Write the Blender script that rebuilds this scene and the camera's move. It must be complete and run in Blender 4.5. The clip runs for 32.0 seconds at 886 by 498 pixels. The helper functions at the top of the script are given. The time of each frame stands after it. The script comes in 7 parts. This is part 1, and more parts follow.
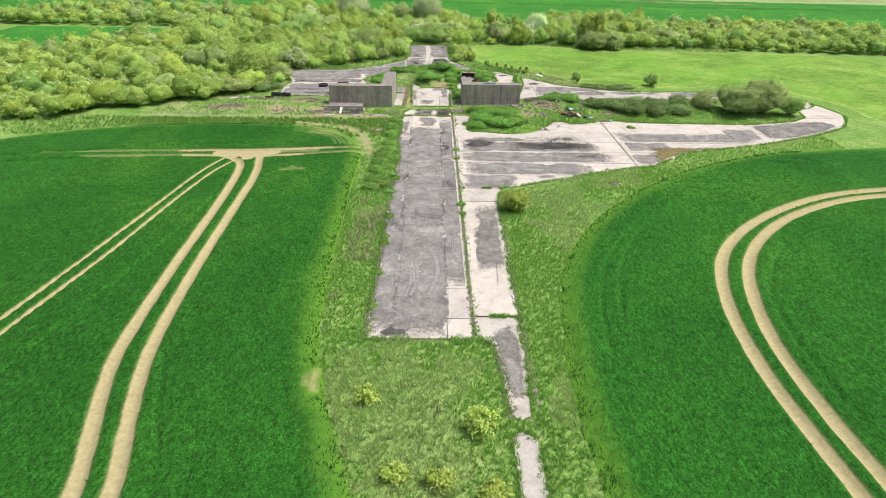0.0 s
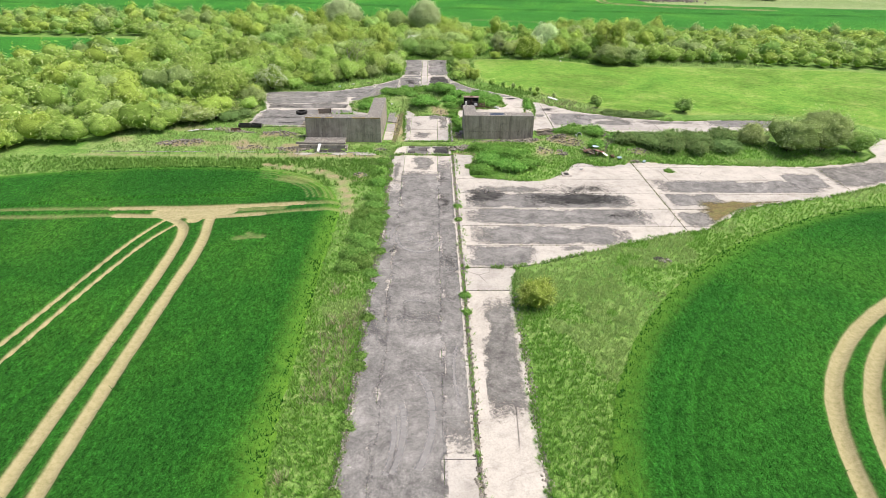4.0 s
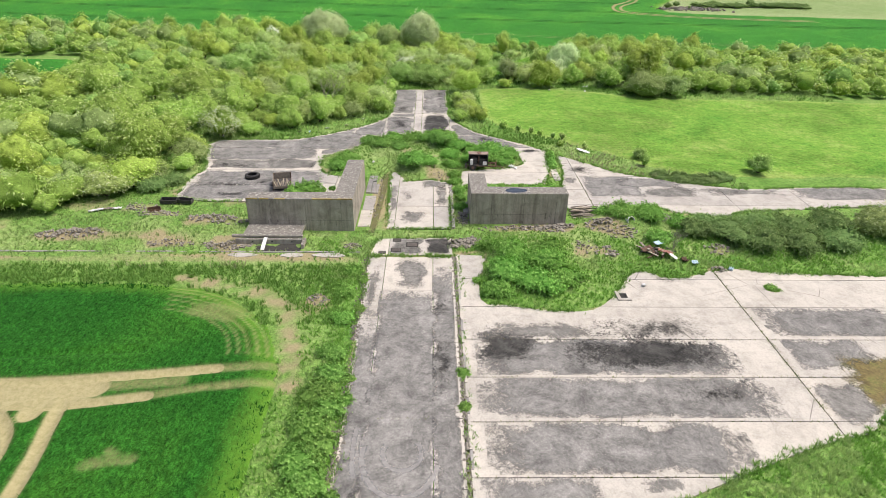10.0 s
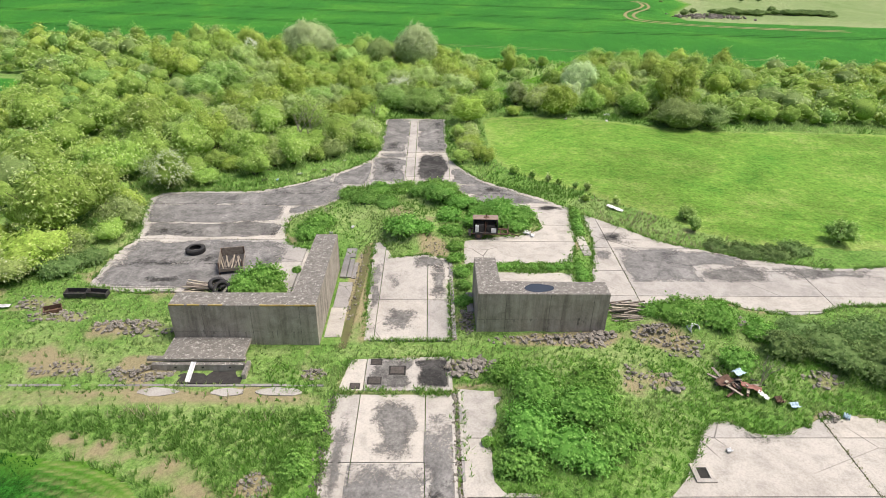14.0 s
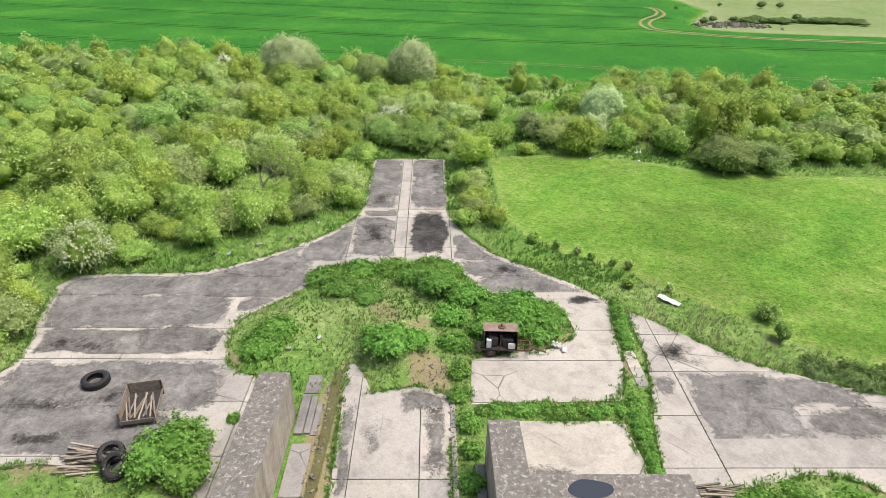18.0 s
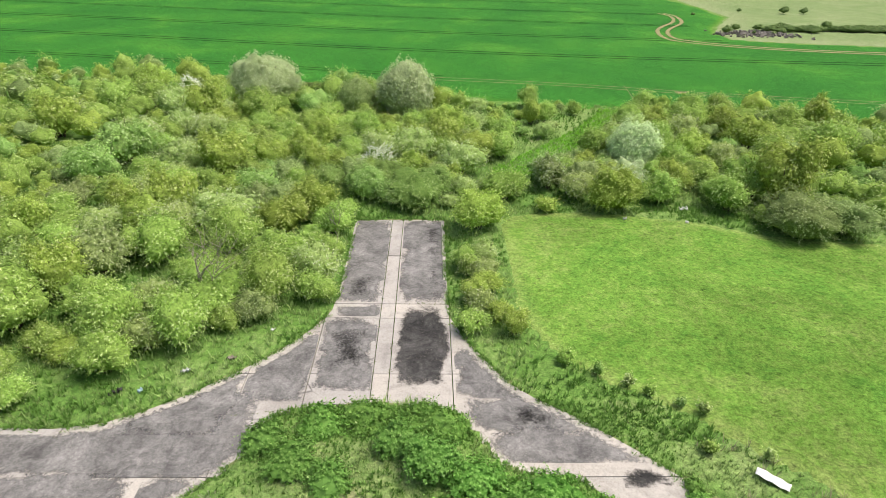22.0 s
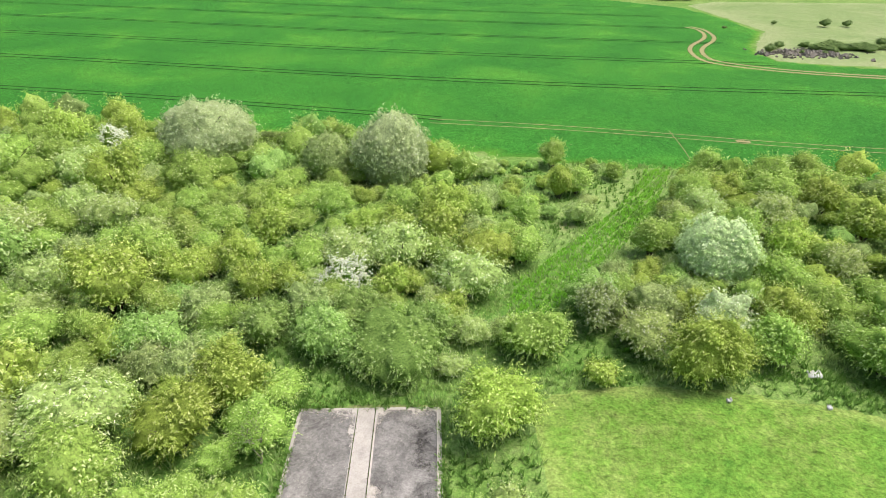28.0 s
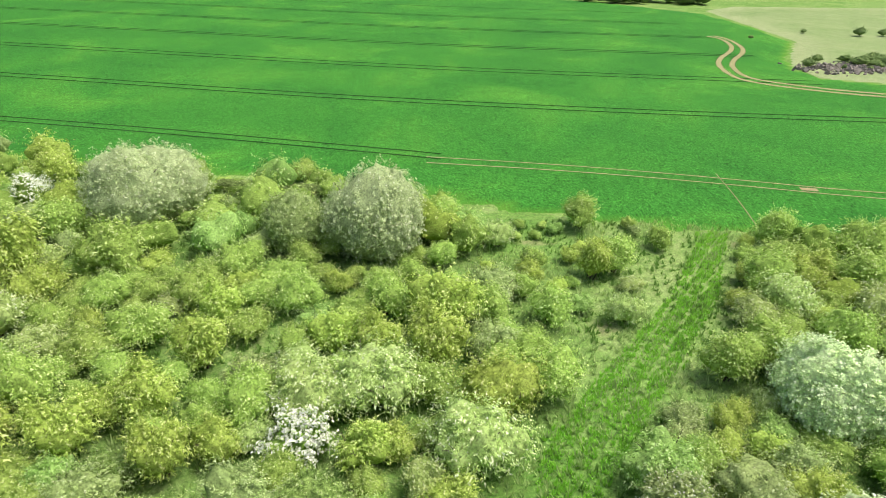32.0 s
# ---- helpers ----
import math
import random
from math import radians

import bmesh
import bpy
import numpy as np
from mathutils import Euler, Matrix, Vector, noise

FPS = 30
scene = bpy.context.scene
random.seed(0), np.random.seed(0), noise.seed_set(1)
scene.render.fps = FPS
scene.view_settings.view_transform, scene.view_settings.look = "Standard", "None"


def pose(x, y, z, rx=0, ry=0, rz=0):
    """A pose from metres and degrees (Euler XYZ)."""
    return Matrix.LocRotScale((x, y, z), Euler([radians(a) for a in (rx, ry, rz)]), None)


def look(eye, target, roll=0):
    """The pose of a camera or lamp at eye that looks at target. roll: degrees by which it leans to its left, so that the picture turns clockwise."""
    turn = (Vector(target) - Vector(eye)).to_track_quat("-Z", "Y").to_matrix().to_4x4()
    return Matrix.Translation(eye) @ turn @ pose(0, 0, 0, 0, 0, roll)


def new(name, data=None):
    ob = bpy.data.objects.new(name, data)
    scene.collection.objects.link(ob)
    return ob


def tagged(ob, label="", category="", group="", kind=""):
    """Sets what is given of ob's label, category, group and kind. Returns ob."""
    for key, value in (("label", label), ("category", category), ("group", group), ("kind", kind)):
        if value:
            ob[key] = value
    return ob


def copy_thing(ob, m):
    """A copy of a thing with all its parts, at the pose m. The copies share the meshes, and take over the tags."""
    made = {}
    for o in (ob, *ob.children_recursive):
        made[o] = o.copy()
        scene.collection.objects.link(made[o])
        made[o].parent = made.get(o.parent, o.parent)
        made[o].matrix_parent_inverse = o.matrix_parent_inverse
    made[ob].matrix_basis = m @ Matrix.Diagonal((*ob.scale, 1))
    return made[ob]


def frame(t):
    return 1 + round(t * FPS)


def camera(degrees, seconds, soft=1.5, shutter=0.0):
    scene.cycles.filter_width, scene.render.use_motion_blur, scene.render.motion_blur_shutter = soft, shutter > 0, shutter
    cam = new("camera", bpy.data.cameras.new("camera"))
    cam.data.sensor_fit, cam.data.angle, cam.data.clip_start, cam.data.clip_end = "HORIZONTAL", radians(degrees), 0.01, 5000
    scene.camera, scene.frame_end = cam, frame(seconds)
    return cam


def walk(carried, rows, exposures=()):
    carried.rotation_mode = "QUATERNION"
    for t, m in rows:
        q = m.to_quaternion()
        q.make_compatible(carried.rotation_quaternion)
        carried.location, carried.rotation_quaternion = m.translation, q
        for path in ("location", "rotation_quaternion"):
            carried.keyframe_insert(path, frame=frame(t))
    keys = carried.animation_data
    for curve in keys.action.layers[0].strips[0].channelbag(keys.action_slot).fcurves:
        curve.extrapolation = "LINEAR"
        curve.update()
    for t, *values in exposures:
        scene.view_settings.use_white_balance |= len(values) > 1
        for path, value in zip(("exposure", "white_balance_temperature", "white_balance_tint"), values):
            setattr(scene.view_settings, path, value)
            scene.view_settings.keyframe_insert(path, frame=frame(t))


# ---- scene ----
cam = camera(72.8, 32.0, 0.6)
METRES, EYE, TILT, LEAN, TURN = 149.72, 28.0, 1.29, -0.88, -0.8
ROWS = [
    (0.0, 0.0, 0.0, 0.0, -0.06, -29.82, 0.11),
    (0.5, 0.0002, 0.0157, -0.0003, -0.07, -29.82, 0.12),
    (1.0, 0.0004, 0.0315, -0.0007, -0.07, -29.83, 0.11),
    (1.5, 0.0005, 0.0472, -0.001, -0.08, -29.84, 0.1),
    (2.0, 0.0006, 0.063, -0.0014, -0.08, -29.84, 0.12),
    (2.5, 0.0008, 0.0787, -0.0017, -0.08, -29.84, 0.11),
    (3.0, 0.0009, 0.0944, -0.0019, -0.09, -29.85, 0.12),
    (3.5, 0.0011, 0.1103, -0.0022, -0.09, -29.86, 0.12),
    (5.5, 0.0015, 0.1733, -0.0033, -0.11, -29.89, 0.08),
    (6.0, 0.0017, 0.1891, -0.0036, -0.11, -29.89, 0.08),
    (6.5, 0.0018, 0.2048, -0.0039, -0.12, -29.9, 0.07),
    (7.0, 0.0021, 0.2205, -0.0043, -0.12, -29.91, 0.09),
    (7.5, 0.0023, 0.2362, -0.0046, -0.12, -29.92, 0.07),
    (8.0, 0.0023, 0.2519, -0.0049, -0.13, -29.93, 0.05),
    (8.5, 0.0023, 0.2677, -0.0053, -0.14, -29.93, 0.03),
    (9.0, 0.0023, 0.2834, -0.0055, -0.14, -29.94, 0.03),
    (9.5, 0.0023, 0.299, -0.0057, -0.14, -29.95, 0.0),
    (10.0, 0.0023, 0.3148, -0.0063, -0.14, -29.93, 0.01),
    (10.5, 0.0024, 0.3304, -0.0063, -0.14, -29.95, 0.01),
    (11.0, 0.0027, 0.346, -0.0065, -0.14, -29.95, -0.04),
    (11.5, 0.0029, 0.3618, -0.0067, -0.14, -29.96, -0.03),
    (12.0, 0.0031, 0.3774, -0.0069, -0.15, -29.96, -0.06),
    (12.5, 0.0033, 0.3932, -0.0073, -0.16, -29.95, -0.07),
    (13.0, 0.0034, 0.4088, -0.0075, -0.16, -29.96, -0.08),
    (13.5, 0.0038, 0.4245, -0.008, -0.14, -29.93, -0.07),
    (14.0, 0.0036, 0.44, -0.0081, -0.17, -29.96, -0.11),
    (14.5, 0.0036, 0.4556, -0.0085, -0.17, -29.96, -0.11),
    (16.5, 0.0038, 0.5175, -0.0098, -0.18, -29.96, -0.16),
    (17.0, 0.004, 0.5332, -0.0103, -0.17, -29.95, -0.18),
    (17.5, 0.0041, 0.5488, -0.0106, -0.17, -29.95, -0.17),
    (18.0, 0.0041, 0.5645, -0.011, -0.17, -29.95, -0.2),
    (18.5, 0.0042, 0.5803, -0.0112, -0.19, -29.97, -0.22),
    (19.0, 0.0043, 0.5959, -0.0115, -0.19, -29.98, -0.21),
    (19.5, 0.0044, 0.6115, -0.012, -0.2, -29.96, -0.2),
    (20.0, 0.0046, 0.6271, -0.0122, -0.2, -29.98, -0.19),
    (20.5, 0.0049, 0.6427, -0.0124, -0.21, -29.99, -0.16),
    (21.0, 0.0049, 0.6583, -0.0128, -0.21, -29.99, -0.18),
    (21.5, 0.0054, 0.6739, -0.013, -0.21, -29.99, -0.13),
    (22.0, 0.0054, 0.6896, -0.0135, -0.22, -29.98, -0.15),
    (22.5, 0.0056, 0.7052, -0.0137, -0.22, -29.99, -0.13),
    (23.0, 0.0058, 0.7206, -0.0138, -0.22, -30.01, -0.12),
    (23.5, 0.0059, 0.7361, -0.0139, -0.23, -30.02, -0.11),
    (24.0, 0.006, 0.7517, -0.0143, -0.25, -29.99, -0.12),
    (24.5, 0.0066, 0.7674, -0.0145, -0.25, -29.99, -0.11),
    (25.0, 0.0071, 0.783, -0.0144, -0.22, -29.98, -0.11),
    (25.5, 0.0069, 0.7986, -0.0146, -0.25, -29.98, -0.13),
    (27.5, 0.0073, 0.8606, -0.0156, -0.22, -29.93, -0.17),
    (28.0, 0.0077, 0.8761, -0.0159, -0.22, -29.94, -0.16),
    (28.5, 0.0078, 0.8917, -0.0162, -0.21, -29.95, -0.18),
    (29.0, 0.0081, 0.9072, -0.0166, -0.19, -29.96, -0.18),
    (29.5, 0.008, 0.9227, -0.017, -0.2, -29.98, -0.22),
    (30.0, 0.0081, 0.9381, -0.0174, -0.19, -29.99, -0.23),
    (30.5, 0.0083, 0.9536, -0.0178, -0.17, -30.01, -0.26),
    (31.0, 0.0083, 0.969, -0.0184, -0.19, -30.02, -0.28),
    (31.5, 0.0086, 0.9843, -0.0189, -0.15, -29.99, -0.27),
    (32.0, 0.0086, 0.9997, -0.0194, -0.16, -30.02, -0.29),
]
walk(cam, [(t, pose(0, 0, EYE, TILT, LEAN, TURN) @ pose(METRES * x, METRES * y, METRES * z, 90 + pitch, roll, yaw)) for t, x, y, z, yaw, pitch, roll in ROWS], [(0.0, 0.43, 6500, 14), (8.0, 0.38, 6500, 14), (13.0, 0.30, 6500, 14), (21.0, 0.24, 6500, 14), (26.0, 0.40, 6500, 14), (32.0, 0.50, 6500, 14)])

# ---- daylight: bright overcast ----
SUN_EL, SUN_AZ = 64.0, 85.0
world = bpy.data.worlds.new("overcast_sky")
scene.world = world
world.use_nodes = True
wn = world.node_tree
sky = wn.nodes.new("ShaderNodeTexSky")
sky.sky_type, sky.sun_disc = "NISHITA", False
sky.sun_elevation, sky.sun_rotation = radians(SUN_EL), radians(SUN_AZ)
sky.air_density, sky.dust_density, sky.ozone_density = 1.0, 6.0, 0.6
wn.links.new(sky.outputs[0], wn.nodes["Background"].inputs[0])
wn.nodes["Background"].inputs[1].default_value = 0.13
sun = new("sun", bpy.data.lights.new("sun", "SUN"))
sun.data.energy, sun.data.angle, sun.data.color = 2.5, radians(24), (1.0, 0.96, 0.88)
sun.matrix_world = look((60 * math.sin(radians(SUN_AZ)), 60 * math.cos(radians(SUN_AZ)), 60 * math.tan(radians(SUN_EL))), (0, 0, 0))


# ---- small tools ----
def vnoise(x, y, scale, seed=0):
    """Smooth value noise, 0 to 1, over arrays."""
    x, y = np.asarray(x, float) / scale + 1000.0, np.asarray(y, float) / scale + 1000.0
    xi, yi = np.floor(x).astype(np.int64), np.floor(y).astype(np.int64)
    fx, fy = x - xi, y - yi
    fx, fy = fx * fx * (3 - 2 * fx), fy * fy * (3 - 2 * fy)

    def h(a, b):
        n = (a * 374761393 + b * 668265263 + seed * 982451653) & 0x7FFFFFFF
        n = ((n ^ (n >> 13)) * 1274126177) & 0x7FFFFFFF
        return ((n ^ (n >> 16)) & 0xFFFF) / 65535.0
    a = h(xi, yi) * (1 - fx) + h(xi + 1, yi) * fx
    b = h(xi, yi + 1) * (1 - fx) + h(xi + 1, yi + 1) * fx
    return a * (1 - fy) + b * fy


def fbm(x, y, scale, seed=0):
    return (vnoise(x, y, scale, seed) * 4 + vnoise(x, y, scale / 2.1, seed + 1) * 2 + vnoise(x, y, scale / 4.3, seed + 2)) / 7


def chaikin(pts, closed=True, n=2):
    p = np.array(pts, float)
    for _ in range(n):
        q = np.roll(p, -1, 0) if closed else p[1:]
        a = p if closed else p[:-1]
        s = np.stack([a * 0.75 + q * 0.25, a * 0.25 + q * 0.75], 1).reshape(-1, 2)
        p = s if closed else np.concatenate([p[:1], s, p[-1:]])
    return p


def inside(x, y, poly):
    r = np.zeros(np.shape(x), bool)
    px, py = poly[:, 0], poly[:, 1]
    for i in range(len(poly)):
        x1, y1, x2, y2 = px[i], py[i], px[i - 1], py[i - 1]
        if y1 != y2:
            r ^= ((y1 > y) != (y2 > y)) & (x < (x2 - x1) * (y - y1) / (y2 - y1) + x1)
    return r


def dist(x, y, line, closed=False):
    """Distance to a polyline."""
    d = np.full(np.shape(x), 1e9)
    n = len(line)
    for i in range(0 if closed else 1, n):
        ax, ay = line[i - 1]
        bx, by = line[i]
        ux, uy = bx - ax, by - ay
        k = np.clip(((x - ax) * ux + (y - ay) * uy) / (ux * ux + uy * uy + 1e-9), 0, 1)
        d = np.minimum(d, np.hypot(x - ax - k * ux, y - ay - k * uy))
    return d


def step(a, b, v):
    k = np.clip((v - a) / (b - a), 0, 1)
    return k * k * (3 - 2 * k)


def mesh_np(name, verts, faces, attrs=None, smooth=False):
    """A mesh from arrays; faces all of one length."""
    verts, faces = np.asarray(verts, np.float32), np.asarray(faces, np.int32)
    k = faces.shape[1]
    me = bpy.data.meshes.new(name)
    me.vertices.add(len(verts))
    me.vertices.foreach_set("co", verts.ravel())
    me.loops.add(faces.size)
    me.loops.foreach_set("vertex_index", faces.ravel())
    me.polygons.add(len(faces))
    me.polygons.foreach_set("loop_start", np.arange(0, faces.size, k, dtype=np.int32))
    me.polygons.foreach_set("use_smooth", np.full(len(faces), smooth))
    me.update(calc_edges=True)
    for key, val in (attrs or {}).items():
        me.attributes.new(key, "FLOAT", "POINT").data.foreach_set("value", np.asarray(val, np.float32))
    return me


def put(name, me, material, parent=None, label=""):
    ob = new(name, me)
    if material is not None and not me.materials:
        me.materials.append(material)
    if parent is not None:
        ob.parent = parent
    return tagged(ob, label)


def part(name, bm, material, parent, label=""):
    me = bpy.data.meshes.new(name)
    bm.to_mesh(me)
    bm.free()
    return put(name, me, material, parent, label)


# ---- materials ----
def node(nt, kind, **sets):
    n = nt.nodes.new("ShaderNode" + kind)
    for k, v in sets.items():
        if k in n.inputs:
            n.inputs[k].default_value = v
    return n


class Mat:
    """A node material with a few shorthand makers."""

    def __init__(self, name, rough=0.85, spec=0.3):
        self.m = bpy.data.materials.new(name)
        self.m.use_nodes = True
        self.t = self.m.node_tree
        self.b = self.t.nodes["Principled BSDF"]
        self.b.inputs["Roughness"].default_value = rough
        self.b.inputs["Specular IOR Level"].default_value = spec
        self.co = self.t.nodes.new("ShaderNodeTexCoord").outputs["Object"]

    def link(self, a, b):
        self.t.links.new(a, b)
        return self

    def stretch(self, sx, sy, sz=1.0, rot=0.0):
        n = self.t.nodes.new("ShaderNodeMapping")
        n.inputs["Scale"].default_value = (sx, sy, sz)
        n.inputs["Rotation"].default_value = (0, 0, rot)
        self.link(self.co, n.inputs[0])
        return n.outputs[0]

    def noise(self, scale, detail=4.0, rough=0.6, dist=0.0, co=None):
        n = node(self.t, "TexNoise", Scale=scale, Detail=detail, Roughness=rough, Distortion=dist)
        self.link(co or self.co, n.inputs["Vector"])
        return n.outputs["Fac"]

    def cells(self, scale, feature="F1", out="Distance", co=None, rnd=1.0):
        n = node(self.t, "TexVoronoi", Scale=scale, Randomness=rnd)
        n.feature = feature
        self.link(co or self.co, n.inputs["Vector"])
        return n.outputs[out]

    def ramp(self, fac, *stops):
        n = self.t.nodes.new("ShaderNodeValToRGB")
        e = n.color_ramp.elements
        while len(e) < len(stops):
            e.new(0.5)
        for el, (p, c) in zip(e, stops):
            el.position = p
            el.color = (*c, 1) if isinstance(c, tuple) else (c, c, c, 1)
        self.link(fac, n.inputs[0])
        return n.outputs[0]

    def mix(self, fac, a, b, how="MIX"):
        n = self.t.nodes.new("ShaderNodeMix")
        n.data_type, n.blend_type = "RGBA", how
        for v, i in ((fac, 0), (a, 6), (b, 7)):
            if isinstance(v, (int, float)):
                n.inputs[i].default_value = v if i == 0 else (v, v, v, 1)
            elif isinstance(v, tuple):
                n.inputs[i].default_value = (*v, 1)
            else:
                self.link(v, n.inputs[i])
        return n.outputs[2]

    def math(self, op, a, b=0.0):
        n = self.t.nodes.new("ShaderNodeMath")
        n.operation = op
        n.use_clamp = True
        for v, i in ((a, 0), (b, 1)):
            if isinstance(v, (int, float)):
                n.inputs[i].default_value = v
            else:
                self.link(v, n.inputs[i])
        return n.outputs[0]

    def attr(self, name):
        n = self.t.nodes.new("ShaderNodeAttribute")
        n.attribute_name = name
        return n.outputs["Fac"]

    def random(self):
        return self.t.nodes.new("ShaderNodeObjectInfo").outputs["Random"]

    def island(self):
        return self.t.nodes.new("ShaderNodeNewGeometry").outputs["Random Per Island"]

    def hsv(self, col, hue, sat, val):
        n = self.t.nodes.new("ShaderNodeHueSaturation")
        for k, v in (("Hue", hue), ("Saturation", sat), ("Value", val)):
            if isinstance(v, (int, float)):
                n.inputs[k].default_value = v
            else:
                self.link(v, n.inputs[k])
        self.link(col, n.inputs["Color"])
        return n.outputs[0]

    def span(self, fac, lo, hi):
        n = node(self.t, "MapRange")
        n.inputs["To Min"].default_value, n.inputs["To Max"].default_value = lo, hi
        self.link(fac, n.inputs[0])
        return n.outputs[0]

    def color(self, c):
        if isinstance(c, tuple):
            self.b.inputs["Base Color"].default_value = (*c, 1)
        else:
            self.link(c, self.b.inputs["Base Color"])
        return self

    def bump(self, h, strength=0.5, depth=0.02):
        n = node(self.t, "Bump", Strength=strength, Distance=depth)
        self.link(h, n.inputs["Height"])
        self.link(n.outputs[0], self.b.inputs["Normal"])
        return self

    def alpha(self, a):
        self.link(a, self.b.inputs["Alpha"])
        return self


def concrete(name, base, dark, stain, speck=0.5):
    m = Mat(name, 0.9, 0.25)
    big = m.noise(0.22, 5, 0.65, 0.6)
    c = m.ramp(big, (0.25, dark), (0.5, base), (0.8, tuple(min(1, v * 1.1) for v in base)))
    blot = m.ramp(m.noise(0.75, 8, 0.72, 0.4), (0.48, 0.0), (0.66, 1.0))
    c = m.mix(m.math("MULTIPLY", blot, stain), c, tuple(v * 0.45 for v in base))
    fine = m.noise(9.0, 6, 0.75)
    c = m.mix(speck, c, m.ramp(fine, (0.3, 0.45), (0.55, 1.0), (0.75, 1.12)), "MULTIPLY")
    pits = m.ramp(m.cells(5.0), (0.03, 0.35), (0.07, 1.0))
    c = m.mix(0.6, c, pits, "MULTIPLY")
    crack = m.ramp(m.cells(0.16, "DISTANCE_TO_EDGE", co=m.t.nodes["Texture Coordinate"].outputs["Object"]), (0.0, 0.25), (0.006, 1.0))
    gate = m.ramp(m.noise(0.12, 2), (0.52, 0.0), (0.6, 1.0))
    c = m.mix(gate, c, m.mix(1.0, c, crack, "MULTIPLY"))
    c = m.hsv(c, 0.5, m.span(m.random(), 0.8, 1.15), m.span(m.random(), 0.86, 1.1))
    m.color(c).bump(fine, 0.35, 0.02)
    return m.m


CONCRETE = concrete("weathered_concrete", (0.47, 0.445, 0.395), (0.34, 0.32, 0.28), 0.45)
CONCRETE_GREY = concrete("grey_worn_concrete", (0.30, 0.29, 0.275), (0.19, 0.185, 0.18), 0.5)


def coating(name, tone, worn, cover):
    """Thin worn bitumen film; its ragged rim follows the edge attribute."""
    m = Mat(name, 0.92, 0.2)
    fine = m.noise(6.0, 8, 0.8)
    big = m.noise(0.45, 7, 0.72, 0.9)
    c = m.ramp(big, (0.3, tuple(v * 0.72 for v in tone)), (0.48, tuple(v * 1.25 for v in tone)), (0.7, worn))
    c = m.mix(0.8, c, m.ramp(m.noise(0.7, 6, 0.75, 1.2), (0.34, 0.55), (0.5, 1.0), (0.68, 1.3)), "MULTIPLY")
    dust = m.ramp(m.noise(0.28, 8, 0.74, 0.6), (0.5, 0.0), (0.72, 0.65))
    c = m.mix(dust, c, tuple(min(0.4, v * 1.6) for v in worn))
    c = m.mix(0.75, c, m.ramp(fine, (0.28, 0.4), (0.5, 1.0), (0.74, 1.7)), "MULTIPLY")
    grit = m.ramp(m.cells(9.0), (0.10, (2.3, 2.2, 2.0)), (0.2, (1, 1, 1)))
    c = m.mix(m.ramp(m.noise(0.8, 4), (0.4, 0.1), (0.6, 0.9)), c, m.mix(1.0, c, grit, "MULTIPLY"))
    m.color(c).bump(fine, 0.5, 0.015)
    e = m.math("MULTIPLY", m.attr("edge"), 0.5)
    wear = m.mix(0.5, m.noise(0.8, 9, 0.8, 1.0), m.noise(5.0, 8, 0.85))
    e = m.math("ADD", e, m.math("MULTIPLY", m.ramp(wear, (0.36, 0.0), (0.64, 1.0)), 0.55))
    k = 0.6 - cover * 0.28
    m.alpha(m.ramp(e, (k - 0.12, 0.0), (k + 0.02, 0.55), (k + 0.18, 0.94)))
    return m.m


ASPHALT = coating("worn_asphalt_coat", (0.14, 0.138, 0.13), (0.245, 0.24, 0.225), 0.85)
TAR = coating("dark_tar_residue", (0.030, 0.030, 0.028), (0.10, 0.097, 0.09), 0.3)
DIRTFILM = coating("grey_grit_film", (0.125, 0.122, 0.112), (0.24, 0.234, 0.215), 0.3)
MOSS = coating("brown_moss_mat", (0.13, 0.105, 0.045), (0.12, 0.14, 0.04), 0.6)


def wall_concrete():
    m = Mat("board_marked_concrete", 0.92, 0.2)
    streak = m.noise(1.0, 6, 0.7, 0.3, m.stretch(1.6, 1.6, 0.12))
    c = m.ramp(streak, (0.28, (0.165, 0.15, 0.125)), (0.5, (0.345, 0.315, 0.265)), (0.75, (0.47, 0.43, 0.365)))
    blot = m.noise(0.9, 7, 0.72, 0.5)
    c = m.mix(0.75, c, m.ramp(blot, (0.3, 0.55), (0.55, 1.0), (0.8, 1.25)), "MULTIPLY")
    fine = m.noise(13.0, 6, 0.7)
    c = m.mix(0.5, c, m.ramp(fine, (0.3, 0.6), (0.6, 1.1)), "MULTIPLY")
    nz = m.t.nodes.new("ShaderNodeSeparateXYZ")
    m.link(m.t.nodes.new("ShaderNodeNewGeometry").outputs["Normal"], nz.inputs[0])
    topm = m.ramp(nz.outputs["Z"], (0.6, 0.0), (0.9, 1.0))
    crust = m.ramp(m.noise(2.2, 8, 0.78, 0.3), (0.35, (0.085, 0.082, 0.075)), (0.6, (0.18, 0.174, 0.158)))
    c = m.mix(m.math("MULTIPLY", topm, 0.8), c, crust)
    spots = m.ramp(m.noise(3.6, 9, 0.82, 0.4), (0.53, 0.0), (0.60, 0.85))
    lich = m.math("MULTIPLY", spots, m.math("ADD", m.math("MULTIPLY", topm, 0.7), 0.25))
    c = m.mix(lich, c, (0.50, 0.49, 0.44))
    m.color(c).bump(fine, 0.5, 0.03)
    return m.m


WALL = wall_concrete()


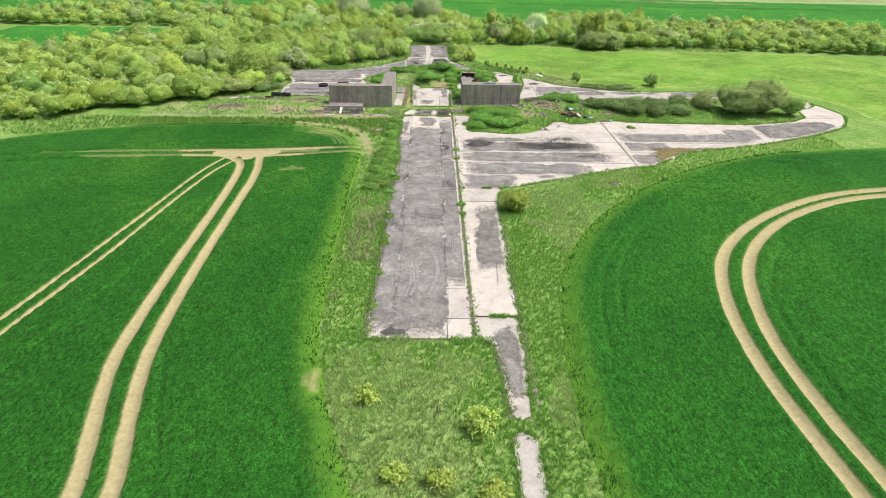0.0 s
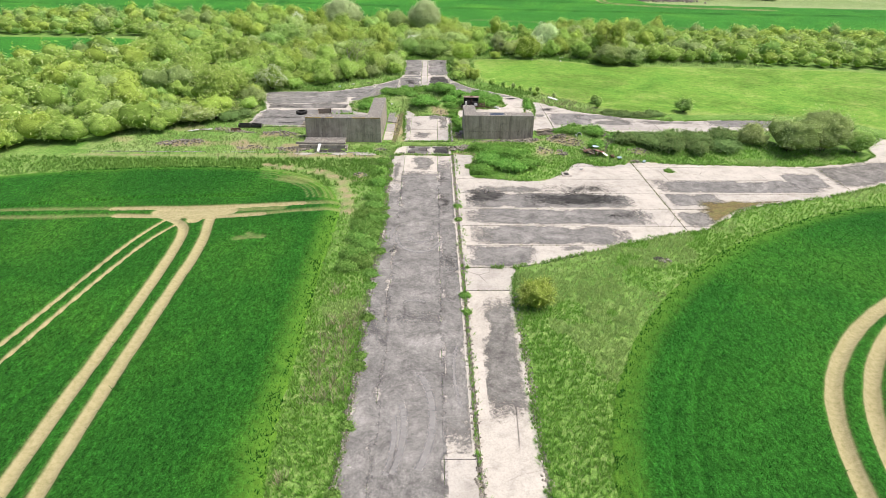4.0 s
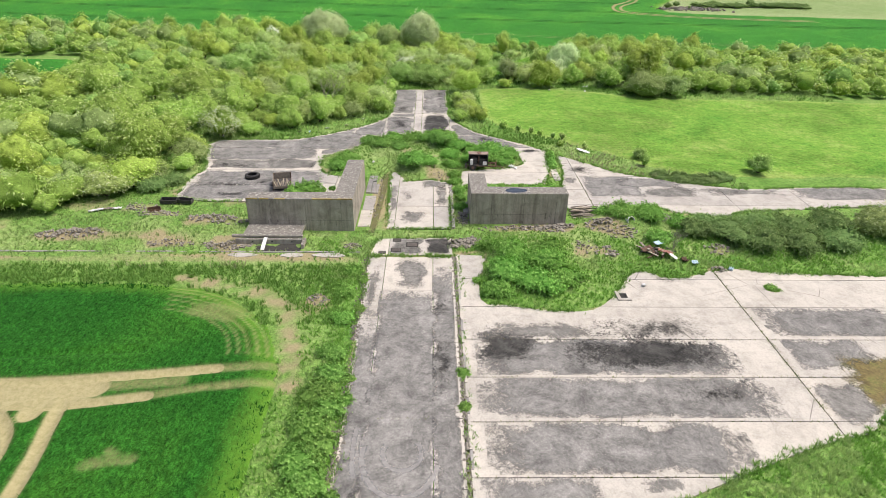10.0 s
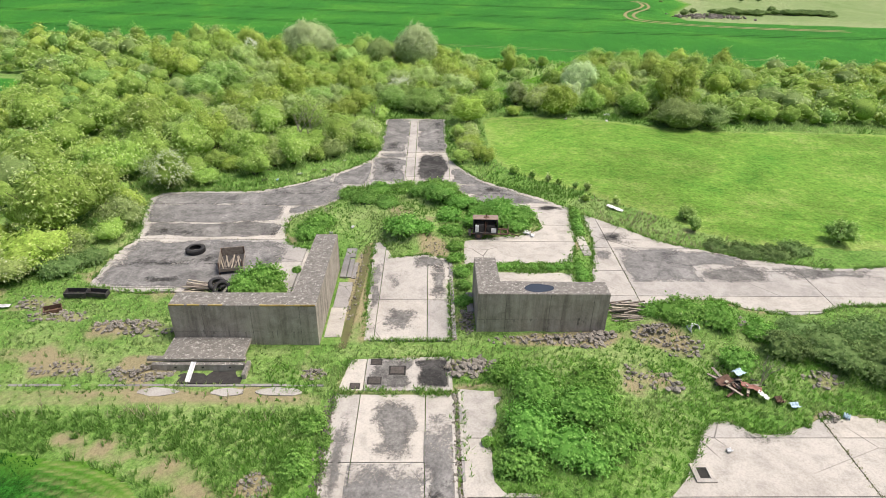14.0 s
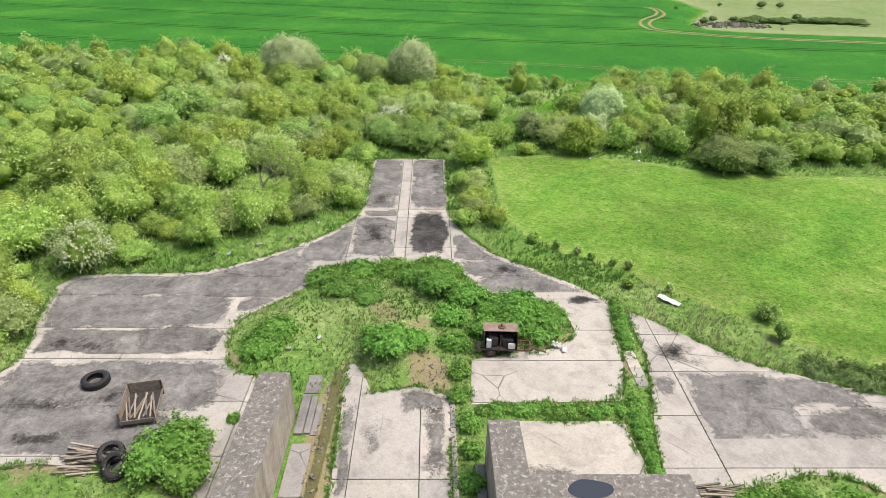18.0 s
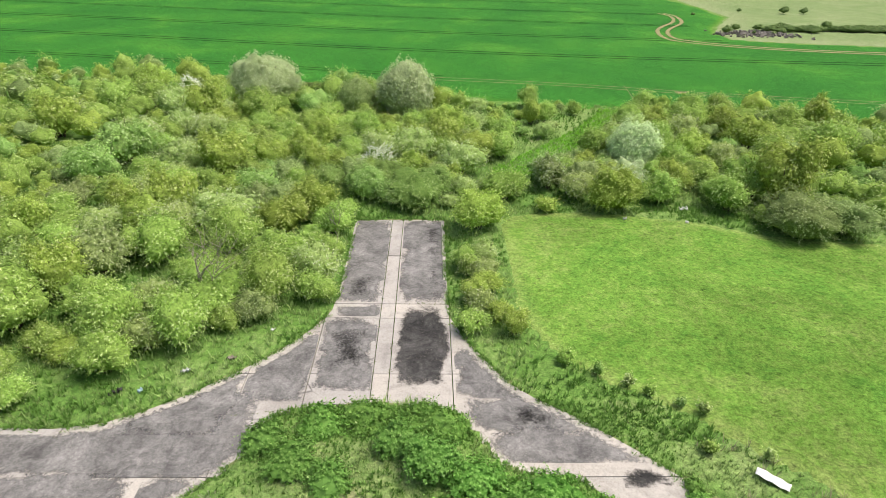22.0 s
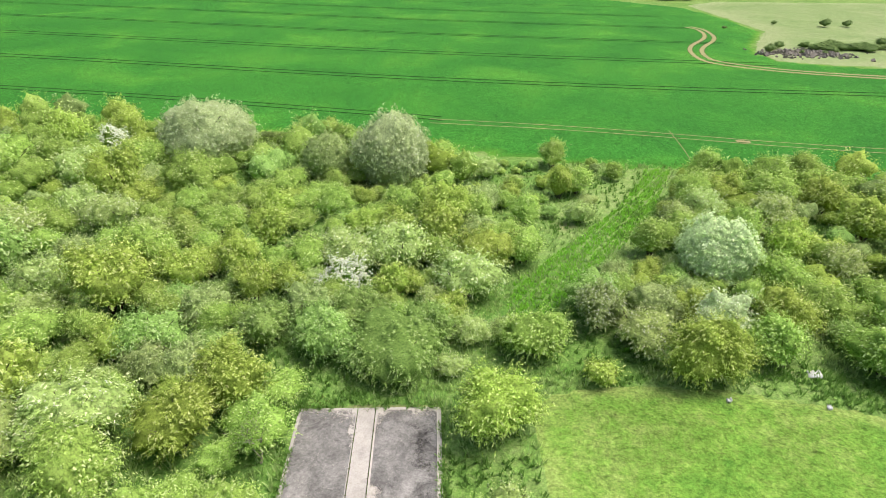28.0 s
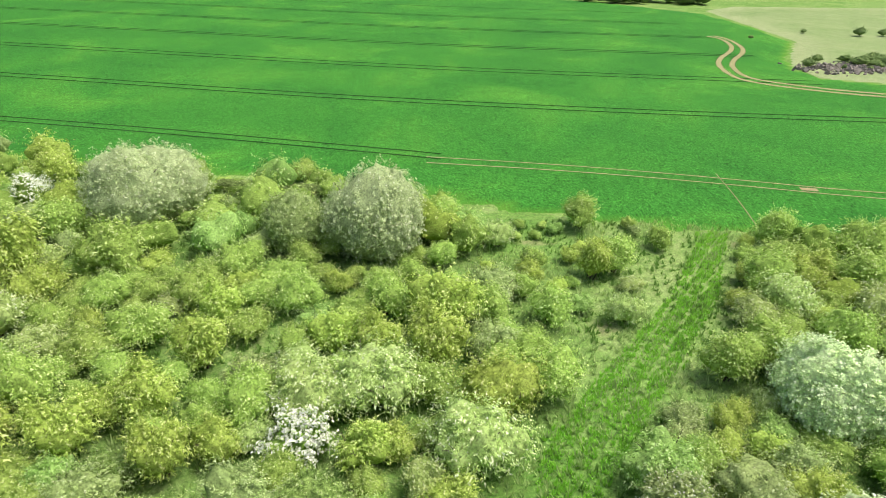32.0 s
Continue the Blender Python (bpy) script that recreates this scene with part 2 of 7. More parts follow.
def turf(name, lush, mid, dry, soil, scale=1.0, drift=0.0):
    """Ground sheet: mixed grass with dry and bare places (attributes dry, soil)."""
    m = Mat(name, 1.0, 0.08)
    a = m.noise(0.10 * scale, 6, 0.7, 0.8)
    b = m.noise(1.1 * scale, 8, 0.78, 0.5)
    f = m.noise(6.0, 6, 0.8)
    c = m.ramp(m.math("ADD", m.math("MULTIPLY", a, 0.5), m.math("MULTIPLY", b, 0.5)), (0.36, lush), (0.5, mid), (0.66, dry))
    c = m.mix(m.math("MULTIPLY", m.attr("dry"), m.ramp(b, (0.35, 0.25), (0.65, 1.0))), c, tuple(v * 1.0 for v in dry))
    c = m.mix(0.9, c, m.ramp(f, (0.28, 0.35), (0.52, 1.0), (0.75, 1.6)), "MULTIPLY")
    c = m.mix(0.75, c, m.ramp(m.noise(2.6, 4, 0.7, 0.6), (0.3, 0.5), (0.5, 1.0), (0.7, 1.35)), "MULTIPLY")
    if drift:
        # broad darker swathes and small dark tussocks
        c = m.mix(drift, c, m.ramp(m.noise(0.055, 5, 0.65, 1.6), (0.36, 0.72), (0.5, 1.0), (0.64, 1.14)), "MULTIPLY")
        c = m.mix(drift, c, m.ramp(m.noise(1.6, 3, 0.55, 0.3, m.stretch(1.0, 1.5)), (0.30, 0.5), (0.42, 1.0)), "MULTIPLY")
    s = m.ramp(m.math("ADD", m.math("MULTIPLY", m.attr("soil"), 0.75), m.math("MULTIPLY", b, 0.35)), (0.42, 0.0), (0.66, 1.0))
    c = m.mix(s, c, m.mix(0.7, soil, m.ramp(f, (0.3, 0.55), (0.7, 1.3)), "MULTIPLY"))
    m.color(c).bump(f, 0.9, 0.08)
    return m.m


TURF = turf("rough_grass_ground", (0.08, 0.195, 0.032), (0.15, 0.275, 0.06), (0.27, 0.35, 0.13), (0.30, 0.265, 0.15))
MEADOW = turf("mown_meadow_ground", (0.075, 0.215, 0.028), (0.155, 0.30, 0.046), (0.29, 0.375, 0.11), (0.3, 0.27, 0.12), 0.7, 0.8)
WASTE = turf("pale_waste_ground", (0.15, 0.24, 0.075), (0.21, 0.29, 0.115), (0.29, 0.34, 0.17), (0.33, 0.28, 0.2), 0.5)


def crop_sheet(name, ang, dark=1.0, g=0.0):
    """Dense young wheat: drill rows, darker and lighter drifts, bare wheelings (attribute soil), pale rim (attribute dry)."""
    m = Mat(name, 1.0, 0.1)
    rows = m.noise(1.0, 4, 0.7, 0.0, m.stretch(4.6, 2.6, 1.0, ang))
    big = m.noise(0.045, 5, 0.6, 0.6)
    mid = m.noise(0.9, 6, 0.75, 0.4)
    fine = m.noise(8.0, 5, 0.8)
    k = dark
    c = m.ramp(big, (0.3, (0.012 * k + g, 0.094 * k, 0.008 * k + g)), (0.52, (0.02 * k + g, 0.12 * k, 0.010 * k + g)), (0.72, (0.042 * k + g, 0.16 * k, 0.014 * k + g)))
    c = m.mix(0.85, c, m.ramp(rows, (0.3, 0.25), (0.52, 1.0), (0.75, 1.8)), "MULTIPLY")
    c = m.mix(0.85, c, m.ramp(fine, (0.28, 0.15), (0.52, 1.0), (0.76, 2.1)), "MULTIPLY")
    c = m.mix(0.5, c, m.ramp(mid, (0.3, 0.65), (0.6, 1.15)), "MULTIPLY")
    c = m.mix(m.math("MULTIPLY", m.attr("dry"), m.ramp(mid, (0.3, 0.4), (0.7, 1.0))), c, (0.125, 0.27, 0.03))
    c = m.mix(m.math("MULTIPLY", m.attr("sparse"), m.ramp(m.noise(2.2, 6, 0.8), (0.34, 0.35), (0.62, 1.0))), c, (0.31, 0.29, 0.135))
    soil = m.ramp(m.noise(3.0, 8, 0.75), (0.3, (0.25, 0.235, 0.11)), (0.5, (0.34, 0.31, 0.165)), (0.7, (0.42, 0.375, 0.215)))
    s = m.ramp(m.math("ADD", m.math("MULTIPLY", m.attr("soil"), 0.8), m.math("MULTIPLY", m.mix(0.5, mid, fine), 0.2)), (0.26, 0.0), (0.52, 1.0))
    m.color(m.mix(s, c, soil)).bump(m.mix(0.5, rows, fine), 1.0, 0.12)
    return m.m


CROP_L = crop_sheet("wheat_west", 0.12, 0.98, 0.003)
CROP_R = crop_sheet("wheat_east", -0.1, 1.05, 0.003)
# lighter and greyer than the near wheat: distance haze put into the colour
CROP_FAR = crop_sheet("wheat_north", 1.65, 1.65, 0.008)


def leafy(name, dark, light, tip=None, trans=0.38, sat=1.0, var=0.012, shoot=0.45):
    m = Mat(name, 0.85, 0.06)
    # in crowns, a low tip is dark for inner shade; high is young growth
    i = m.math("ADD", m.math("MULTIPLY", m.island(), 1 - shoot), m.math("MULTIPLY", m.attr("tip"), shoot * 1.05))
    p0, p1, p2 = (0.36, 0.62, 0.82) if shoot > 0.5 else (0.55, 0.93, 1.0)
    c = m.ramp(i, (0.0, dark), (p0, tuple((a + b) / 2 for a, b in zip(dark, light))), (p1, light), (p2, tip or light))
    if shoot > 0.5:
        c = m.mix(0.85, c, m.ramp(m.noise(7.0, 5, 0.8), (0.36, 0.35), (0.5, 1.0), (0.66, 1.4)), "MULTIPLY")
    r = m.random()
    c = m.hsv(c, m.span(r, 0.5 - var * 0.25, 0.5 + var), sat, m.span(r, 0.85, 1.15))
    m.color(c)
    t = m.t.nodes.new("ShaderNodeBsdfTranslucent")
    m.link(c, t.inputs[0])
    x = m.t.nodes.new("ShaderNodeMixShader")
    x.inputs[0].default_value = trans
    m.link(m.b.outputs[0], x.inputs[1]).link(t.outputs[0], x.inputs[2])
    m.link(x.outputs[0], m.t.nodes["Material Output"].inputs[0])
    return m.m


LEAF_HAW = leafy("fresh_hawthorn_leaf", (0.17, 0.29, 0.05), (0.47, 0.65, 0.155), (0.76, 0.86, 0.41), shoot=0.6)
LEAF_CREAM = leafy("creamy_hawthorn_leaf", (0.21, 0.31, 0.075), (0.55, 0.69, 0.24), (0.82, 0.86, 0.56), shoot=0.6)
LEAF_YEL = leafy("yellow_green_leaf", (0.20, 0.30, 0.045), (0.52, 0.67, 0.145), (0.76, 0.83, 0.35), shoot=0.6)
LEAF_DARK = leafy("deep_green_leaf", (0.16, 0.28, 0.06), (0.41, 0.60, 0.17), (0.60, 0.73, 0.35), shoot=0.6)
LEAF_WILLOW = leafy("grey_willow_leaf", (0.34, 0.46, 0.20), (0.66, 0.80, 0.42), (0.87, 0.93, 0.67), shoot=0.6)
LEAF_GREY = leafy("dull_grey_green_leaf", (0.19, 0.27, 0.08), (0.44, 0.56, 0.21), (0.62, 0.70, 0.39), shoot=0.6)
BLOSSOM = leafy("white_blossom", (0.80, 0.82, 0.70), (0.90, 0.90, 0.86), (0.92, 0.92, 0.9), 0.3, 1.0, 0.0)
LANEGRASS = leafy("lush_lane_grass", (0.20, 0.46, 0.05), (0.40, 0.70, 0.12), (0.6, 0.8, 0.26), 0.5, 1.0, 0.0)
LEAF_PALE = leafy("pale_willow_leaf", (0.40, 0.53, 0.25), (0.66, 0.79, 0.43), (0.88, 0.93, 0.70), shoot=0.6)
GREENBRAMBLE = leafy("green_bramble_leaf", (0.13, 0.27, 0.05), (0.31, 0.50, 0.13), (0.5, 0.62, 0.25))
WEED = leafy("bright_weed_leaf", (0.13, 0.30, 0.05), (0.34, 0.58, 0.14), (0.60, 0.76, 0.32))
MOSSWEED = leafy("dull_moss_weed", (0.10, 0.13, 0.03), (0.20, 0.24, 0.06), (0.3, 0.32, 0.1), 0.3)
BRAMBLE = leafy("bramble_leaf", (0.15, 0.25, 0.075), (0.31, 0.43, 0.165), (0.48, 0.57, 0.28))
GRASS = leafy("grass_blade", (0.13, 0.27, 0.05), (0.30, 0.48, 0.135), (0.55, 0.64, 0.33), 0.5, 1.0, 0.0)
VERGE = leafy("lush_verge_blade", (0.17, 0.37, 0.06), (0.38, 0.62, 0.16), (0.64, 0.76, 0.37), 0.5, 1.0, 0.0)
PALEGRASS = leafy("pale_grass_blade", (0.28, 0.42, 0.13), (0.50, 0.63, 0.27), (0.72, 0.75, 0.48), 0.5, 1.0, 0.0)
STRAW = leafy("dry_stem", (0.26, 0.25, 0.14), (0.48, 0.46, 0.31), (0.58, 0.56, 0.42), 0.2, 1.0, 0.0)
WHEAT = leafy("wheat_blade", (0.012, 0.08, 0.012), (0.045, 0.18, 0.024), (0.12, 0.29, 0.055), 0.35, 1.0, 0.0)


def bark_mat(name, a, b):
    m = Mat(name, 0.95, 0.15)
    n = m.noise(6.0, 6, 0.7, 0.3, m.stretch(3, 3, 0.6))
    m.color(m.ramp(n, (0.3, a), (0.7, b))).bump(n, 0.6, 0.02)
    return m.m


BARK = bark_mat("dark_bark", (0.05, 0.04, 0.03), (0.14, 0.115, 0.085))
TWIG = bark_mat("pale_dead_wood", (0.26, 0.23, 0.17), (0.46, 0.42, 0.33))


def plain(name, a, b, scale=4.0, rough=0.8, metal=0.0, bump=0.3):
    m = Mat(name, rough, 0.3)
    m.b.inputs["Metallic"].default_value = metal
    n = m.noise(scale, 6, 0.7, 0.3)
    m.color(m.hsv(m.ramp(n, (0.3, a), (0.7, b)), 0.5, 1.0, m.span(m.random(), 0.75, 1.2))).bump(n, bump, 0.02)
    return m.m


RUBBLE = plain("broken_concrete", (0.115, 0.105, 0.088), (0.34, 0.315, 0.265), 3.5, 0.95)
RUBBER = plain("weathered_rubber", (0.022, 0.022, 0.023), (0.06, 0.058, 0.055), 5.0, 0.75)
RUST = plain("rusty_steel", (0.085, 0.05, 0.035), (0.20, 0.125, 0.09), 3.0, 0.85, 0.1)
ROOFRUST = plain("dull_brown_roof", (0.16, 0.115, 0.09), (0.27, 0.21, 0.175), 2.0, 0.85)
IRON = plain("dark_iron", (0.05, 0.045, 0.04), (0.12, 0.105, 0.09), 4.0, 0.7, 0.3)
BLACKPAINT = plain("dirty_black_paint", (0.025, 0.024, 0.024), (0.085, 0.08, 0.075), 4.0, 0.6)
OLDWOOD = plain("grey_weathered_timber", (0.14, 0.12, 0.095), (0.32, 0.28, 0.23), 5.0, 0.9)
WHITE = plain("dirty_white_sheet", (0.55, 0.56, 0.56), (0.78, 0.78, 0.77), 2.0, 0.6)
BLUEISH = plain("faded_blue_plastic", (0.28, 0.42, 0.52), (0.45, 0.58, 0.66), 2.0, 0.5)
REDDISH = plain("faded_red_sheet", (0.22, 0.085, 0.06), (0.34, 0.18, 0.14), 2.0, 0.6)
# near-black: dark joints and frames, and the shade painted into holes
DARKVOID = plain("dark_concrete_hole_shade", (0.02, 0.02, 0.018), (0.055, 0.052, 0.046), 2.0, 0.9)
LICHEN = plain("ochre_lichen", (0.30, 0.22, 0.06), (0.42, 0.33, 0.12), 3.0, 0.95)


def ribbon_mat(name, a, b, cover=0.8, patch=0.35):
    m = Mat(name, 1.0, 0.1)
    n = m.noise(1.2, 7, 0.75)
    m.color(m.ramp(n, (0.3, a), (0.7, b)))
    e = m.math("ADD", m.math("MULTIPLY", m.attr("edge"), 0.6), m.math("MULTIPLY", m.noise(patch, 7, 0.75, 0.5, m.stretch(1, 2, 1)), 0.5))
    m.alpha(m.ramp(e, (0.42, 0.0), (0.8 if cover < 0.8 else 0.75, cover)))
    return m.m


BARE_LINE = ribbon_mat("bare_wheeling_soil", (0.22, 0.24, 0.09), (0.36, 0.33, 0.18))
SCUFF = ribbon_mat("pale_tyre_scuff", (0.25, 0.245, 0.235), (0.38, 0.375, 0.36), 0.7, 2.2)
DAMP_SOIL = ribbon_mat("damp_mossy_soil", (0.11, 0.09, 0.055), (0.17, 0.19, 0.07))
# dark green that paints the shade inside the crop's wheel gaps
DARK_LINE = ribbon_mat("trodden_gap_shade", (0.016, 0.065, 0.014), (0.03, 0.095, 0.02))

# ---- the plan: outlines in metres ----
STRIP = np.array([(-5.0, 37.1), (3.2, 37.1), (3.2, 96.9), (-4.8, 96.9), (-4.7, 84), (-4.5, 73), (-4.9, 65)])
EAST_BAY = np.array([(3.5, 40.1), (7.05, 40.1), (7.5, 62.8), (8.3, 66.7), (3.5, 66.7)])
EAST_PATH = np.array([(3.5, 39.9), (3.6, 37.5), (4.7, 36.4), (5.0, 33.5), (5.2, 28.9), (5.9, 28.5), (6.5, 28.9), (6.9, 34.0), (7.05, 39.9)])
LONE_SLAB = np.array([(5.0, 15), (5.1, 27.2), (5.7, 27.5), (6.6, 26.9), (6.65, 22), (6.7, 15)])
APRON = chaikin([(3.5, 66.8), (3.5, 66.8), (3.5, 66.8), (9.0, 66.7), (18.1, 70.8), (26.4, 74.0), (29.1, 74.4), (31.4, 76.3), (36.6, 80.6), (43.5, 82.2), (53.7, 85.8), (64.9, 91.6), (69.8, 98.0),
                 (69.9, 103.2), (67.5, 109.6), (63, 109), (63.5, 102), (62, 96.5), (52, 93.6), (45.8, 93.6), (33.2, 94.2), (28.1, 95.2), (25.1, 93.6), (22.3, 93.1), (21.2, 94.5), (19.3, 94.3),
                 (17.6, 91.3), (16.3, 89.6), (14.9, 88.3), (13.2, 87.8), (10, 88.2), (7.5, 88.9), (5.3, 88.9), (5.3, 92), (5.7, 94.0), (6.7, 97.6), (3.5, 97.5), (3.5, 97.5)], True, 1)
PIT_SLAB = np.array([(-4.7, 97.3), (3.15, 97.3), (3.15, 101.0), (-4.2, 100.6)])
PAD = np.array([(-3.5, 102.9), (3.2, 102.9), (3.3, 115.6), (1.0, 116.4), (-2.0, 115.7), (-3.2, 119.0), (-4.0, 118.6)])
WEST_APRON = chaikin([(-28.0, 110.4), (-28.0, 110.4), (-28.0, 110.4), (-28.4, 116), (-27.4, 119.6), (-29.2, 124.6), (-30.4, 130.3), (-26, 131.3), (-19.4, 131.1), (-15.1, 133.2), (-10.7, 137.0), (-8.3, 139.5), (-6.2, 142.7), (-5.4, 145),
                      (-5.5, 161.2), (-5.5, 161.2), (-5.5, 161.2), (3.9, 161.4), (3.9, 161.4), (3.9, 161.4), (3.9, 145.2), (4.2, 142.4), (6.8, 137.2), (8.6, 134.6), (12.0, 132.2), (15.2, 129.3), (17.5, 127.0), (17.5, 127.0), (17.5, 127.0), (16.6, 124), (16.3, 119.2), (14.9, 115.0), (14.9, 115.0), (14.9, 115.0), (4.7, 114.6), (4.7, 114.6), (4.7, 114.6), (5.0, 119.2), (5.0, 119.2), (5.0, 119.2), (8.5, 120.2), (11.5, 120.6), (13.4, 122.3), (13.2, 125.0),
                      (11.0, 127.5), (7.4, 127.8), (6.3, 128.6), (5.0, 131.3), (3.8, 133.2), (-0.5, 133.4), (-5.8, 133.3), (-8.2, 132.0), (-8.3, 129.5), (-10.5, 126.5), (-13.5, 124.3), (-13.2, 120.8), (-12.3, 118.0), (-9.0, 117.0), (-9.0, 104.5), (-12, 108.2), (-20.3, 109.8), (-23.5, 109.3)], True, 1)
INNER_PAD = np.array([(7.0, 106.0), (14.3, 106.0), (14.9, 109), (14.5, 113.1), (7.0, 113.1)])
EAST_ROAD = chaikin([(18.2, 125.8), (18.2, 125.8), (18.2, 125.8), (21.6, 122.8), (24.5, 119.6), (27.9, 117.9), (31.2, 116.4), (36.0, 114.9), (39.7, 114.0), (44.9, 114.6), (56, 115.2), (66, 111.5), (69, 107), (66.5, 103.5), (63.5, 104), (62, 108.6), (50.4, 109.4), (40.4, 107.9), (37.0, 108.1), (33.2, 106.3), (28.8, 107.0), (25.6, 109.2),
                     (19.8, 107.7), (15.6, 107.6), (16.2, 112), (17.3, 116), (18.1, 120)], True, 1)
PAVED = [STRIP, EAST_BAY, EAST_PATH, LONE_SLAB, APRON, PIT_SLAB, PAD, WEST_APRON, INNER_PAD, EAST_ROAD]

WHEAT_W = chaikin([(-1, 6), (-4.2, 22.6), (-5.5, 25.9), (-6.7, 29.8), (-8.3, 35.7), (-8.9, 41.7), (-9.2, 49.3), (-9.4, 59.2), (-9.6, 72.8), (-9.4, 80), (-11.9, 86.2), (-16.9, 91), (-27.6, 92.4), (-40.4, 91.3), (-52, 88.8), (-61, 84), (-66, 80), (-66, 6)], True, 2)
WHEAT_E = chaikin([(9.9, 6), (9.7, 22.6), (9.5, 30.9), (10.1, 37.1), (11.4, 45.4), (13.7, 51.7), (17.5, 58.2), (24.1, 66), (31.9, 72.6), (41.8, 78.1), (51.2, 81.2), (66.2, 83.0), (72, 83.2), (72, 6)], True, 2)
WHEAT_N = np.array([(-400, 231), (-125, 226), (-44, 225), (-24, 221), (-15, 220.5), (4, 215), (9.2, 212), (18.4, 209.2), (30, 206.8), (37.5, 205.5), (52, 203.3), (75, 199.4), (126, 200), (400, 215), (400, 250), (150, 268), (99, 274), (88, 279), (85.6, 288), (90.4, 301), (104.9, 325.7), (106.4, 351), (102.7, 383), (70, 413), (0, 440), (-400, 520)])
GREEN_STRIP = np.array([(-120, 140), (-95, 141), (-74, 168), (-70.7, 173), (-78, 185), (-120, 186)])
MEADOW_OUT = chaikin([(9.6, 161.5), (10.0, 155), (9.4, 143.5), (13.3, 136.5), (18.8, 133.2), (22.2, 129.3), (27.1, 125.0), (32.2, 119.0), (45, 117.6), (58, 118.6), (69, 114.5), (74, 106), (73, 96), (80, 90), (115, 90), (115, 152), (60, 157), (49, 156.2), (36, 158.6), (32.6, 161.3), (22, 163.6), (13, 163.4)], True, 2)

# wheelings: centre lines and half widths
TRACKS_W = [  # line, half width, bareness
    ([(-18.9, 16), (-19.4, 22.7), (-21.0, 28.0), (-22.7, 34.0), (-23.0, 39.4), (-23.4, 48.0), (-23.5, 57.2), (-23.8, 66.5), (-24.3, 72.7), (-25.2, 75.2), (-28.5, 77.2)], 0.36, 1.0),
    ([(-16.9, 16), (-17.3, 22.7), (-18.9, 28.0), (-20.5, 34.5), (-21.0, 41.0), (-21.4, 50.5), (-21.6, 62.0), (-21.7, 69.0), (-22.1, 72.6), (-22.6, 75.0), (-23.0, 77.4)], 0.36, 1.0),
    ([(-34.9, 30), (-33.8, 38.5), (-32.8, 44.2), (-31.6, 52.0), (-30.2, 61.5), (-29.1, 69.8), (-28.2, 73.4), (-27.2, 76.2)], 0.13, 0.9),
    ([(-33.6, 30), (-32.3, 38.6), (-31.6, 42.5), (-30.2, 50.4), (-29.1, 60.0), (-28.0, 67.6), (-27.0, 72.2), (-25.6, 75.4)], 0.13, 0.9),
    ([(-33.9, 78.6), (-29.6, 78.9), (-25.0, 79.0), (-18.4, 79.8), (-13.9, 80.4)], 0.34, 1.0), ([(-14.4, 80.3), (-9.4, 80.9)], 0.3, 0.62), ([(-52, 77.6), (-42, 78.3), (-33.5, 78.6)], 0.28, 0.55),
    ([(-32.9, 76.9), (-28.0, 76.8), (-22.6, 76.7), (-17.7, 77.6)], 0.34, 1.0), ([(-18.2, 77.5), (-13.5, 78.6), (-8.9, 79.1)], 0.28, 0.66), ([(-46, 76.2), (-38, 76.6), (-32.5, 76.9)], 0.26, 0.55),
    ([(-28.5, 77.8), (-25.5, 77.9), (-21.4, 78.4)], 0.9, 0.95), ([(-24.4, 76.0), (-24.2, 77.2)], 0.7, 0.9), ([(-20.5, 78.6), (-16.0, 79.1)], 0.5, 0.6),
    ([(-18.8, 71.8), (-17.6, 72.2), (-16.4, 72.2)], 0.3, 0.5), ([(-17.9, 72.9), (-17.2, 72.4)], 0.2, 0.45),
    ([(-17.6, 87.6), (-15.8, 88.0), (-14.0, 87.4)], 0.9, 0.55), ([(-16.8, 87.2), (-15.0, 86.6)], 0.7, 0.5),
    ([(-7.9, 31.2), (-8.1, 32.2), (-8.0, 33.2)], 0.22, 0.8), ([(-8.5, 31.6), (-8.6, 32.4)], 0.2, 0.6),
] + [([(-19.5 + (x + 19.5) * k, 82.0 + (y - 82.0) * k) for x, y in ((-9.6, 82.0), (-10.2, 84.2), (-11.3, 86.4), (-13.6, 88.6), (-17.0, 90.6), (-21.0, 91.6))], 0.08, b) for k, b in ((0.95, 0.72), (0.88, 0.66), (0.81, 0.62), (0.74, 0.58), (0.67, 0.54), (0.60, 0.5))]
FAINT_W = [([(-9.9, 82.6), (-10.4, 86), (-13.4, 89.4), (-18, 91)], 0.12), ([(-11.2, 82.4), (-11.8, 85.4), (-14.4, 88.2), (-18.4, 89.4)], 0.1), ([(-12.4, 82.4), (-13.0, 84.8), (-15.4, 87.2), (-18.8, 88.2)], 0.1),
    ([(-15.1, 16), (-15.1, 22.7), (-17.2, 28.3), (-19.4, 35.0)], 0.14),
    ([(-31, 25), (-29.8, 32.8), (-27.4, 44), (-25.6, 54), (-24.7, 62.8)], 0.2),
    ([(-60, 72.5), (-48.9, 75.1), (-38.2, 75.9)], 0.3),
    ([(-62, 74.5), (-57.0, 76.4), (-43.6, 79.4), (-32.5, 81.6), (-20, 82.4)], 0.3),
]
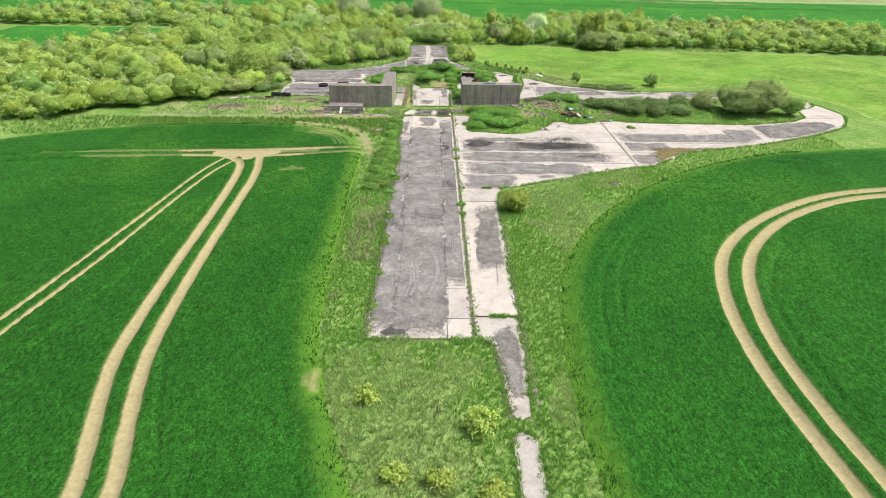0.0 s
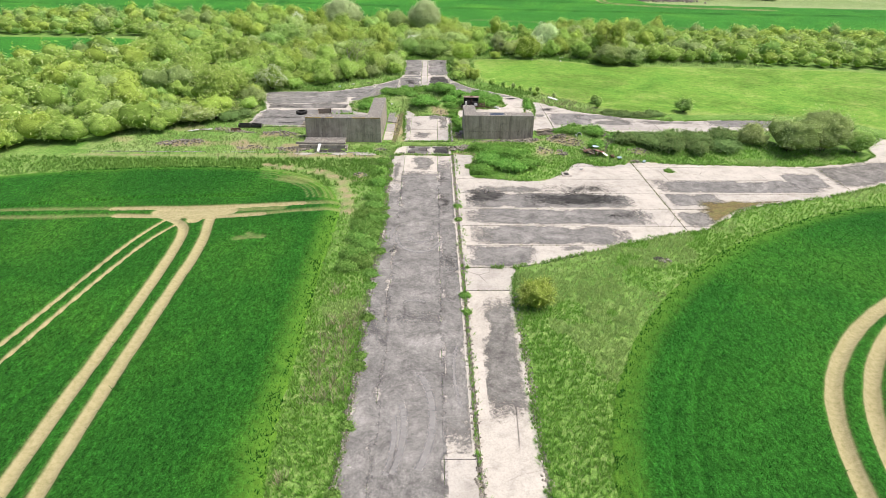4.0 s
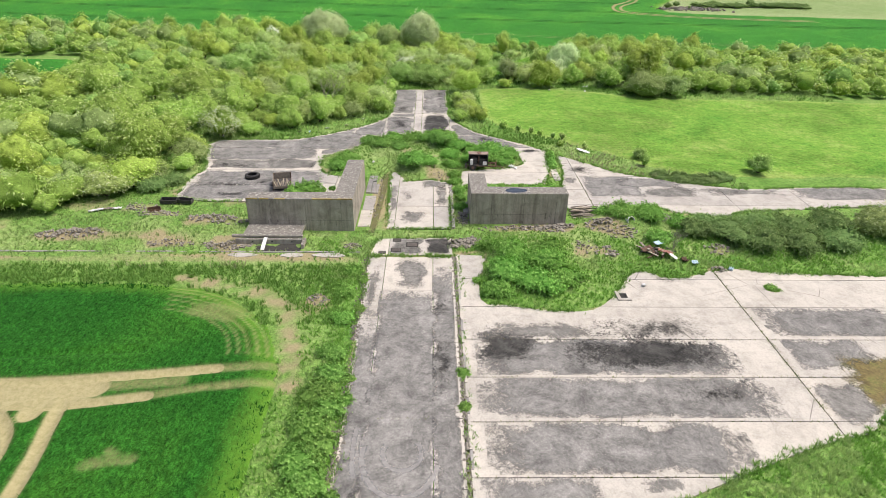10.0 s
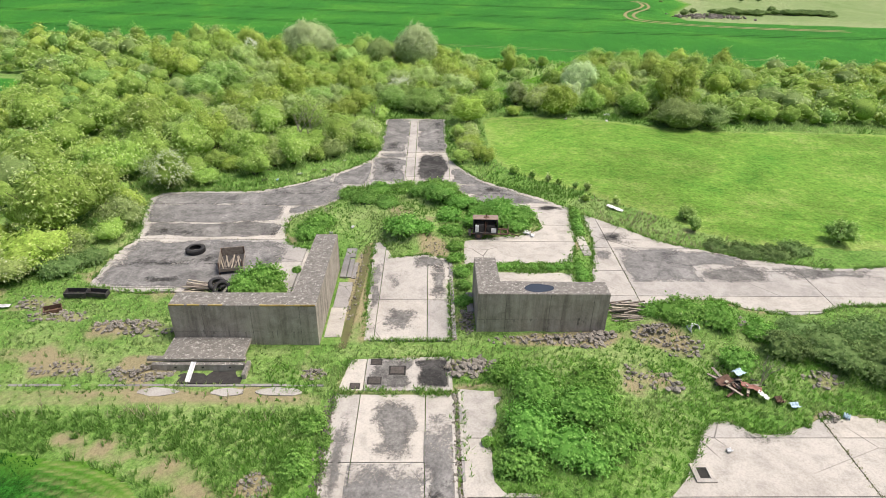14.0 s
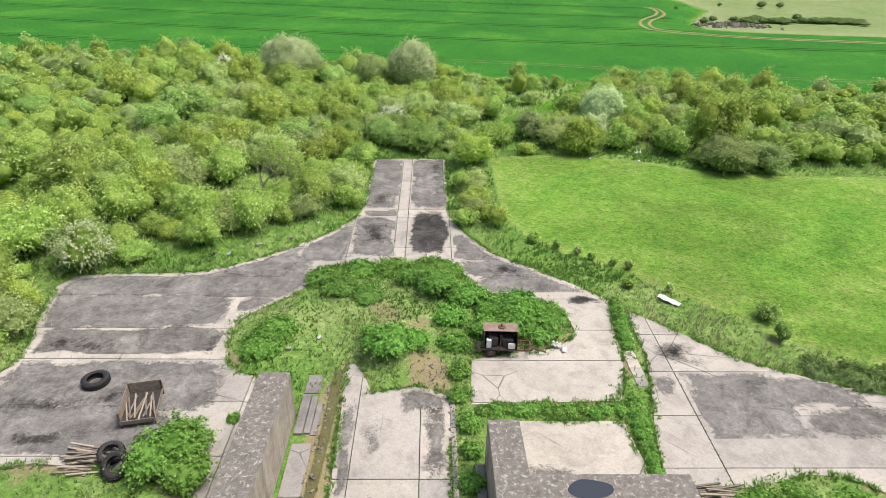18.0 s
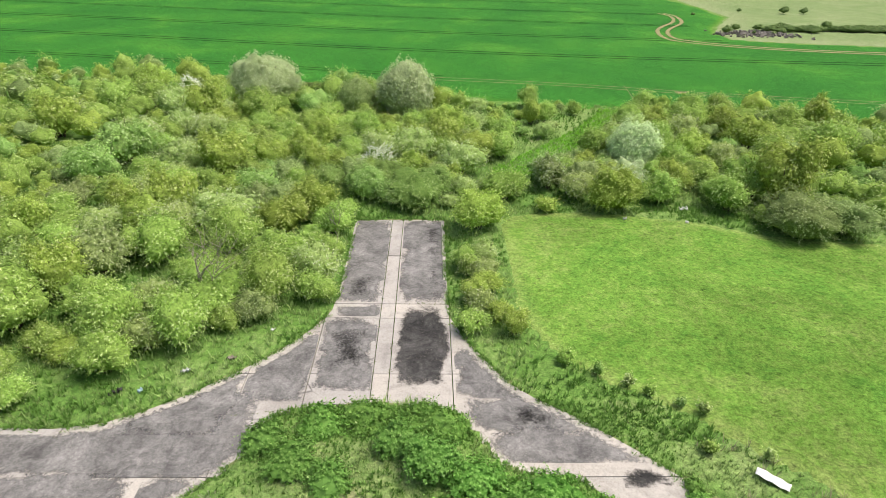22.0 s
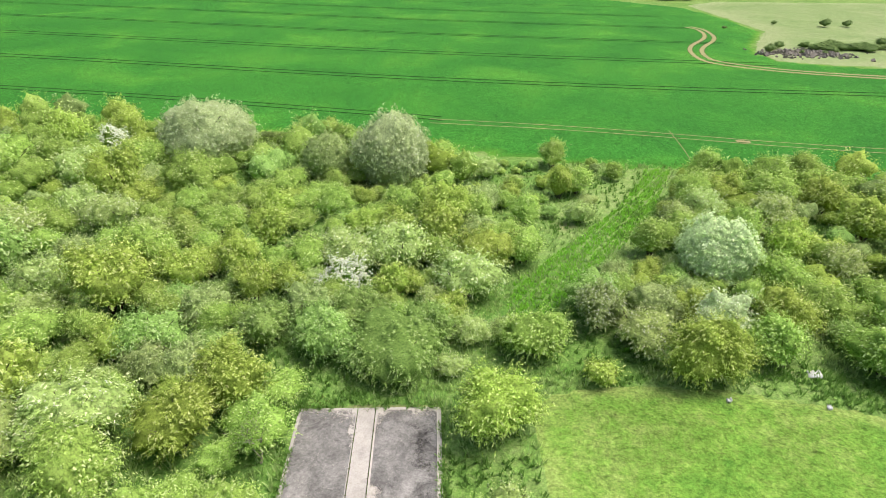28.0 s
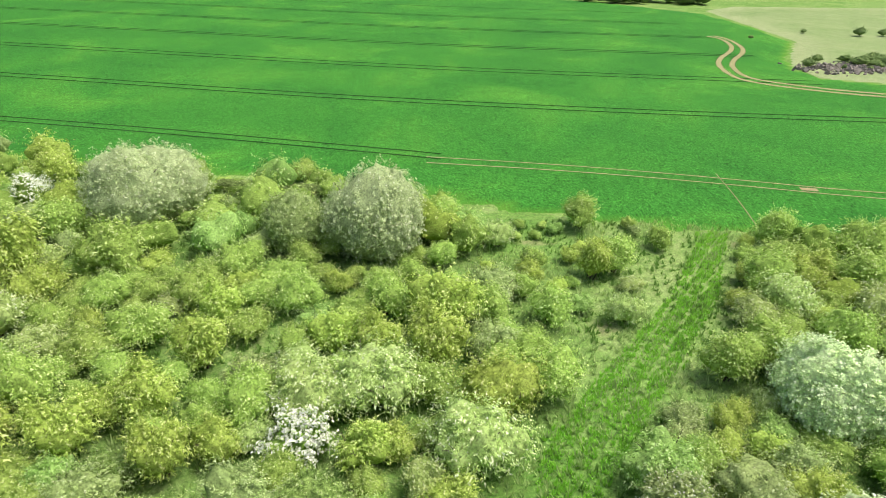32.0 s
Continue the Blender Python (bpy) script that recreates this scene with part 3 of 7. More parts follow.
TRACKS_E = [
    ([(24.4, 14), (24.0, 22.5), (23.8, 26.8), (23.6, 32.6), (24.4, 40.2), (26.5, 47.5), (30.0, 53.1), (36.4, 59.1), (45.9, 64.7), (55.4, 66.9), (75, 69)], 0.42, 1.0),
    ([(26.4, 14), (26.1, 23.4), (25.8, 27.7), (25.8, 33.2), (26.5, 39.4), (29.0, 47.5), (33.5, 54.0), (40.0, 59.5), (47.4, 63.3), (54.3, 65.0), (75, 67)], 0.42, 1.0),
]
FAINT_E = [([(27.6, 30), (28.2, 40), (30.6, 46.5), (35.5, 52.8)], 0.18), ([(15.5, 40), (17.4, 48), (21.5, 55.5), (29, 63)], 0.12), ([(13.2, 34), (14.4, 44), (18.5, 53), (26, 61.5)], 0.12)]
TRACKS_N = [
    ([(83.8, 331), (86.6, 326), (83.0, 311), (71.4, 295.9), (67.8, 282), (69.1, 272.8), (89.8, 262.5), (130, 257)], 0.6),
    ([(86.0, 332), (88.4, 326), (85.2, 309), (74, 294), (70.4, 281.5), (72, 275), (90.5, 264.8), (130, 259.5)], 0.6),
    ([(3, 224.6), (21.3, 222.3), (38, 219), (60, 213.6), (120, 205)], 0.13),
    ([(3, 226.8), (21.3, 224.4), (38, 221), (60, 215.6), (120, 207)], 0.13),
    ([(49, 217.2), (51, 216.9)], 0.5), ([(40.5, 222), (39.6, 213), (38.4, 206)], 0.06),
]
FAINT_N = [([(-200, 262), (-62.5, 241), (-1.2, 227.6), (5, 226)], 0.2), ([(-200, 264), (-62.5, 243), (-1.2, 229.6), (5, 228)], 0.2)] + [
    ([(-250, y0 + 44), (-82, y0 + 16), (-2.7, y0), (81, y0 - 8), (84 if y0 > 270 else 200, y0 - 8.2 if y0 > 270 else y0 - 12)], 0.26) for y0 in (253.5, 256, 281, 284, 309, 311, 336, 338, 362, 364, 388)]

# broken stone: label, x, y, half width, half depth, stones, least and largest size
HEAPS = (
        ("heap of grey broken concrete lumps beside the pad", 4.5, 99.6, 1.5, 1.0, 42, 0.25, 0.75), ("broken concrete lumps in grass", 13.6, 102.6, 1.6, 1.0, 34, 0.25, 0.6), ("broken concrete against the blast wall", 14.6, 103.4, 1.5, 0.5, 20, 0.3, 0.75), ("heap of broken concrete in grass", 18.7, 103.2, 1.3, 0.9, 34, 0.2, 0.5),
        ("large concrete blocks on the grassy mound", 25.9, 104.9, 1.0, 1.1, 16, 0.4, 1.0), ("stray concrete lumps in grass", 18.4, 97.8, 0.7, 0.9, 8, 0.25, 0.7), ("stray concrete lumps in grass", 16.2, 98.4, 1.3, 1.2, 12, 0.2, 0.5), ("stone lumps beside the blast wall", 4.5, 105.4, 0.5, 1.6, 34, 0.15, 0.45), ("scattered stones below the blast wall", 9.2, 102.8, 2.8, 0.6, 22, 0.15, 0.45),
        ("long heap of dark broken stone", -20.8, 103.4, 2.8, 0.9, 60, 0.2, 0.55), ("heap of grey broken stone beside the sump", -18.8, 98.9, 2.3, 0.7, 54, 0.2, 0.5), ("dark rubble along the kerb", -35.0, 101.0, 3.0, 0.8, 50, 0.25, 0.6), ("rubble scattered in grass", -30.6, 107.6, 1.8, 1.2, 24, 0.15, 0.5), ("small rubble heap beside the roadway", -6.7, 98.9, 0.9, 0.5, 18, 0.2, 0.45), ("broken stones in the gully", -4.9, 111.0, 0.4, 5.0, 36, 0.12, 0.35), ("broken lumps on the apron edge", 27.8, 94.6, 0.6, 0.5, 9, 0.2, 0.5), ("stones beside a hole in the grass", 22.6, 68.0, 0.6, 0.3, 4, 0.3, 0.6), ("rubble on the bare earth", 2.2, 117.4, 0.9, 1.2, 22, 0.1, 0.25), ("rubble in the bramble edge", 29.0, 97.8, 1.2, 0.8, 14, 0.2, 0.5), ("earthy rubble at the field corner", -8.4, 89.4, 0.8, 0.8, 20, 0.15, 0.4),
    ("grey rubble spread along the blast wall", 11.4, 102.9, 2.6, 0.7, 26, 0.2, 0.55), ("broken stone in the rough grass", 20.6, 101.6, 1.5, 0.9, 22, 0.2, 0.5), ("pale broken stone beside the scrub", -27.6, 105.2, 2.2, 1.0, 28, 0.2, 0.5), ("broken stone below the grass bank", -24.2, 99.2, 2.0, 0.6, 24, 0.18, 0.45))


# ---- ground sheet ----
MOUNDS = [  # x, y, half width, half depth, height
    (-1.5, 126.0, 8.5, 6.0, 0.75), (3.0, 129.0, 3.5, 3.5, 0.8), (9.5, 124.0, 3.5, 3.0, 0.7), (-0.5, 119.8, 2.4, 2.2, 0.9), (-9.0, 122.5, 3.6, 3.6, 0.5),
    (10.5, 95.0, 5.0, 5.5, 0.9), (12.0, 99.5, 7.0, 3.2, 0.6), (22.5, 104.2, 5.5, 2.6, 1.3), (25.5, 98.5, 4.5, 3.0, 0.7), (33.0, 100.5, 6.5, 3.5, 0.9), (45.5, 101.0, 9.0, 4.0, 0.9),
    (-21.5, 103.0, 6.0, 3.0, 0.8), (-30.0, 103.2, 6.0, 3.5, 0.7), (-12.5, 109.0, 3.0, 1.8, 0.4), (-1.0, 31.0, 6.0, 5.0, 0.35),
]


def height(x, y):
    z = 0.10 * fbm(x, y, 2.4, 5) + 0.10 * vnoise(x, y, 0.9, 9) - 0.04
    for mx, my, a, b, h in MOUNDS:
        d = ((x - mx) / a) ** 2 + ((y - my) / b) ** 2
        z = z + h * np.exp(-1.6 * d) * (0.75 + 0.5 * vnoise(x, y, 1.7, 3))
    return z


def paved(x, y, grow=0.0):
    r = np.zeros(np.shape(x), bool)
    for p in PAVED:
        near = (x > p[:, 0].min() - 1) & (x < p[:, 0].max() + 1) & (y > p[:, 1].min() - 1) & (y < p[:, 1].max() + 1)
        k = np.where(near)
        v = inside(x[k], y[k], p)
        if grow:
            v |= dist(x[k], y[k], p, True) < grow
        r[k] |= v
    return r


def edges(lo, hi, fine, far):
    a = np.arange(lo, hi + fine / 2, fine)
    g = fine * 2.0 ** np.arange(1, 14)
    g = np.cumsum(np.minimum(g, far))
    return np.concatenate([lo - g[::-1], a, hi + g])


gx, gy = edges(-52.0, 72.0, 0.55, 900.0), edges(14.0, 206.0, 0.55, 900.0)
GX, GY = np.meshgrid(gx, gy)
gz = height(GX, GY)
flat = paved(GX, GY)
gz = np.where(flat, -0.14, gz)
for field in (WHEAT_W, WHEAT_E):
    gz = np.where(inside(GX, GY, field), np.minimum(gz, -0.06), gz)
gz = np.where(inside(GX, GY, MEADOW_OUT), -0.03, gz)
fade = step(0, 60, np.maximum(np.maximum(-52 - GX, GX - 72), np.maximum(14 - GY, GY - 206)))
gz = gz * (1 - fade) - 0.05 * fade
near_pave = np.full(GX.shape, 9.0)
core = (GX > -60) & (GX < 80) & (GY > 12) & (GY < 170)
cx, cy = GX[core], GY[core]
dp = np.full(cx.shape, 9.0)
for p in PAVED:
    dp = np.minimum(dp, dist(cx, cy, p, True))
near_pave[core] = dp
dry = 0.75 * np.exp(-(((GX - 0.0) / 6.0) ** 2 + ((GY - 26.0) / 8.0) ** 2)) + 0.45 * (vnoise(GX, GY, 14, 21) > 0.62) * vnoise(GX, GY, 3, 4)
dry += 0.6 * np.exp(-((GX - 30) / 14) ** 2 - ((GY - 190) / 16) ** 2) + 0.5 * np.exp(-((GX + 1) / 5) ** 2 - ((GY - 121) / 4) ** 2)
dry += 0.2 * np.exp(-((GX - 13) / 4) ** 2 - ((GY - 55) / 14) ** 2)
dry += 0.45 * np.exp(-((GY - 95.3) / 1.0) ** 2) * (GX < -6) * (GX > -60)
dry = np.clip(dry, 0, 1)
soil = 0.55 * np.exp(-(near_pave / 0.3) ** 2)
for sx, sy, sw, sh, k in ((-8.2, 88.6, 1.3, 1.6, 0.5), (-8.2, 72.5, 0.8, 6.0, 0.4), (2.0, 117.6, 1.2, 1.8, 1.0), (0.6, 121.0, 1.4, 2.6, 0.7), (-1.5, 124.0, 1.4, 2.5, 0.6), (-4.6, 110, 0.9, 8.0, 0.85), (-18, 97.2, 12.0, 0.35, 0.65), (49, 175, 8, 3, 0.6), (33, 175, 4, 2.5, 0.4),
                       (24, 190, 3, 2, 0.4), (14, 203, 4, 1.2, 0.5), (35, 203, 3, 1.6, 0.5), (17.5, 188.5, 2.2, 2.0, 0.5), (-25.5, 100.5, 4.5, 1.0, 0.5), (-16.5, 99.9, 4, 0.8, 0.5), (13.6, 102.8, 1.8, 1.0, 0.5), (19.5, 103.2, 2.6, 1.2, 0.45), (-44, 160, 4, 2.0, 0.5), (-34, 100.5, 6, 1.4, 0.5), (33, 96.2, 8, 0.6, 0.4)):
    soil = soil + k * np.exp(-((GX - sx) / sw) ** 2 - ((GY - sy) / sh) ** 2)
BARE_CORNER = chaikin([(-9.0, 79), (-9.1, 84), (-10.6, 88.0), (-14.0, 91.0), (-21, 92.8)], False, 2)
soil[core] += 0.75 * np.exp(-(dist(cx, cy, BARE_CORNER) / 1.7) ** 2) * (0.15 + 1.1 * fbm(cx, cy, 1.0, 55))
for _, hx_, hy_, ha_, hb_, *_ in HEAPS:
    soil = soil + 0.55 * np.exp(-(((GX - hx_) / (ha_ + 0.5)) ** 2 + ((GY - hy_) / (hb_ + 0.4)) ** 2) ** 1.5)
walls_near = (GX > -48) & (GX < 34) & (GY > 96) & (GY < 130)
soil = soil + 0.5 * walls_near * step(0.55, 0.8, fbm(GX, GY, 3.2, 91)) + 0.5 * (GX > -48) * (GX < -5.5) * np.exp(-((GY - 96.2) / 0.75) ** 2)
dry = np.clip(dry + 0.8 * walls_near * step(0.5, 0.66, fbm(GX, GY, 5.0, 95)), 0, 1)
soil = np.clip(soil, 0, 1)
ny, nx = GX.shape
idx = np.arange(nx * ny).reshape(ny, nx)
quads = np.stack([idx[:-1, :-1], idx[:-1, 1:], idx[1:, 1:], idx[1:, :-1]], -1).reshape(-1, 4)
ground = put("ground", mesh_np("ground", np.stack([GX, GY, gz], -1).reshape(-1, 3), quads, {"dry": dry.ravel(), "soil": soil.ravel()}, True), TURF)
tagged(ground, "uneven rough grassland with dry and bare earth patches", "ground", kind="structure")


def sheet(name, label, poly, stepsize, z, material, tracks=(), faint=(), rim=1.6, category="crop field", rise=0.06):
    """A field surface clipped to an outline, sunk to the soil along its wheelings."""
    x0, y0, x1, y1 = poly[:, 0].min(), poly[:, 1].min(), poly[:, 0].max(), poly[:, 1].max()
    X, Y = np.meshgrid(np.arange(x0, x1 + stepsize, stepsize), np.arange(y0, y1 + stepsize, stepsize))
    wob = (vnoise(X, Y, 1.3, 11) - 0.5) * min(0.5, rim)
    ins = inside(X + wob, Y + wob, poly)
    d = np.where(ins, dist(X + wob, Y + wob, poly, True), 0)
    s, thin = np.zeros(X.shape), np.zeros(X.shape)
    jig = (vnoise(X, Y, 1.4, 17) - 0.5) * 0.08
    for line, w, bare in tracks:
        dd = dist(X, Y, chaikin(line, False, 3))
        k = 1 - step(w * 0.4 + jig, w * 1.1 + min(0.3, w) + jig, dd)
        s = np.maximum(s, k) if bare > 0.85 else s
        thin = np.maximum(thin, bare * k)
    dip = np.zeros(X.shape)
    for line, w in faint:
        dd = dist(X, Y, chaikin(line, False, 3))
        k = 1 - step(w * 0.6, w * 1.5 + 0.1, dd)
        dip = np.maximum(dip, k)
    zz = z * step(0.0, 0.45 if rim < 1 else 1.5, d) * (1 - np.maximum(s, thin * 0.6)) + (0.09 if rim > 2 and z > 0.28 else 0.035) * (1 - s) + 0.05 * s + rise * (1 - 0.7 * s) * (fbm(X, Y, 1.1, 31) - 0.5) * step(0.1, 0.6, d) - dip * z * 0.75
    dry_ = (1 - step(0.0, rim, d)) * 0.9
    zz[~ins] = -0.1
    n_y, n_x = X.shape
    ii = np.arange(n_x * n_y).reshape(n_y, n_x)
    q = np.stack([ii[:-1, :-1], ii[:-1, 1:], ii[1:, 1:], ii[1:, :-1]], -1).reshape(-1, 4)
    q = q[ins.ravel()[q].any(1)]
    used, inv = np.unique(q, return_inverse=True)
    v = np.stack([X, Y, zz], -1).reshape(-1, 3)[used]
    me = mesh_np(name, v, inv.reshape(-1, 4), {"dry": dry_.ravel()[used], "soil": s.ravel()[used], "sparse": thin.ravel()[used]}, True)
    return tagged(put(name, me, material), label, category, kind="structure")


sheet("wheat_field_west", "dark green young wheat with pale tractor wheelings", WHEAT_W, 0.22, 0.30, CROP_L, TRACKS_W, FAINT_W, 2.6)
sheet("wheat_field_east", "dark green young wheat with a curved pair of wheelings", WHEAT_E, 0.22, 0.30, CROP_R, TRACKS_E, FAINT_E, 2.6)
sheet("wheat_field_north", "broad dark green wheat field behind the scrub", WHEAT_N, 2.0, 0.30, CROP_FAR, (), (), 0.8)
sheet("wheat_strip", "narrow bright green crop strip among the scrub", GREEN_STRIP, 1.0, 0.25, CROP_FAR)
sheet("wheat_field_outer", "dark green young wheat reaching into the distance", np.array([(-64, 6), (-64, 80.5), (-85, 66), (-200, 40), (-200, 6)]), 1.5, 0.28, CROP_L)
sheet("wheat_field_outer", "dark green young wheat reaching into the distance", np.array([(70.5, 6), (70.5, 82.6), (110, 86), (220, 90), (220, 6)]), 1.5, 0.28, CROP_R)


def ribbon(line, w, material, z, label):
    ln = chaikin(line, False, 3)
    t = np.gradient(ln, axis=0)
    t /= np.linalg.norm(t, axis=1, keepdims=True) + 1e-9
    nv = np.column_stack([-t[:, 1], t[:, 0]]) * w
    v = np.concatenate([np.column_stack([ln + nv * k, np.full(len(ln), z)]) for k in (-1.6, -0.6, 0.6, 1.6)])
    n = len(ln)
    f = [(k * n + i, k * n + i + 1, (k + 1) * n + i + 1, (k + 1) * n + i) for k in range(3) for i in range(n - 1)]
    e = np.repeat([0.0, 1.0, 1.0, 0.0], n)
    return tagged(put("wheeling", mesh_np("wheeling", v, f, {"edge": e}), material), label, "tractor wheeling", kind="structure")


for line, w in TRACKS_N:
    ribbon(line, w, BARE_LINE, 0.40, "pale bare tractor wheeling in wheat")
# flat ribbons, coloured as the shaded gaps that the coarse sheet lacks
for line, w in FAINT_N:
    ribbon(line, w, DARK_LINE, 0.385, "trodden tramline in wheat, darkened with painted shade")
sheet("meadow", "short bright green meadow grass", MEADOW_OUT, 0.5, 0.03, MEADOW, (), (), 2.0, "meadow", 0.05)


# ---- concrete pavements: slabs between joints ----
def clip(poly, x0, y0, x1, y1):
    for axis, lim, keep in ((0, x0, 1), (0, x1, -1), (1, y0, 1), (1, y1, -1)):
        out = []
        for i in range(len(poly)):
            a, b = poly[i - 1], poly[i]
            ka, kb = (a[axis] - lim) * keep >= 0, (b[axis] - lim) * keep >= 0
            if ka != kb:
                t = (lim - a[axis]) / (b[axis] - a[axis])
                out.append((a[0] + t * (b[0] - a[0]), a[1] + t * (b[1] - a[1])))
            if kb:
                out.append((b[0], b[1]))
        poly = out
        if not poly:
            return poly
    return poly


def area(p):
    return 0.5 * sum(p[i - 1][0] * p[i][1] - p[i][0] * p[i - 1][1] for i in range(len(p)))


TOP = 0.05
rnd = random.Random(7)


def slab_mesh(poly, top, thick=0.18):
    n = len(poly)
    cx_, cy_ = sum(p[0] for p in poly) / n, sum(p[1] for p in poly) / n
    v = [(cx_ + (x - cx_) * 0.999, cy_ + (y - cy_) * 0.999, top) for x, y in poly]
    v += [(x, y, top - 0.02) for x, y in poly] + [(x, y, top - thick) for x, y in poly]
    f = [tuple(range(n))]
    for k in (0, n):
        f += [(k + i, k + n + i, k + n + (i + 1) % n, k + (i + 1) % n) for i in range(n)]
    me = bpy.data.meshes.new("slab")
    me.from_pydata(v, [], f)
    return me


def pavement(name, label, outline, xs, ys, material=None, gap=0.03, top=TOP):
    base = tagged(new(name), label, "pavement", kind="structure")
    poly = [tuple(p) for p in outline]
    if area(poly) < 0:
        poly.reverse()
    for i in range(len(xs) - 1):
        for j in range(len(ys) - 1):
            c = clip(poly, xs[i] + gap, ys[j] + gap, xs[i + 1] - gap, ys[j + 1] - gap)
            if len(c) > 2 and abs(area(c)) > 0.25:
                put("slab", slab_mesh(c, top + rnd.uniform(-0.004, 0.004)), material or CONCRETE, base)
    return base


strip = pavement("concrete_strip", "long narrow concrete roadway coated with worn grey asphalt", STRIP, (-6, -3.12, 1.28, 3.3), (36, 39.7, 44.2, 48.4, 52.8, 57.0, 61.3, 65.7, 70.3, 75.8, 81.2, 86.8, 91.1, 97.0))
east_bay = pavement("concrete_bay", "pale concrete bay beside the roadway", EAST_BAY, (3.3, 9), (39.8, 62.8, 66.75))
east_path = pavement("concrete_path", "narrow worn concrete path with grassy edges", EAST_PATH, (3.2, 8), (28, 40.05))
lone_slab = pavement("lone_slab", "isolated pale concrete slab in grass", LONE_SLAB, (4, 8), (14, 28))
apron = pavement("east_apron", "broad pale concrete apron with dark stains", APRON, (3.4, 27.2, 51.4, 75), (66.7, 71.1, 75.5, 79.8, 84.15, 88.6, 93.0, 97.6, 103, 112))
pit = pavement("pit_slab", "cracked concrete slab with iron manholes", PIT_SLAB, (-5, -3.0, -0.2, 3.3), (97.2, 101.3))
pad = pavement("launch_pad", "pale stained concrete pad between two blast walls", PAD, (-5, -2.75, 1.35, 3.5), (102.6, 108.5, 120))
west_apron = pavement("north_apron", "grey concrete apron narrowing to a dead-end road", WEST_APRON, (-32, -20.5, -10.4, -6.05, -1.62, -0.45, 4.0, 18.5), (104, 110.2, 114.8, 119.2, 122.95, 127.4, 132.0, 136.4, 143.2, 145.25, 153.5, 162))
inner = pavement("inner_pad", "concrete slab behind the blast wall", INNER_PAD, (6.9, 15.1), (105.8, 108.2, 113.2))
east_road = pavement("east_road", "pale concrete perimeter road with grey stains", EAST_ROAD, (15, 19.5, 36, 44.5, 58, 72), (102, 107, 109.3, 113.6, 118.0, 122.4, 126.4))


# ---- worn asphalt and tar films on the concrete ----
FILM_LIFT = [0.0]


def film(name, parent, material, outline, x0, y0, x1, y1, seed=0, rim=0.8, power=7.0, cell=0.3, inset=0.1):
    """A thin worn film inside an outline; towards its rim the edge attribute falls to 0, where it frays."""
    X, Y = np.meshgrid(np.arange(x0, x1 + cell, cell), np.arange(y0, y1 + cell, cell))
    wx, wy = (fbm(X, Y, 1.5, seed + 40) - 0.5) * 1.7, (fbm(X, Y, 2.2, seed + 80) - 0.5) * 1.5
    a, b = (x1 - x0) / 2, (y1 - y0) / 2
    u, w = np.abs(X + wx * min(1, b) - (x0 + x1) / 2) / a, np.abs(Y + wy * min(1, b) - (y0 + y1) / 2) / b
    d = (1 - (u ** power + w ** power) ** (1 / power)) * min(a, b)
    ins = inside(X, Y, outline)
    d = np.minimum(d, np.where(ins, dist(X, Y, outline, True) - inset, -1))
    e = np.clip(d / rim, 0, 1)
    n_y, n_x = X.shape
    ii = np.arange(n_x * n_y).reshape(n_y, n_x)
    q = np.stack([ii[:-1, :-1], ii[:-1, 1:], ii[1:, 1:], ii[1:, :-1]], -1).reshape(-1, 4)
    q = q[(e.ravel()[q] > 0).any(1) & ins.ravel()[q].all(1)]
    if not len(q):
        return None
    used, inv = np.unique(q, return_inverse=True)
    FILM_LIFT[0] = (FILM_LIFT[0] + 0.0011) % 0.012
    Z = np.full(X.size, TOP + 0.009 + FILM_LIFT[0])
    me = mesh_np(name, np.stack([X.ravel(), Y.ravel(), Z], 1)[used], inv.reshape(-1, 4), {"edge": e.ravel()[used]})
    return put(name, me, material, parent)


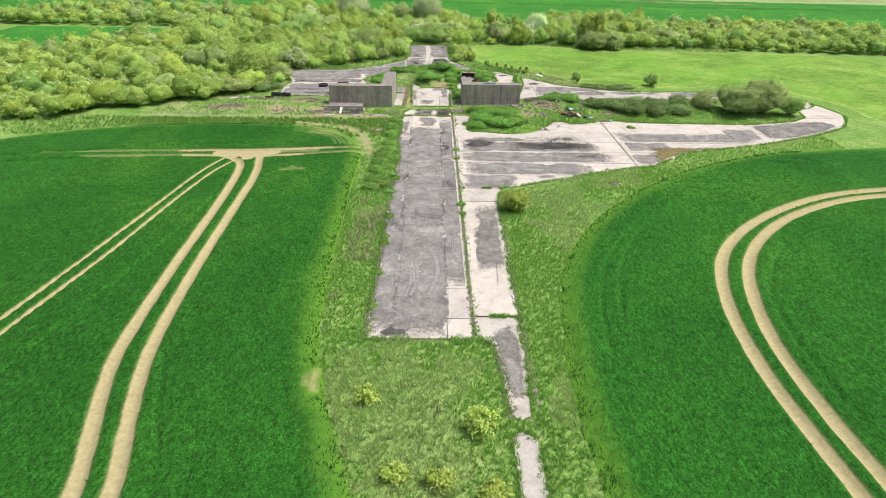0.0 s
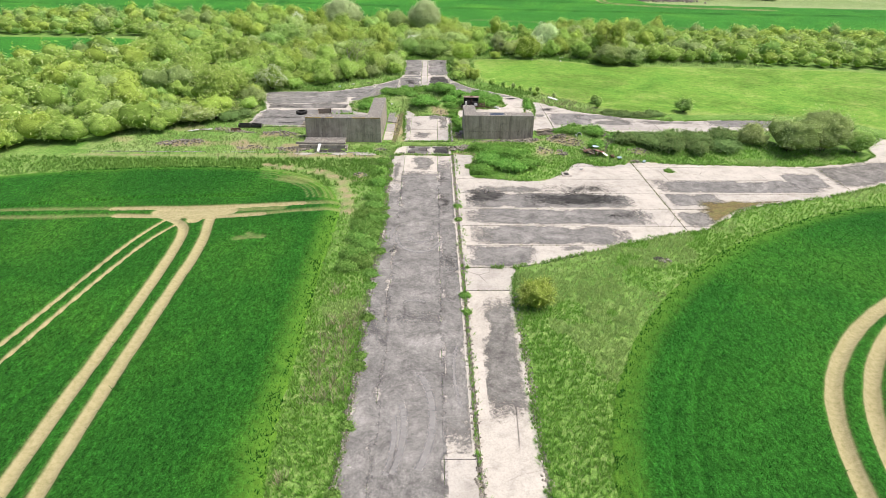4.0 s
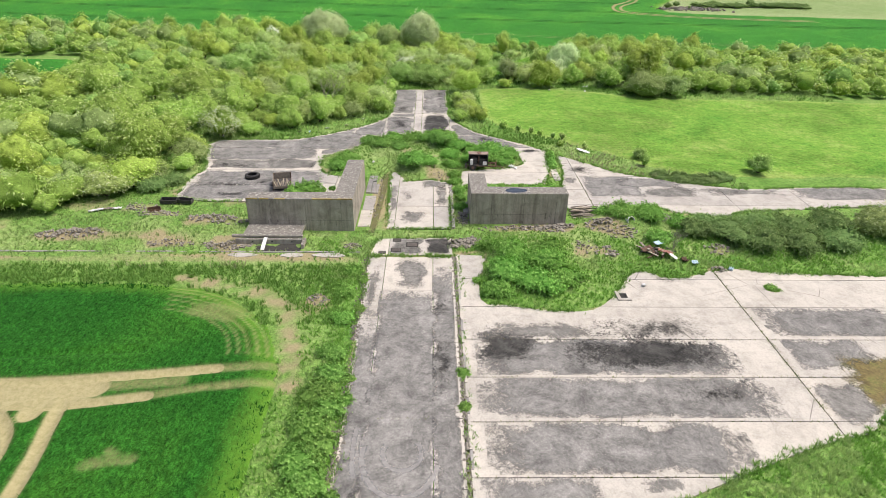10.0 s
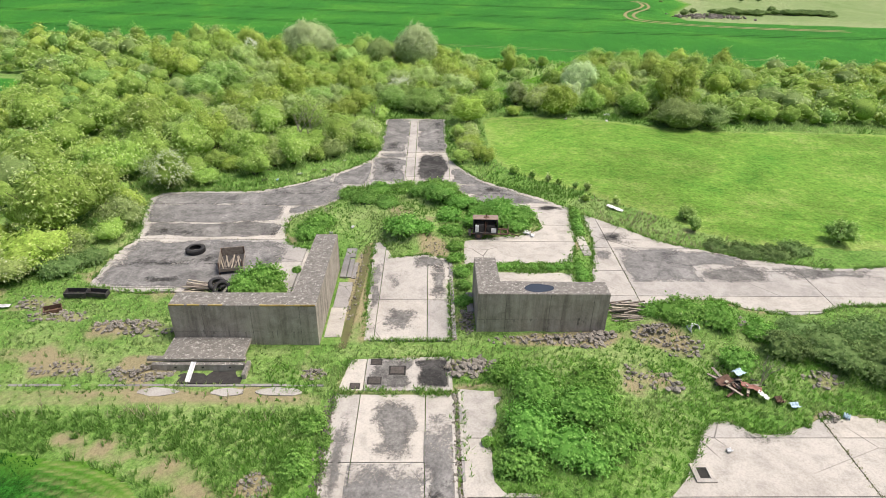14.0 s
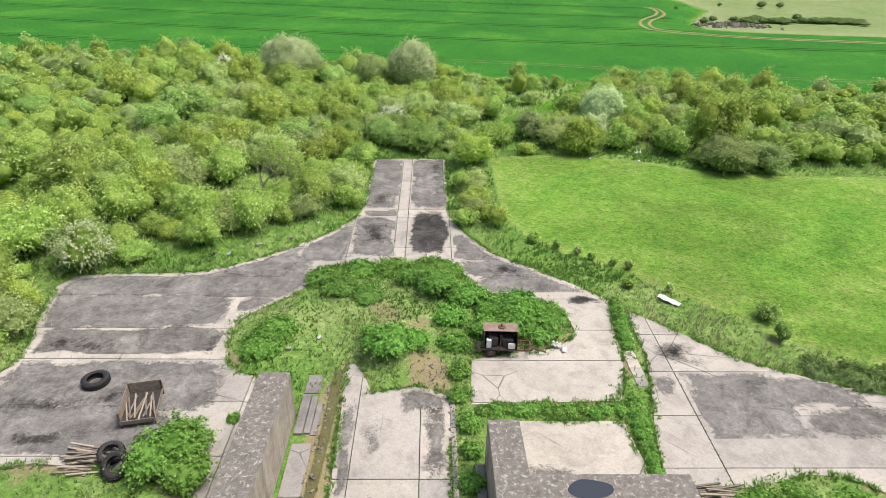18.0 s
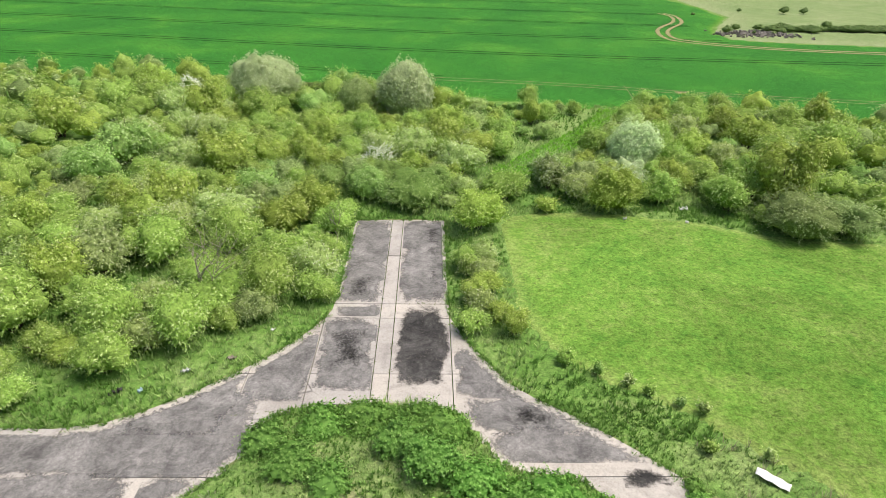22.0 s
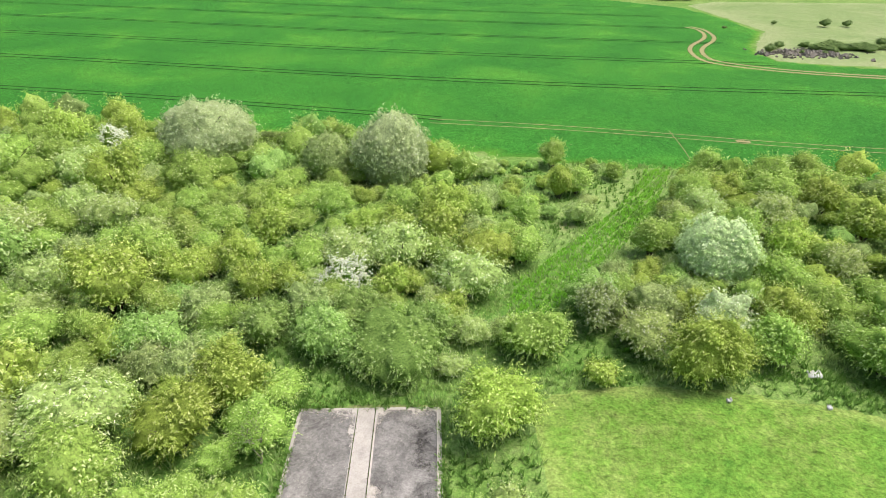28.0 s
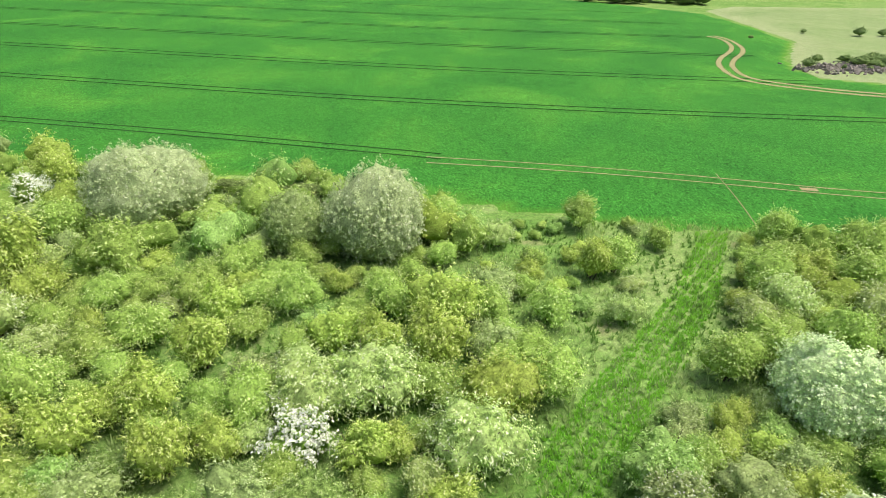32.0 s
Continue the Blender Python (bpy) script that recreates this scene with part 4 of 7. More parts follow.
for k, (x0, y0, x1, y1) in enumerate(((-3.3, 37.4, 1.5, 64), (-3.3, 58, 1.5, 91), (-5.2, 37.8, -3.0, 62), (-5.0, 55, -3.0, 86), (1.2, 44.6, 3.3, 72), (1.2, 66, 3.3, 95))):
    film("asphalt_coat", strip, ASPHALT, STRIP, x0, y0, x1, y1, k, 0.5, 12.0)
for nm, par, mt, out, x0, y0, x1, y1, rim in (
        ("tar_stain", strip, TAR, STRIP, 1.2, 77.5, 3.2, 85.5, 0.9), ("tar_stain", strip, TAR, STRIP, 1.0, 86.0, 3.2, 90.5, 0.9), ("asphalt_coat", strip, DIRTFILM, STRIP, -2.3, 91.2, 1.0, 96.8, 1.0), ("asphalt_coat", strip, DIRTFILM, STRIP, -4.9, 86, -3.2, 96, 0.8),
        ("tar_stain", strip, TAR, STRIP, -4.6, 58.8, -3.7, 61.2, 0.35), ("tar_stain", strip, TAR, STRIP, -4.6, 69.2, -2.9, 70.9, 0.35), ("tar_stain", strip, TAR, STRIP, -5.0, 73.2, -4.0, 75, 0.4), ("tar_stain", strip, TAR, STRIP, -4.4, 37.2, -1.6, 38.4, 0.4),
        ("tar_stain", east_bay, DIRTFILM, EAST_BAY, 4.3, 46.5, 7.6, 62.3, 0.7), ("tar_stain", east_path, DIRTFILM, EAST_PATH, 4.4, 30, 7.0, 38.8, 0.5), ("tar_stain", east_path, TAR, EAST_PATH, 4.6, 28.6, 5.7, 33.2, 0.6),
        ("tar_stain", apron, ASPHALT, APRON, 3.9, 66.95, 10.6, 71.0, 0.9), ("tar_stain", apron, ASPHALT, APRON, 4.5, 71.3, 20.8, 75.2, 0.9), ("tar_stain", apron, ASPHALT, APRON, 4.2, 75.8, 24.6, 79.6, 1.0), ("tar_stain", apron, TAR, APRON, 17.5, 77.2, 24.4, 79.6, 1.0), ("tar_stain", apron, ASPHALT, APRON, 4.4, 80.0, 24.0, 84.0, 0.9),
        ("tar_stain", apron, TAR, APRON, 4.0, 81.0, 9.5, 86.0, 1.3), ("tar_stain", apron, TAR, APRON, 10.0, 80.3, 24.2, 84.6, 1.0), ("tar_stain", apron, TAR, APRON, 12.5, 83.9, 24.6, 87.4, 1.6), ("tar_stain", apron, DIRTFILM, APRON, 4.2, 84.0, 16.0, 86.6, 1.2), ("tar_stain", apron, DIRTFILM, APRON, 12.8, 70.0, 16.0, 71.2, 0.6),
        ("tar_stain", apron, ASPHALT, APRON, 27.8, 84.6, 48.0, 88.4, 0.9), ("tar_stain", apron, ASPHALT, APRON, 28.0, 80.6, 34.4, 84.0, 0.8), ("tar_stain", apron, ASPHALT, APRON, 45, 86, 50, 91, 1.0), ("moss_mat", apron, MOSS, APRON, 30.2, 74.0, 47.0, 82.4, 0.9), ("tar_stain", apron, DIRTFILM, APRON, 27.5, 75, 31.5, 79, 0.9), ("tar_stain", apron, DIRTFILM, APRON, 50, 86, 66, 96, 1.5), ("tar_stain", apron, TAR, APRON, 21.0, 92.4, 24.5, 94.4, 0.7),
        ("tar_stain", pit, TAR, PIT_SLAB, 0.5, 97.3, 3.2, 101, 0.5), ("tar_stain", pit, DIRTFILM, PIT_SLAB, -2.9, 97.4, 0.3, 100.6, 0.5),
        ("tar_stain", pad, DIRTFILM, PAD, -2.3, 103.8, 0.8, 107.6, 1.2), ("tar_stain", pad, DIRTFILM, PAD, 1.4, 107.6, 3.3, 115.5, 0.8), ("tar_stain", pad, DIRTFILM, PAD, -4.0, 104.0, -2.9, 116, 0.4), ("tar_stain", pad, DIRTFILM, PAD, -2.5, 109.5, -1.2, 113, 0.8), ("tar_stain", pad, DIRTFILM, PAD, 0.0, 113.5, 3.2, 116, 0.8),
        ("asphalt_coat", west_apron, ASPHALT, WEST_APRON, -30.5, 127.4, -9.0, 134.5, 0.6), ("asphalt_coat", west_apron, ASPHALT, WEST_APRON, -30.0, 122.9, -14.6, 127.6, 0.5), ("asphalt_coat", west_apron, ASPHALT, WEST_APRON, -13.9, 125.3, -9.4, 127.3, 0.5), ("asphalt_coat", west_apron, DIRTFILM, WEST_APRON, -28.5, 119.7, -12.8, 123.1, 0.5), ("asphalt_coat", west_apron, ASPHALT, WEST_APRON, -27.8, 113.9, -12.5, 118.8, 0.6), ("asphalt_coat", west_apron, ASPHALT, WEST_APRON, -28.0, 110.3, -14.2, 114.3, 0.6),
        ("tar_stain", west_apron, TAR, WEST_APRON, -15.2, 119.6, -11.6, 122.6, 0.9), ("tar_stain", west_apron, TAR, WEST_APRON, -28.5, 119.8, -20, 122.0, 1.2), ("tar_stain", west_apron, TAR, WEST_APRON, -28.8, 124.2, -25.6, 126.8, 0.9), ("tar_stain", west_apron, TAR, WEST_APRON, -26, 113.6, -21, 115.6, 1.0), ("tar_stain", west_apron, TAR, WEST_APRON, -21.8, 114.2, -17.8, 116.0, 0.9), ("tar_stain", west_apron, TAR, WEST_APRON, -24.0, 111.0, -20.5, 112.4, 0.6),
        ("asphalt_coat", west_apron, ASPHALT, WEST_APRON, -17, 130.6, -10.6, 137.2, 0.45), ("asphalt_coat", west_apron, ASPHALT, WEST_APRON, -10.3, 133.6, -6.2, 143, 0.5), ("asphalt_coat", west_apron, ASPHALT, WEST_APRON, -5.9, 134.6, -1.8, 143.0, 0.6), ("tar_stain", west_apron, TAR, WEST_APRON, -5.2, 136, -2.2, 142.6, 1.2), ("asphalt_coat", west_apron, TAR, WEST_APRON, -0.3, 134.8, 3.9, 144.9, 0.6),
        ("asphalt_coat", west_apron, ASPHALT, WEST_APRON, -5.3, 143.4, -1.8, 144.9, 0.4), ("asphalt_coat", west_apron, ASPHALT, WEST_APRON, -5.6, 145.5, -1.7, 161.3, 0.5), ("asphalt_coat", west_apron, ASPHALT, WEST_APRON, -0.3, 145.5, 4.1, 161.4, 0.6), ("tar_stain", west_apron, TAR, WEST_APRON, -5.0, 145.6, -2.2, 149.5, 1.3), ("tar_stain", west_apron, TAR, WEST_APRON, 1.6, 152.5, 4.0, 161, 1.3), ("tar_stain", west_apron, TAR, WEST_APRON, 2.4, 146, 4.0, 153, 1.0),
        ("asphalt_coat", west_apron, ASPHALT, WEST_APRON, 4.2, 133.9, 9.6, 139.2, 0.6), ("asphalt_coat", west_apron, ASPHALT, WEST_APRON, 4.4, 130.6, 12.2, 133.9, 0.7), ("asphalt_coat", west_apron, ASPHALT, WEST_APRON, 5.8, 128.4, 15.6, 131.2, 0.7), ("tar_stain", west_apron, TAR, WEST_APRON, 13.6, 126.6, 17.2, 128.2, 0.6), ("tar_stain", west_apron, TAR, WEST_APRON, 7.6, 131.4, 11, 133.6, 0.8),
        ("tar_stain", inner, DIRTFILM, INNER_PAD, 7.0, 106.0, 10.5, 109.6, 1.2), ("tar_stain", inner, DIRTFILM, INNER_PAD, 10, 106.0, 14, 108, 0.9),
        ("tar_stain", east_road, TAR, EAST_ROAD, 18.3, 118.4, 22.4, 121.4, 1.1), ("tar_stain", east_road, DIRTFILM, EAST_ROAD, 16.3, 115.4, 19.4, 117.6, 0.7), ("tar_stain", east_road, ASPHALT, EAST_ROAD, 19.8, 111.6, 26.2, 117.8, 1.0), ("tar_stain", east_road, ASPHALT, EAST_ROAD, 24, 114.4, 31.5, 117.4, 0.9), ("tar_stain", east_road, DIRTFILM, EAST_ROAD, 26, 111.5, 33.5, 114.6, 1.0), ("tar_stain", east_road, DIRTFILM, EAST_ROAD, 33, 112, 44, 114.2, 0.9), ("tar_stain", east_road, ASPHALT, EAST_ROAD, 44.5, 111, 58, 114.8, 1.1)):
    film(nm, par, mt, out, x0, y0, x1, y1, int(abs(x0 * 3 + y0)), rim * (1.7 if mt is TAR and rim >= 0.8 else 1.0), inset=0.55 if par is west_apron and y0 < 140 else 0.1)

# pale curved tyre scuffs left on the roadway
def scuff(parent, cx0, cy0, rx, ry, a0, a1, w):
    a = np.radians(np.linspace(a0, a1, 40))
    ln = np.column_stack([cx0 + rx * np.cos(a), cy0 + ry * np.sin(a)])
    tn = np.gradient(ln, axis=0)
    tn /= np.linalg.norm(tn, axis=1, keepdims=True)
    nv = np.column_stack([-tn[:, 1], tn[:, 0]]) * w
    v = np.concatenate([np.column_stack([ln + nv * k, np.full(40, TOP + 0.0235)]) for k in (-1.0, -0.35, 0.35, 1.0)])
    f = [(k * 40 + i, k * 40 + i + 1, (k + 1) * 40 + i + 1, (k + 1) * 40 + i) for k in range(3) for i in range(39)]
    put("tyre_mark", mesh_np("tyre_mark", v, f, {"edge": np.repeat([0.0, 0.85, 0.85, 0.0], 40)}), SCUFF, parent)


for cx0, cy0, rx, ry, a0, a1, w in ((-0.6, 72.9, 1.15, 1.3, 150, 400, 0.3), (-0.7, 72.8, 2.3, 3.1, 165, 345, 0.34), (-2.9, 73.5, 0.7, 3.0, 150, 235, 0.3), (-5.0, 47.6, 5.6, 8.0, -32, 34, 0.42), (-5.6, 46.6, 4.4, 7.0, -30, 20, 0.4), (-4.4, 46.0, 2.6, 6.0, -30, 18, 0.3), (4.4, 52.0, 2.3, 6.0, 150, 215, 0.2), (-0.9, 60.9, 0.8, 0.35, 0, 200, 0.24)):
    scuff(strip, cx0, cy0, rx, ry, a0, a1, w)

# ---- blast walls ----
def block(bm, x0, y0, z0, x1, y1, z1, bev=0.03):
    r = bmesh.ops.create_cube(bm, size=1.0, matrix=Matrix.LocRotScale(((x0 + x1) / 2, (y0 + y1) / 2, (z0 + z1) / 2), None, (x1 - x0, y1 - y0, z1 - z0)))
    es = list({e for v in r["verts"] for e in v.link_edges})
    if bev:
        bmesh.ops.bevel(bm, geom=es, offset=bev, segments=2, affect="EDGES", profile=0.6)


def ell(outline, z0, z1):
    """An upright block from an L-shaped outline, with worn edges."""
    bm = bmesh.new()
    lo = [bm.verts.new((x, y, z0)) for x, y in outline]
    hi = [bm.verts.new((x, y, z1)) for x, y in outline]
    n = len(outline)
    bm.faces.new(hi)
    bm.faces.new(lo[::-1])
    for i in range(n):
        bm.faces.new((lo[i], lo[(i + 1) % n], hi[(i + 1) % n], hi[i]))
    bmesh.ops.bevel(bm, geom=list(bm.edges), offset=0.04, segments=2, affect="EDGES", profile=0.6)
    return bm


wall_w = tagged(new("blast_wall"), "massive L-shaped grey concrete blast wall with streaks", "blast wall", "blast walls beside the launch pad")
part("wall", ell([(-17.4, 102.3), (-6.75, 102.3), (-6.7, 113.6), (-8.6, 113.6), (-8.7, 104.0), (-17.4, 104.0)], -0.2, 3.6), WALL, wall_w)
wall_e = tagged(new("blast_wall"), "L-shaped grey concrete blast wall with puddle on top", "blast wall", "blast walls beside the launch pad")
part("wall", ell([(5.2, 104.0), (15.3, 104.0), (15.3, 105.8), (7.0, 105.8), (7.0, 109.6), (5.2, 109.6)], -0.2, 3.6), WALL, wall_e)


# ---- shrubs and trees ----
def tube(p0, p1, r0, r1, sides=5, bend=0.0, rr=None, rings=4):
    """A tapered limb as arrays."""
    p0, p1 = np.array(p0, float), np.array(p1, float)
    ax = p1 - p0
    ln = np.linalg.norm(ax)
    u = np.cross(ax, (0.3, 0.9, 0.2))
    u /= np.linalg.norm(u) + 1e-9
    w = np.cross(ax / (ln + 1e-9), u)
    off = (rr.uniform(-1, 1) * u + rr.uniform(-1, 1) * w) * bend * ln if rr else 0 * u
    v, f = [], []
    for i in range(rings):
        t = i / (rings - 1)
        c = p0 + ax * t + off * math.sin(math.pi * t)
        r = r0 + (r1 - r0) * t
        for k in range(sides):
            a = 2 * math.pi * k / sides
            v.append(c + (u * math.cos(a) + w * math.sin(a)) * r)
    for i in range(rings - 1):
        for k in range(sides):
            f.append((i * sides + k, i * sides + (k + 1) % sides, (i + 1) * sides + (k + 1) % sides, (i + 1) * sides + k))
    return np.array(v), np.array(f)


def join_np(pieces):
    vs, fs, o = [], [], 0
    for v, f in pieces:
        vs.append(v)
        fs.append(f + o)
        o += len(v)
    return np.concatenate(vs), np.concatenate(fs)


def leaves(pos, nrm, size, rs, flat=0.5, tri=False, along=None):
    """Folded rhombic leaves at points, turned about their normals."""
    n = len(pos)
    nrm = nrm + rs.normal(0, flat, (n, 3))
    nrm /= np.linalg.norm(nrm, axis=1, keepdims=True) + 1e-9
    a = np.cross(nrm, rs.normal(0, 1, (n, 3)))
    a /= np.linalg.norm(a, axis=1, keepdims=True) + 1e-9
    b = np.cross(nrm, a)
    s = size * rs.uniform(0.6, 1.4, (n, 1))
    if along is not None:
        # narrow leafy sprigs that point along their shoot
        a = along + rs.normal(0, 0.4, (n, 3))
        a -= nrm * (a * nrm).sum(1, keepdims=True)
        a /= np.linalg.norm(a, axis=1, keepdims=True) + 1e-9
        b = np.cross(nrm, a)
        return np.stack([pos - b * s * 0.5 - a * s * 0.6, pos + b * s * 0.5 - a * s * 0.6, pos + a * s * 1.7], 1).reshape(-1, 3), np.arange(n * 3).reshape(n, 3)
    if tri:
        return np.stack([pos - a * s - b * s * 0.5, pos + a * s - b * s * 0.5, pos + b * s], 1).reshape(-1, 3), np.arange(n * 3).reshape(n, 3)
    v = np.stack([pos - a * s, pos - b * s * 0.6 + nrm * s * 0.15, pos + a * s, pos + b * s * 0.6 + nrm * s * 0.15], 1).reshape(-1, 3)
    f = np.arange(n * 4).reshape(n, 4)
    return v, f


def ico(level=1):
    bm = bmesh.new()
    bmesh.ops.create_icosphere(bm, subdivisions=level, radius=1.0)
    v = np.array([w.co[:] for w in bm.verts])
    f = np.array([[w.index for w in q.verts] for q in bm.faces])
    bm.free()
    return v, f


ICO = ico(4)


def crown(seed, R, H, shoots, per, size, spike=0.3, low=0.15, lobes=7, flatlobe=0.35, arch=True, core=0.86, clumps=42):
    """Leafy sprays fanning out of many clumps that cover a lumpy, lopsided dome: points, normals."""
    rs = np.random.RandomState(seed)
    ld = rs.normal(0, 1, (lobes, 3))
    ld[:, 2] = np.abs(ld[:, 2])
    ld /= np.linalg.norm(ld, axis=1, keepdims=True)
    sd = rs.normal(0, 1, (clumps, 3))
    sd[:, 2] = np.abs(sd[:, 2]) * 1.1 - low
    sd /= np.linalg.norm(sd, axis=1, keepdims=True)
    swell = rs.uniform(0.5, 1.25, clumps)
    ph = rs.uniform(0, 6.283, 2)
    bump_ = 0.20 if arch else 0.13

    def radius(q):
        az = np.arctan2(q[:, 1], q[:, 0])
        big = np.exp((q @ ld.T - 1) * 6).max(1)
        knob = (np.exp((q @ sd.T - 1) * 30) * swell).max(1)
        return ((1 - flatlobe - bump_) + flatlobe * big + bump_ * knob) * (1.06 + 0.09 * np.sin(2 * az + ph[0]) + 0.06 * np.sin(3 * az + ph[1]))
    dome, lift = np.array([R, R, H * 0.62]), np.array([0, 0, H * 0.38])
    pick = rs.choice(clumps, shoots, p=swell / swell.sum())
    loose = np.where(rs.rand(shoots, 1) < 0.4, 0.55, 0.2)
    d = sd[pick] + rs.normal(0, 1, (shoots, 3)) * loose
    d /= np.linalg.norm(d, axis=1, keepdims=True)
    d[:, 2] = np.maximum(d[:, 2], -low - 0.1)
    fan = (d - sd[pick]) * (loose < 0.3)
    r = radius(d)
    root = d * (r * rs.uniform(0.80, 0.98, shoots))[:, None] * dome + lift
    if arch:
        way = d * 0.8 + fan * 2.2 + rs.normal(0, 0.25, (shoots, 3)) + np.array([0, 0, 0.15 + spike * 0.7])
        way /= np.linalg.norm(way, axis=1, keepdims=True)
        ln = R ** 0.6 * rs.uniform(0.12, 0.34, (shoots, 1))
        ln[rs.rand(shoots) < 0.12] *= 1.7 + spike
        nod = np.array([0, 0, -1.0]) * rs.uniform(0.05, 0.4, (shoots, 1)) + d * np.array([0.35, 0.35, 0])
    else:
        way = d + fan + rs.normal(0, 0.3, (shoots, 3))
        way /= np.linalg.norm(way, axis=1, keepdims=True)
        ln = R ** 0.5 * rs.uniform(0.08, 0.2, (shoots, 1)) * (1 + spike)
        nod = np.zeros((shoots, 3))
    t = np.linspace(0.0, 1.0, per)[None, :, None] + rs.uniform(-0.05, 0.05, (shoots, per, 1))
    pos = root[:, None] + way[:, None] * ln[:, None] * t + nod[:, None] * ln[:, None] * np.abs(t) ** 2.2
    pos = pos + rs.normal(0, size * (0.9 if arch else 1.6), (shoots, per, 3)) * (1.35 - t)
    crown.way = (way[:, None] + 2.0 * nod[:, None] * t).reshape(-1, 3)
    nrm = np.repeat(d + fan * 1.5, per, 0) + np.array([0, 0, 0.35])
    # colour runs from shaded dark at the root to pale young tips
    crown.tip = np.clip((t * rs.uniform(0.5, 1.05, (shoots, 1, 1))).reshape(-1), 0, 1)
    pos = pos.reshape(-1, 3)
    pos[:, 2] = np.maximum(pos[:, 2], 0.05)
    # the dense inner mass of twigs and old leaves that the sprays grow from; coloured dark, it paints the shade between
    # them
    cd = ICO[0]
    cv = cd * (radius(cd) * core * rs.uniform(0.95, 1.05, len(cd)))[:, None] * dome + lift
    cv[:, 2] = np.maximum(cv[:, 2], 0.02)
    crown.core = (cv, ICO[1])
    return pos, nrm, rs


def trunk_mesh(seed, R, H, n=4, thick=0.07):
    r = random.Random(seed)
    out = []
    for k in range(n):
        a = 2 * math.pi * (k + r.random() * 0.6) / n
        mid = (math.cos(a) * R * 0.3, math.sin(a) * R * 0.3, H * 0.4)
        end = (math.cos(a) * R * r.uniform(0.5, 0.75), math.sin(a) * R * r.uniform(0.5, 0.75), H * r.uniform(0.55, 0.8))
        out += [tube((math.cos(a) * 0.12, math.sin(a) * 0.12, -0.15), mid, thick, thick * 0.6, 5, 0.08, r), tube(mid, end, thick * 0.6, thick * 0.2, 4, 0.1, r)]
        for _ in range(2):
            b = a + r.uniform(-0.7, 0.7)
            out.append(tube(mid, (math.cos(b) * R * 0.7, math.sin(b) * R * 0.7, H * r.uniform(0.35, 0.85)), thick * 0.4, thick * 0.12, 4, 0.1, r))
    out.append(tube((0, 0, -0.15), (0, 0, H * 0.8), thick, thick * 0.2, 5, 0.05, r))
    return mesh_np("trunk", *join_np(out), smooth=True)


def bush(name, label, seed, R, H, material, shoots=540, per=8, size=0.068, spike=0.3, blossom=0.0, group="", flatlobe=0.35, thick=0.07, low=0.15):
    """One shrub or small tree: stems and a leafy crown, blossom where it flowers."""
    base = tagged(new(name), label, "tree" if "tree" in name else "bush", group)
    put("trunk", trunk_mesh(seed, R, H, thick=thick), BARK, base)
    pos, nrm, rs = crown(seed, R, H, shoots, per, size, spike, low, flatlobe=flatlobe, arch="willow" not in name, clumps=90 if "willow" in name else 42)
    # core tip values near 0 paint it darker than the sprays, as inner shade
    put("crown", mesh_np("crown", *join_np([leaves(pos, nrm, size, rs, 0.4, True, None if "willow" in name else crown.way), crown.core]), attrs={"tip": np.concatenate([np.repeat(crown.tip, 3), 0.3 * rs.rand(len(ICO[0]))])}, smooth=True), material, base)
    if blossom:
        top = pos[:, 2] + np.linalg.norm(pos[:, :2], axis=1) * 0.4 > np.percentile(pos[:, 2], 30)
        k = top & (rs.rand(len(pos)) < blossom)
        put("blossom", mesh_np("blossom", *leaves(pos[k] * 1.02, nrm[k], size * (1.35 if "blackthorn" in name else 0.8), rs)), BLOSSOM, base, "white spring blossom")
    return base


KINDS = [
    ("hawthorn_bush", "fresh green hawthorn bush with arching shoots", 11, 2.5, 3.8, LEAF_HAW, 0),
    ("hawthorn_bush", "yellow-green hawthorn bush in new leaf", 12, 2.3, 3.5, LEAF_YEL, 0),
    ("hawthorn_bush", "spreading light green hawthorn bush", 13, 2.8, 3.6, LEAF_HAW, 0),
    ("thorn_bush", "deep green thorn bush", 14, 2.3, 3.2, LEAF_DARK, 0),
    ("scrub_bush", "dull grey-green scrub bush", 15, 2.2, 2.8, LEAF_GREY, 0),
    ("hawthorn_bush", "pale green hawthorn bush with scattered blossom", 16, 2.6, 3.7, LEAF_CREAM, 0.03),
    ("hawthorn_bush", "upright yellow-green hawthorn bush", 17, 1.9, 3.9, LEAF_YEL, 0),
    ("hawthorn_bush", "broad many-headed green hawthorn bush", 18, 2.7, 3.4, LEAF_HAW, 0),
    ("hawthorn_bush", "pale creamy-green hawthorn coming into flower", 19, 2.5, 3.5, LEAF_CREAM, 0),
]
stock = []
for nm, lab, sd, R, H, mt, bl in KINDS:
    stock.append((bush(nm, lab, sd, R, H, mt, blossom=bl, group="scrub bushes", spike=0.45), R))

SCRUB_W = np.array([(-6.6, 147), (-9.6, 144), (-12.7, 140), (-15.5, 138), (-18.2, 135.2), (-22, 133.6), (-28, 132.6), (-31.5, 131.5), (-30.5, 125), (-29.0, 119.5), (-31, 117), (-33.6, 110.5), (-38.5, 106.5), (-46, 103.5), (-58, 95), (-64, 90), (-90, 80), (-130, 90), (-130, 137), (-96, 139), (-72, 167), (-69, 173), (-77, 188), (-130, 190),
                    (-130, 224), (-46, 222), (-28, 217), (-5, 216), (3, 213), (8, 205), (13, 196), (14, 188), (9.5, 180), (7, 174), (8, 167), (3, 163.5), (-6.8, 163)])
